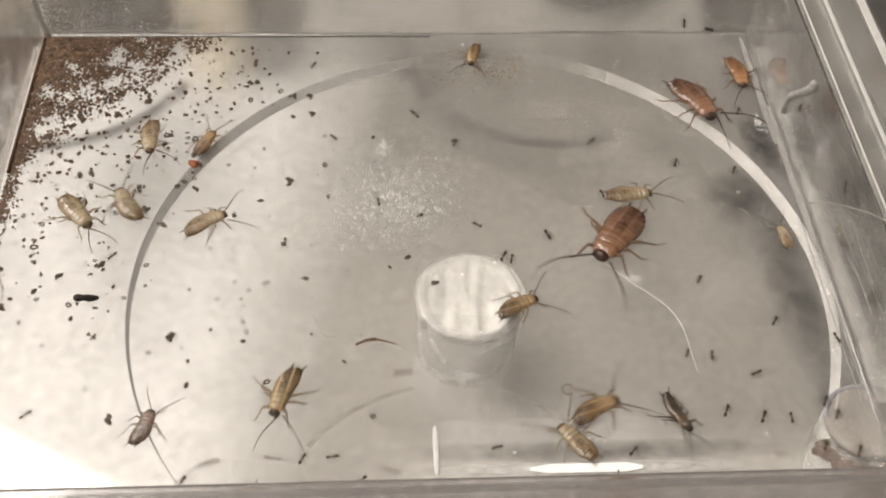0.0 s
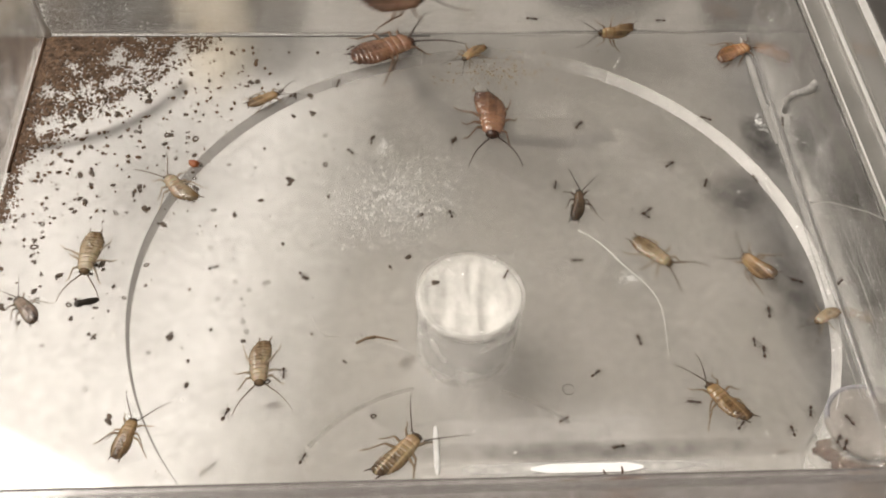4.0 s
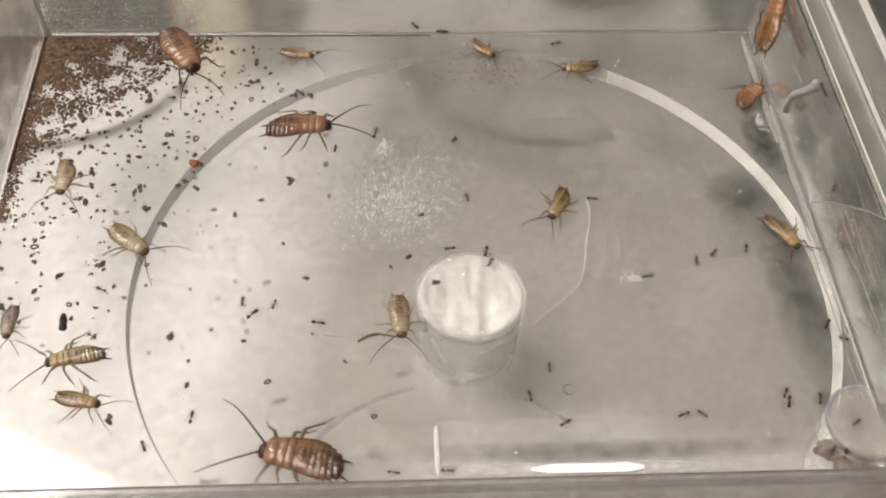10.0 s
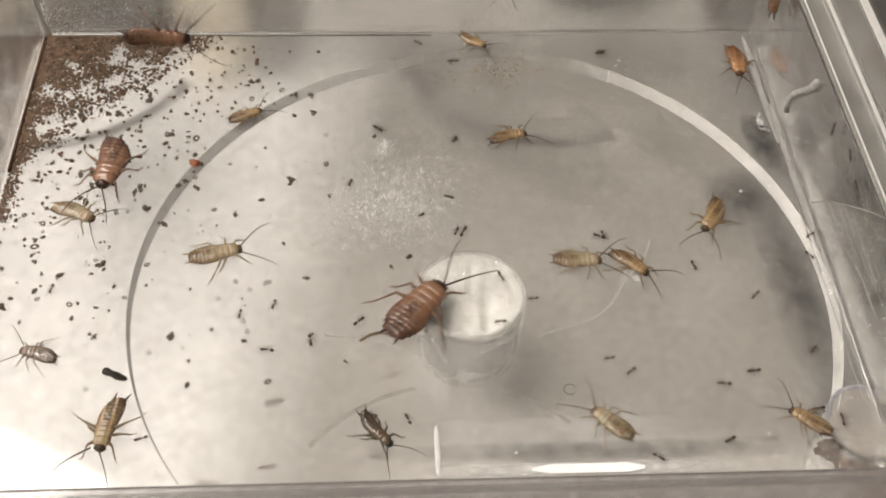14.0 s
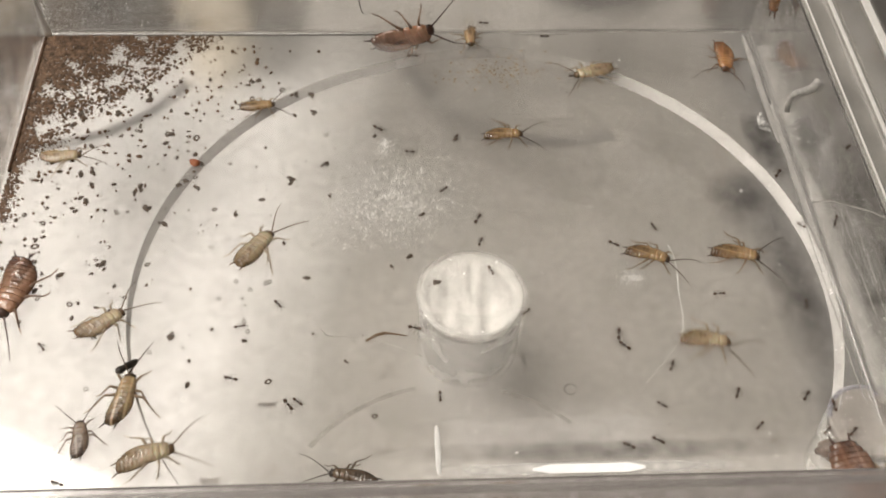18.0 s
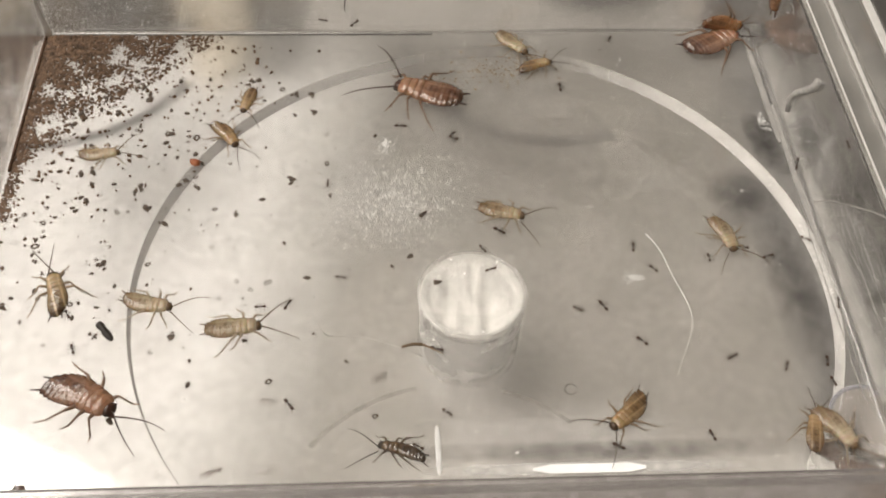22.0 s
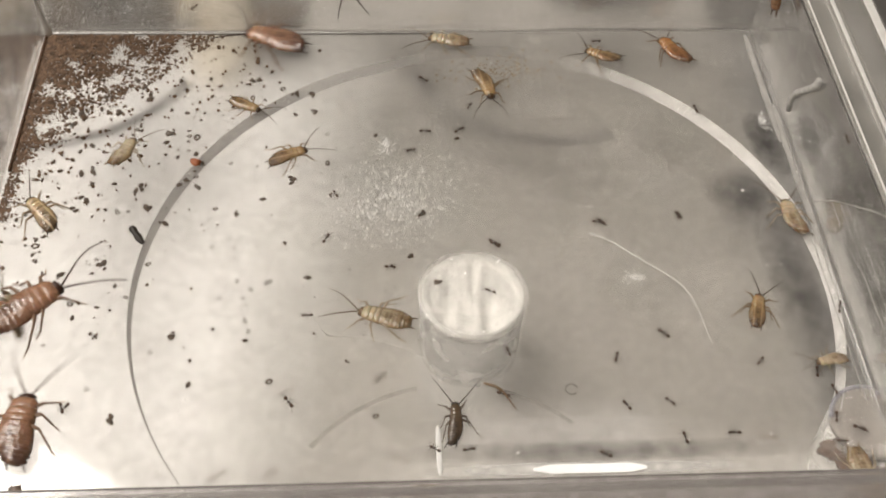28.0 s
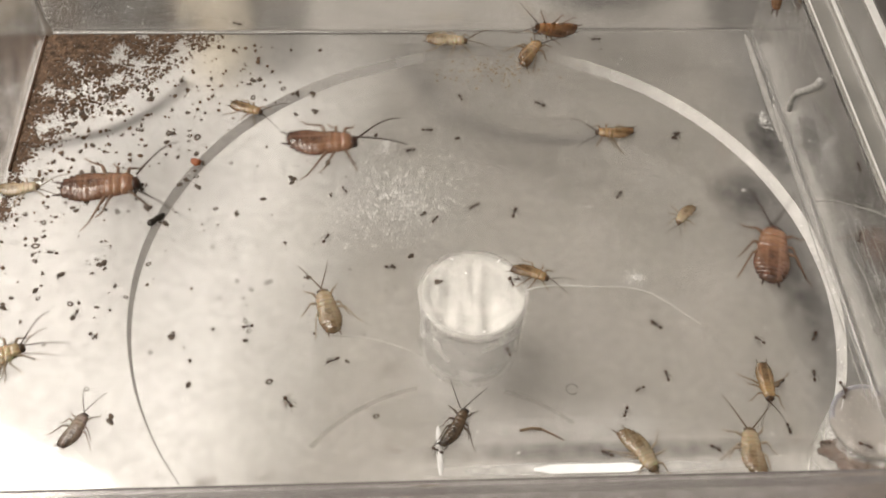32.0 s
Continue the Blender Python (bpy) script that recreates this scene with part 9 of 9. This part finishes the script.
    walk(ant(4.0), [
    (0,P(-41.9,-32.6,100,-18.4,0,180)), (4,P(-42.1,-33.8,133,-18.4,0,180)), (8,P(-41.2,-35.5,99,-18.4,0,180)), (12,P(-42.0,-36.6,97,-18.4,0,180)), (16,P(-42.0,-36.6,85,-18.4,0,180)), (20,P(-41.3,-35.1,118,-18.4,0,180)), (24,P(-41.3,-34.1,102,-18.4,0,180)), (28,P(-40.7,-35.2,118,-18.4,0,180)), (32,P(-42.4,-36.1,118,-18.4,0,180))])
    walk(ant(3.5), [
    (0,P(-30.9,-32.1,80,-18.4,0,180)), (4,P(-30.6,-32.9,82,-18.4,0,180)), (8,P(-30.9,-31.4,94,-18.4,0,180)), (12,P(-32.8,-33.8,97,-18.4,0,180)), (16,P(-31.1,-33.7,116,-18.4,0,180)), (20,P(-31.9,-35.1,132,-18.4,0,180)), (24,P(-31.7,-34.3,102,-18.4,0,180)), (28,P(-31.5,-35.1,120,-18.4,0,180)), (32,P(-32.3,-35.7,107,-18.4,0,180))])
    walk(ant(4.1), [
    (0,P(-9.9,-35.2,70,-18.4,0,180)), (4,P(-11.4,-33.6,30,-18.4,0,180)), (8,P(-12.5,-32.9,56,-18.4,0,180)), (12,P(-12.8,-32.1,73,-18.4,0,180)), (16,P(-11.4,-32.1,109,-18.4,0,180)), (20,P(-11.0,-30.3,85,-18.4,0,180)), (24,P(-9.6,-31.7,53,-18.4,0,180)), (28,P(-9.0,-32.6,63,-18.4,0,180)), (32,P(-10.4,-30.8,64,-18.4,0,180))])
    walk(ant(3.9), [
    (0,P(-7.4,-14.4,100,-18.4,0,180)), (4,P(-6.6,-12.2,120,-18.4,0,180)), (8,P(-6.5,-12.7,134,-18.4,0,180)), (12,P(-8.6,-15.9,120,-18.4,0,180)), (16,P(-10.1,-14.0,125,-18.4,0,180)), (20,P(-11.4,-15.2,137,-18.4,0,180)), (24,P(-12.4,-15.7,136,-18.4,0,180)), (28,P(-12.2,-15.6,140,-18.4,0,180)), (32,P(-10.3,-13.7,105,-18.4,0,180))])
    walk(ant(3.7), [
    (0,P(14.2,-13.2,5,-18.4,0,180)), (4,P(14.7,-12.8,9,-18.4,0,180)), (8,P(16.0,-12.1,-11,-18.4,0,180)), (12,P(16.0,-11.2,5,-18.4,0,180)), (16,P(15.6,-11.4,4,-18.4,0,180)), (20,P(14.2,-12.7,40,-18.4,0,180)), (24,P(13.8,-12.6,25,-18.4,0,180)), (28,P(15.7,-10.6,22,-18.4,0,180)), (32,P(16.5,-11.3,62,-18.4,0,180))])
    walk(ant(3.6), [
    (0,P(60.3,-33.7,110,-18.4,0,180)), (4,P(60.9,-33.2,97,-18.4,0,180)), (8,P(60.3,-32.5,97,-18.4,0,180)), (12,P(59.1,-30.2,94,-18.4,0,180)), (16,P(58.5,-30.9,111,-18.4,0,180)), (20,P(59.9,-30.6,132,-18.4,0,180)), (24,P(57.9,-30.9,123,-18.4,0,180)), (28,P(58.0,-30.2,80,-18.4,0,180)), (32,P(62.4,-31.1,89,-18.4,0,180))])


motions()
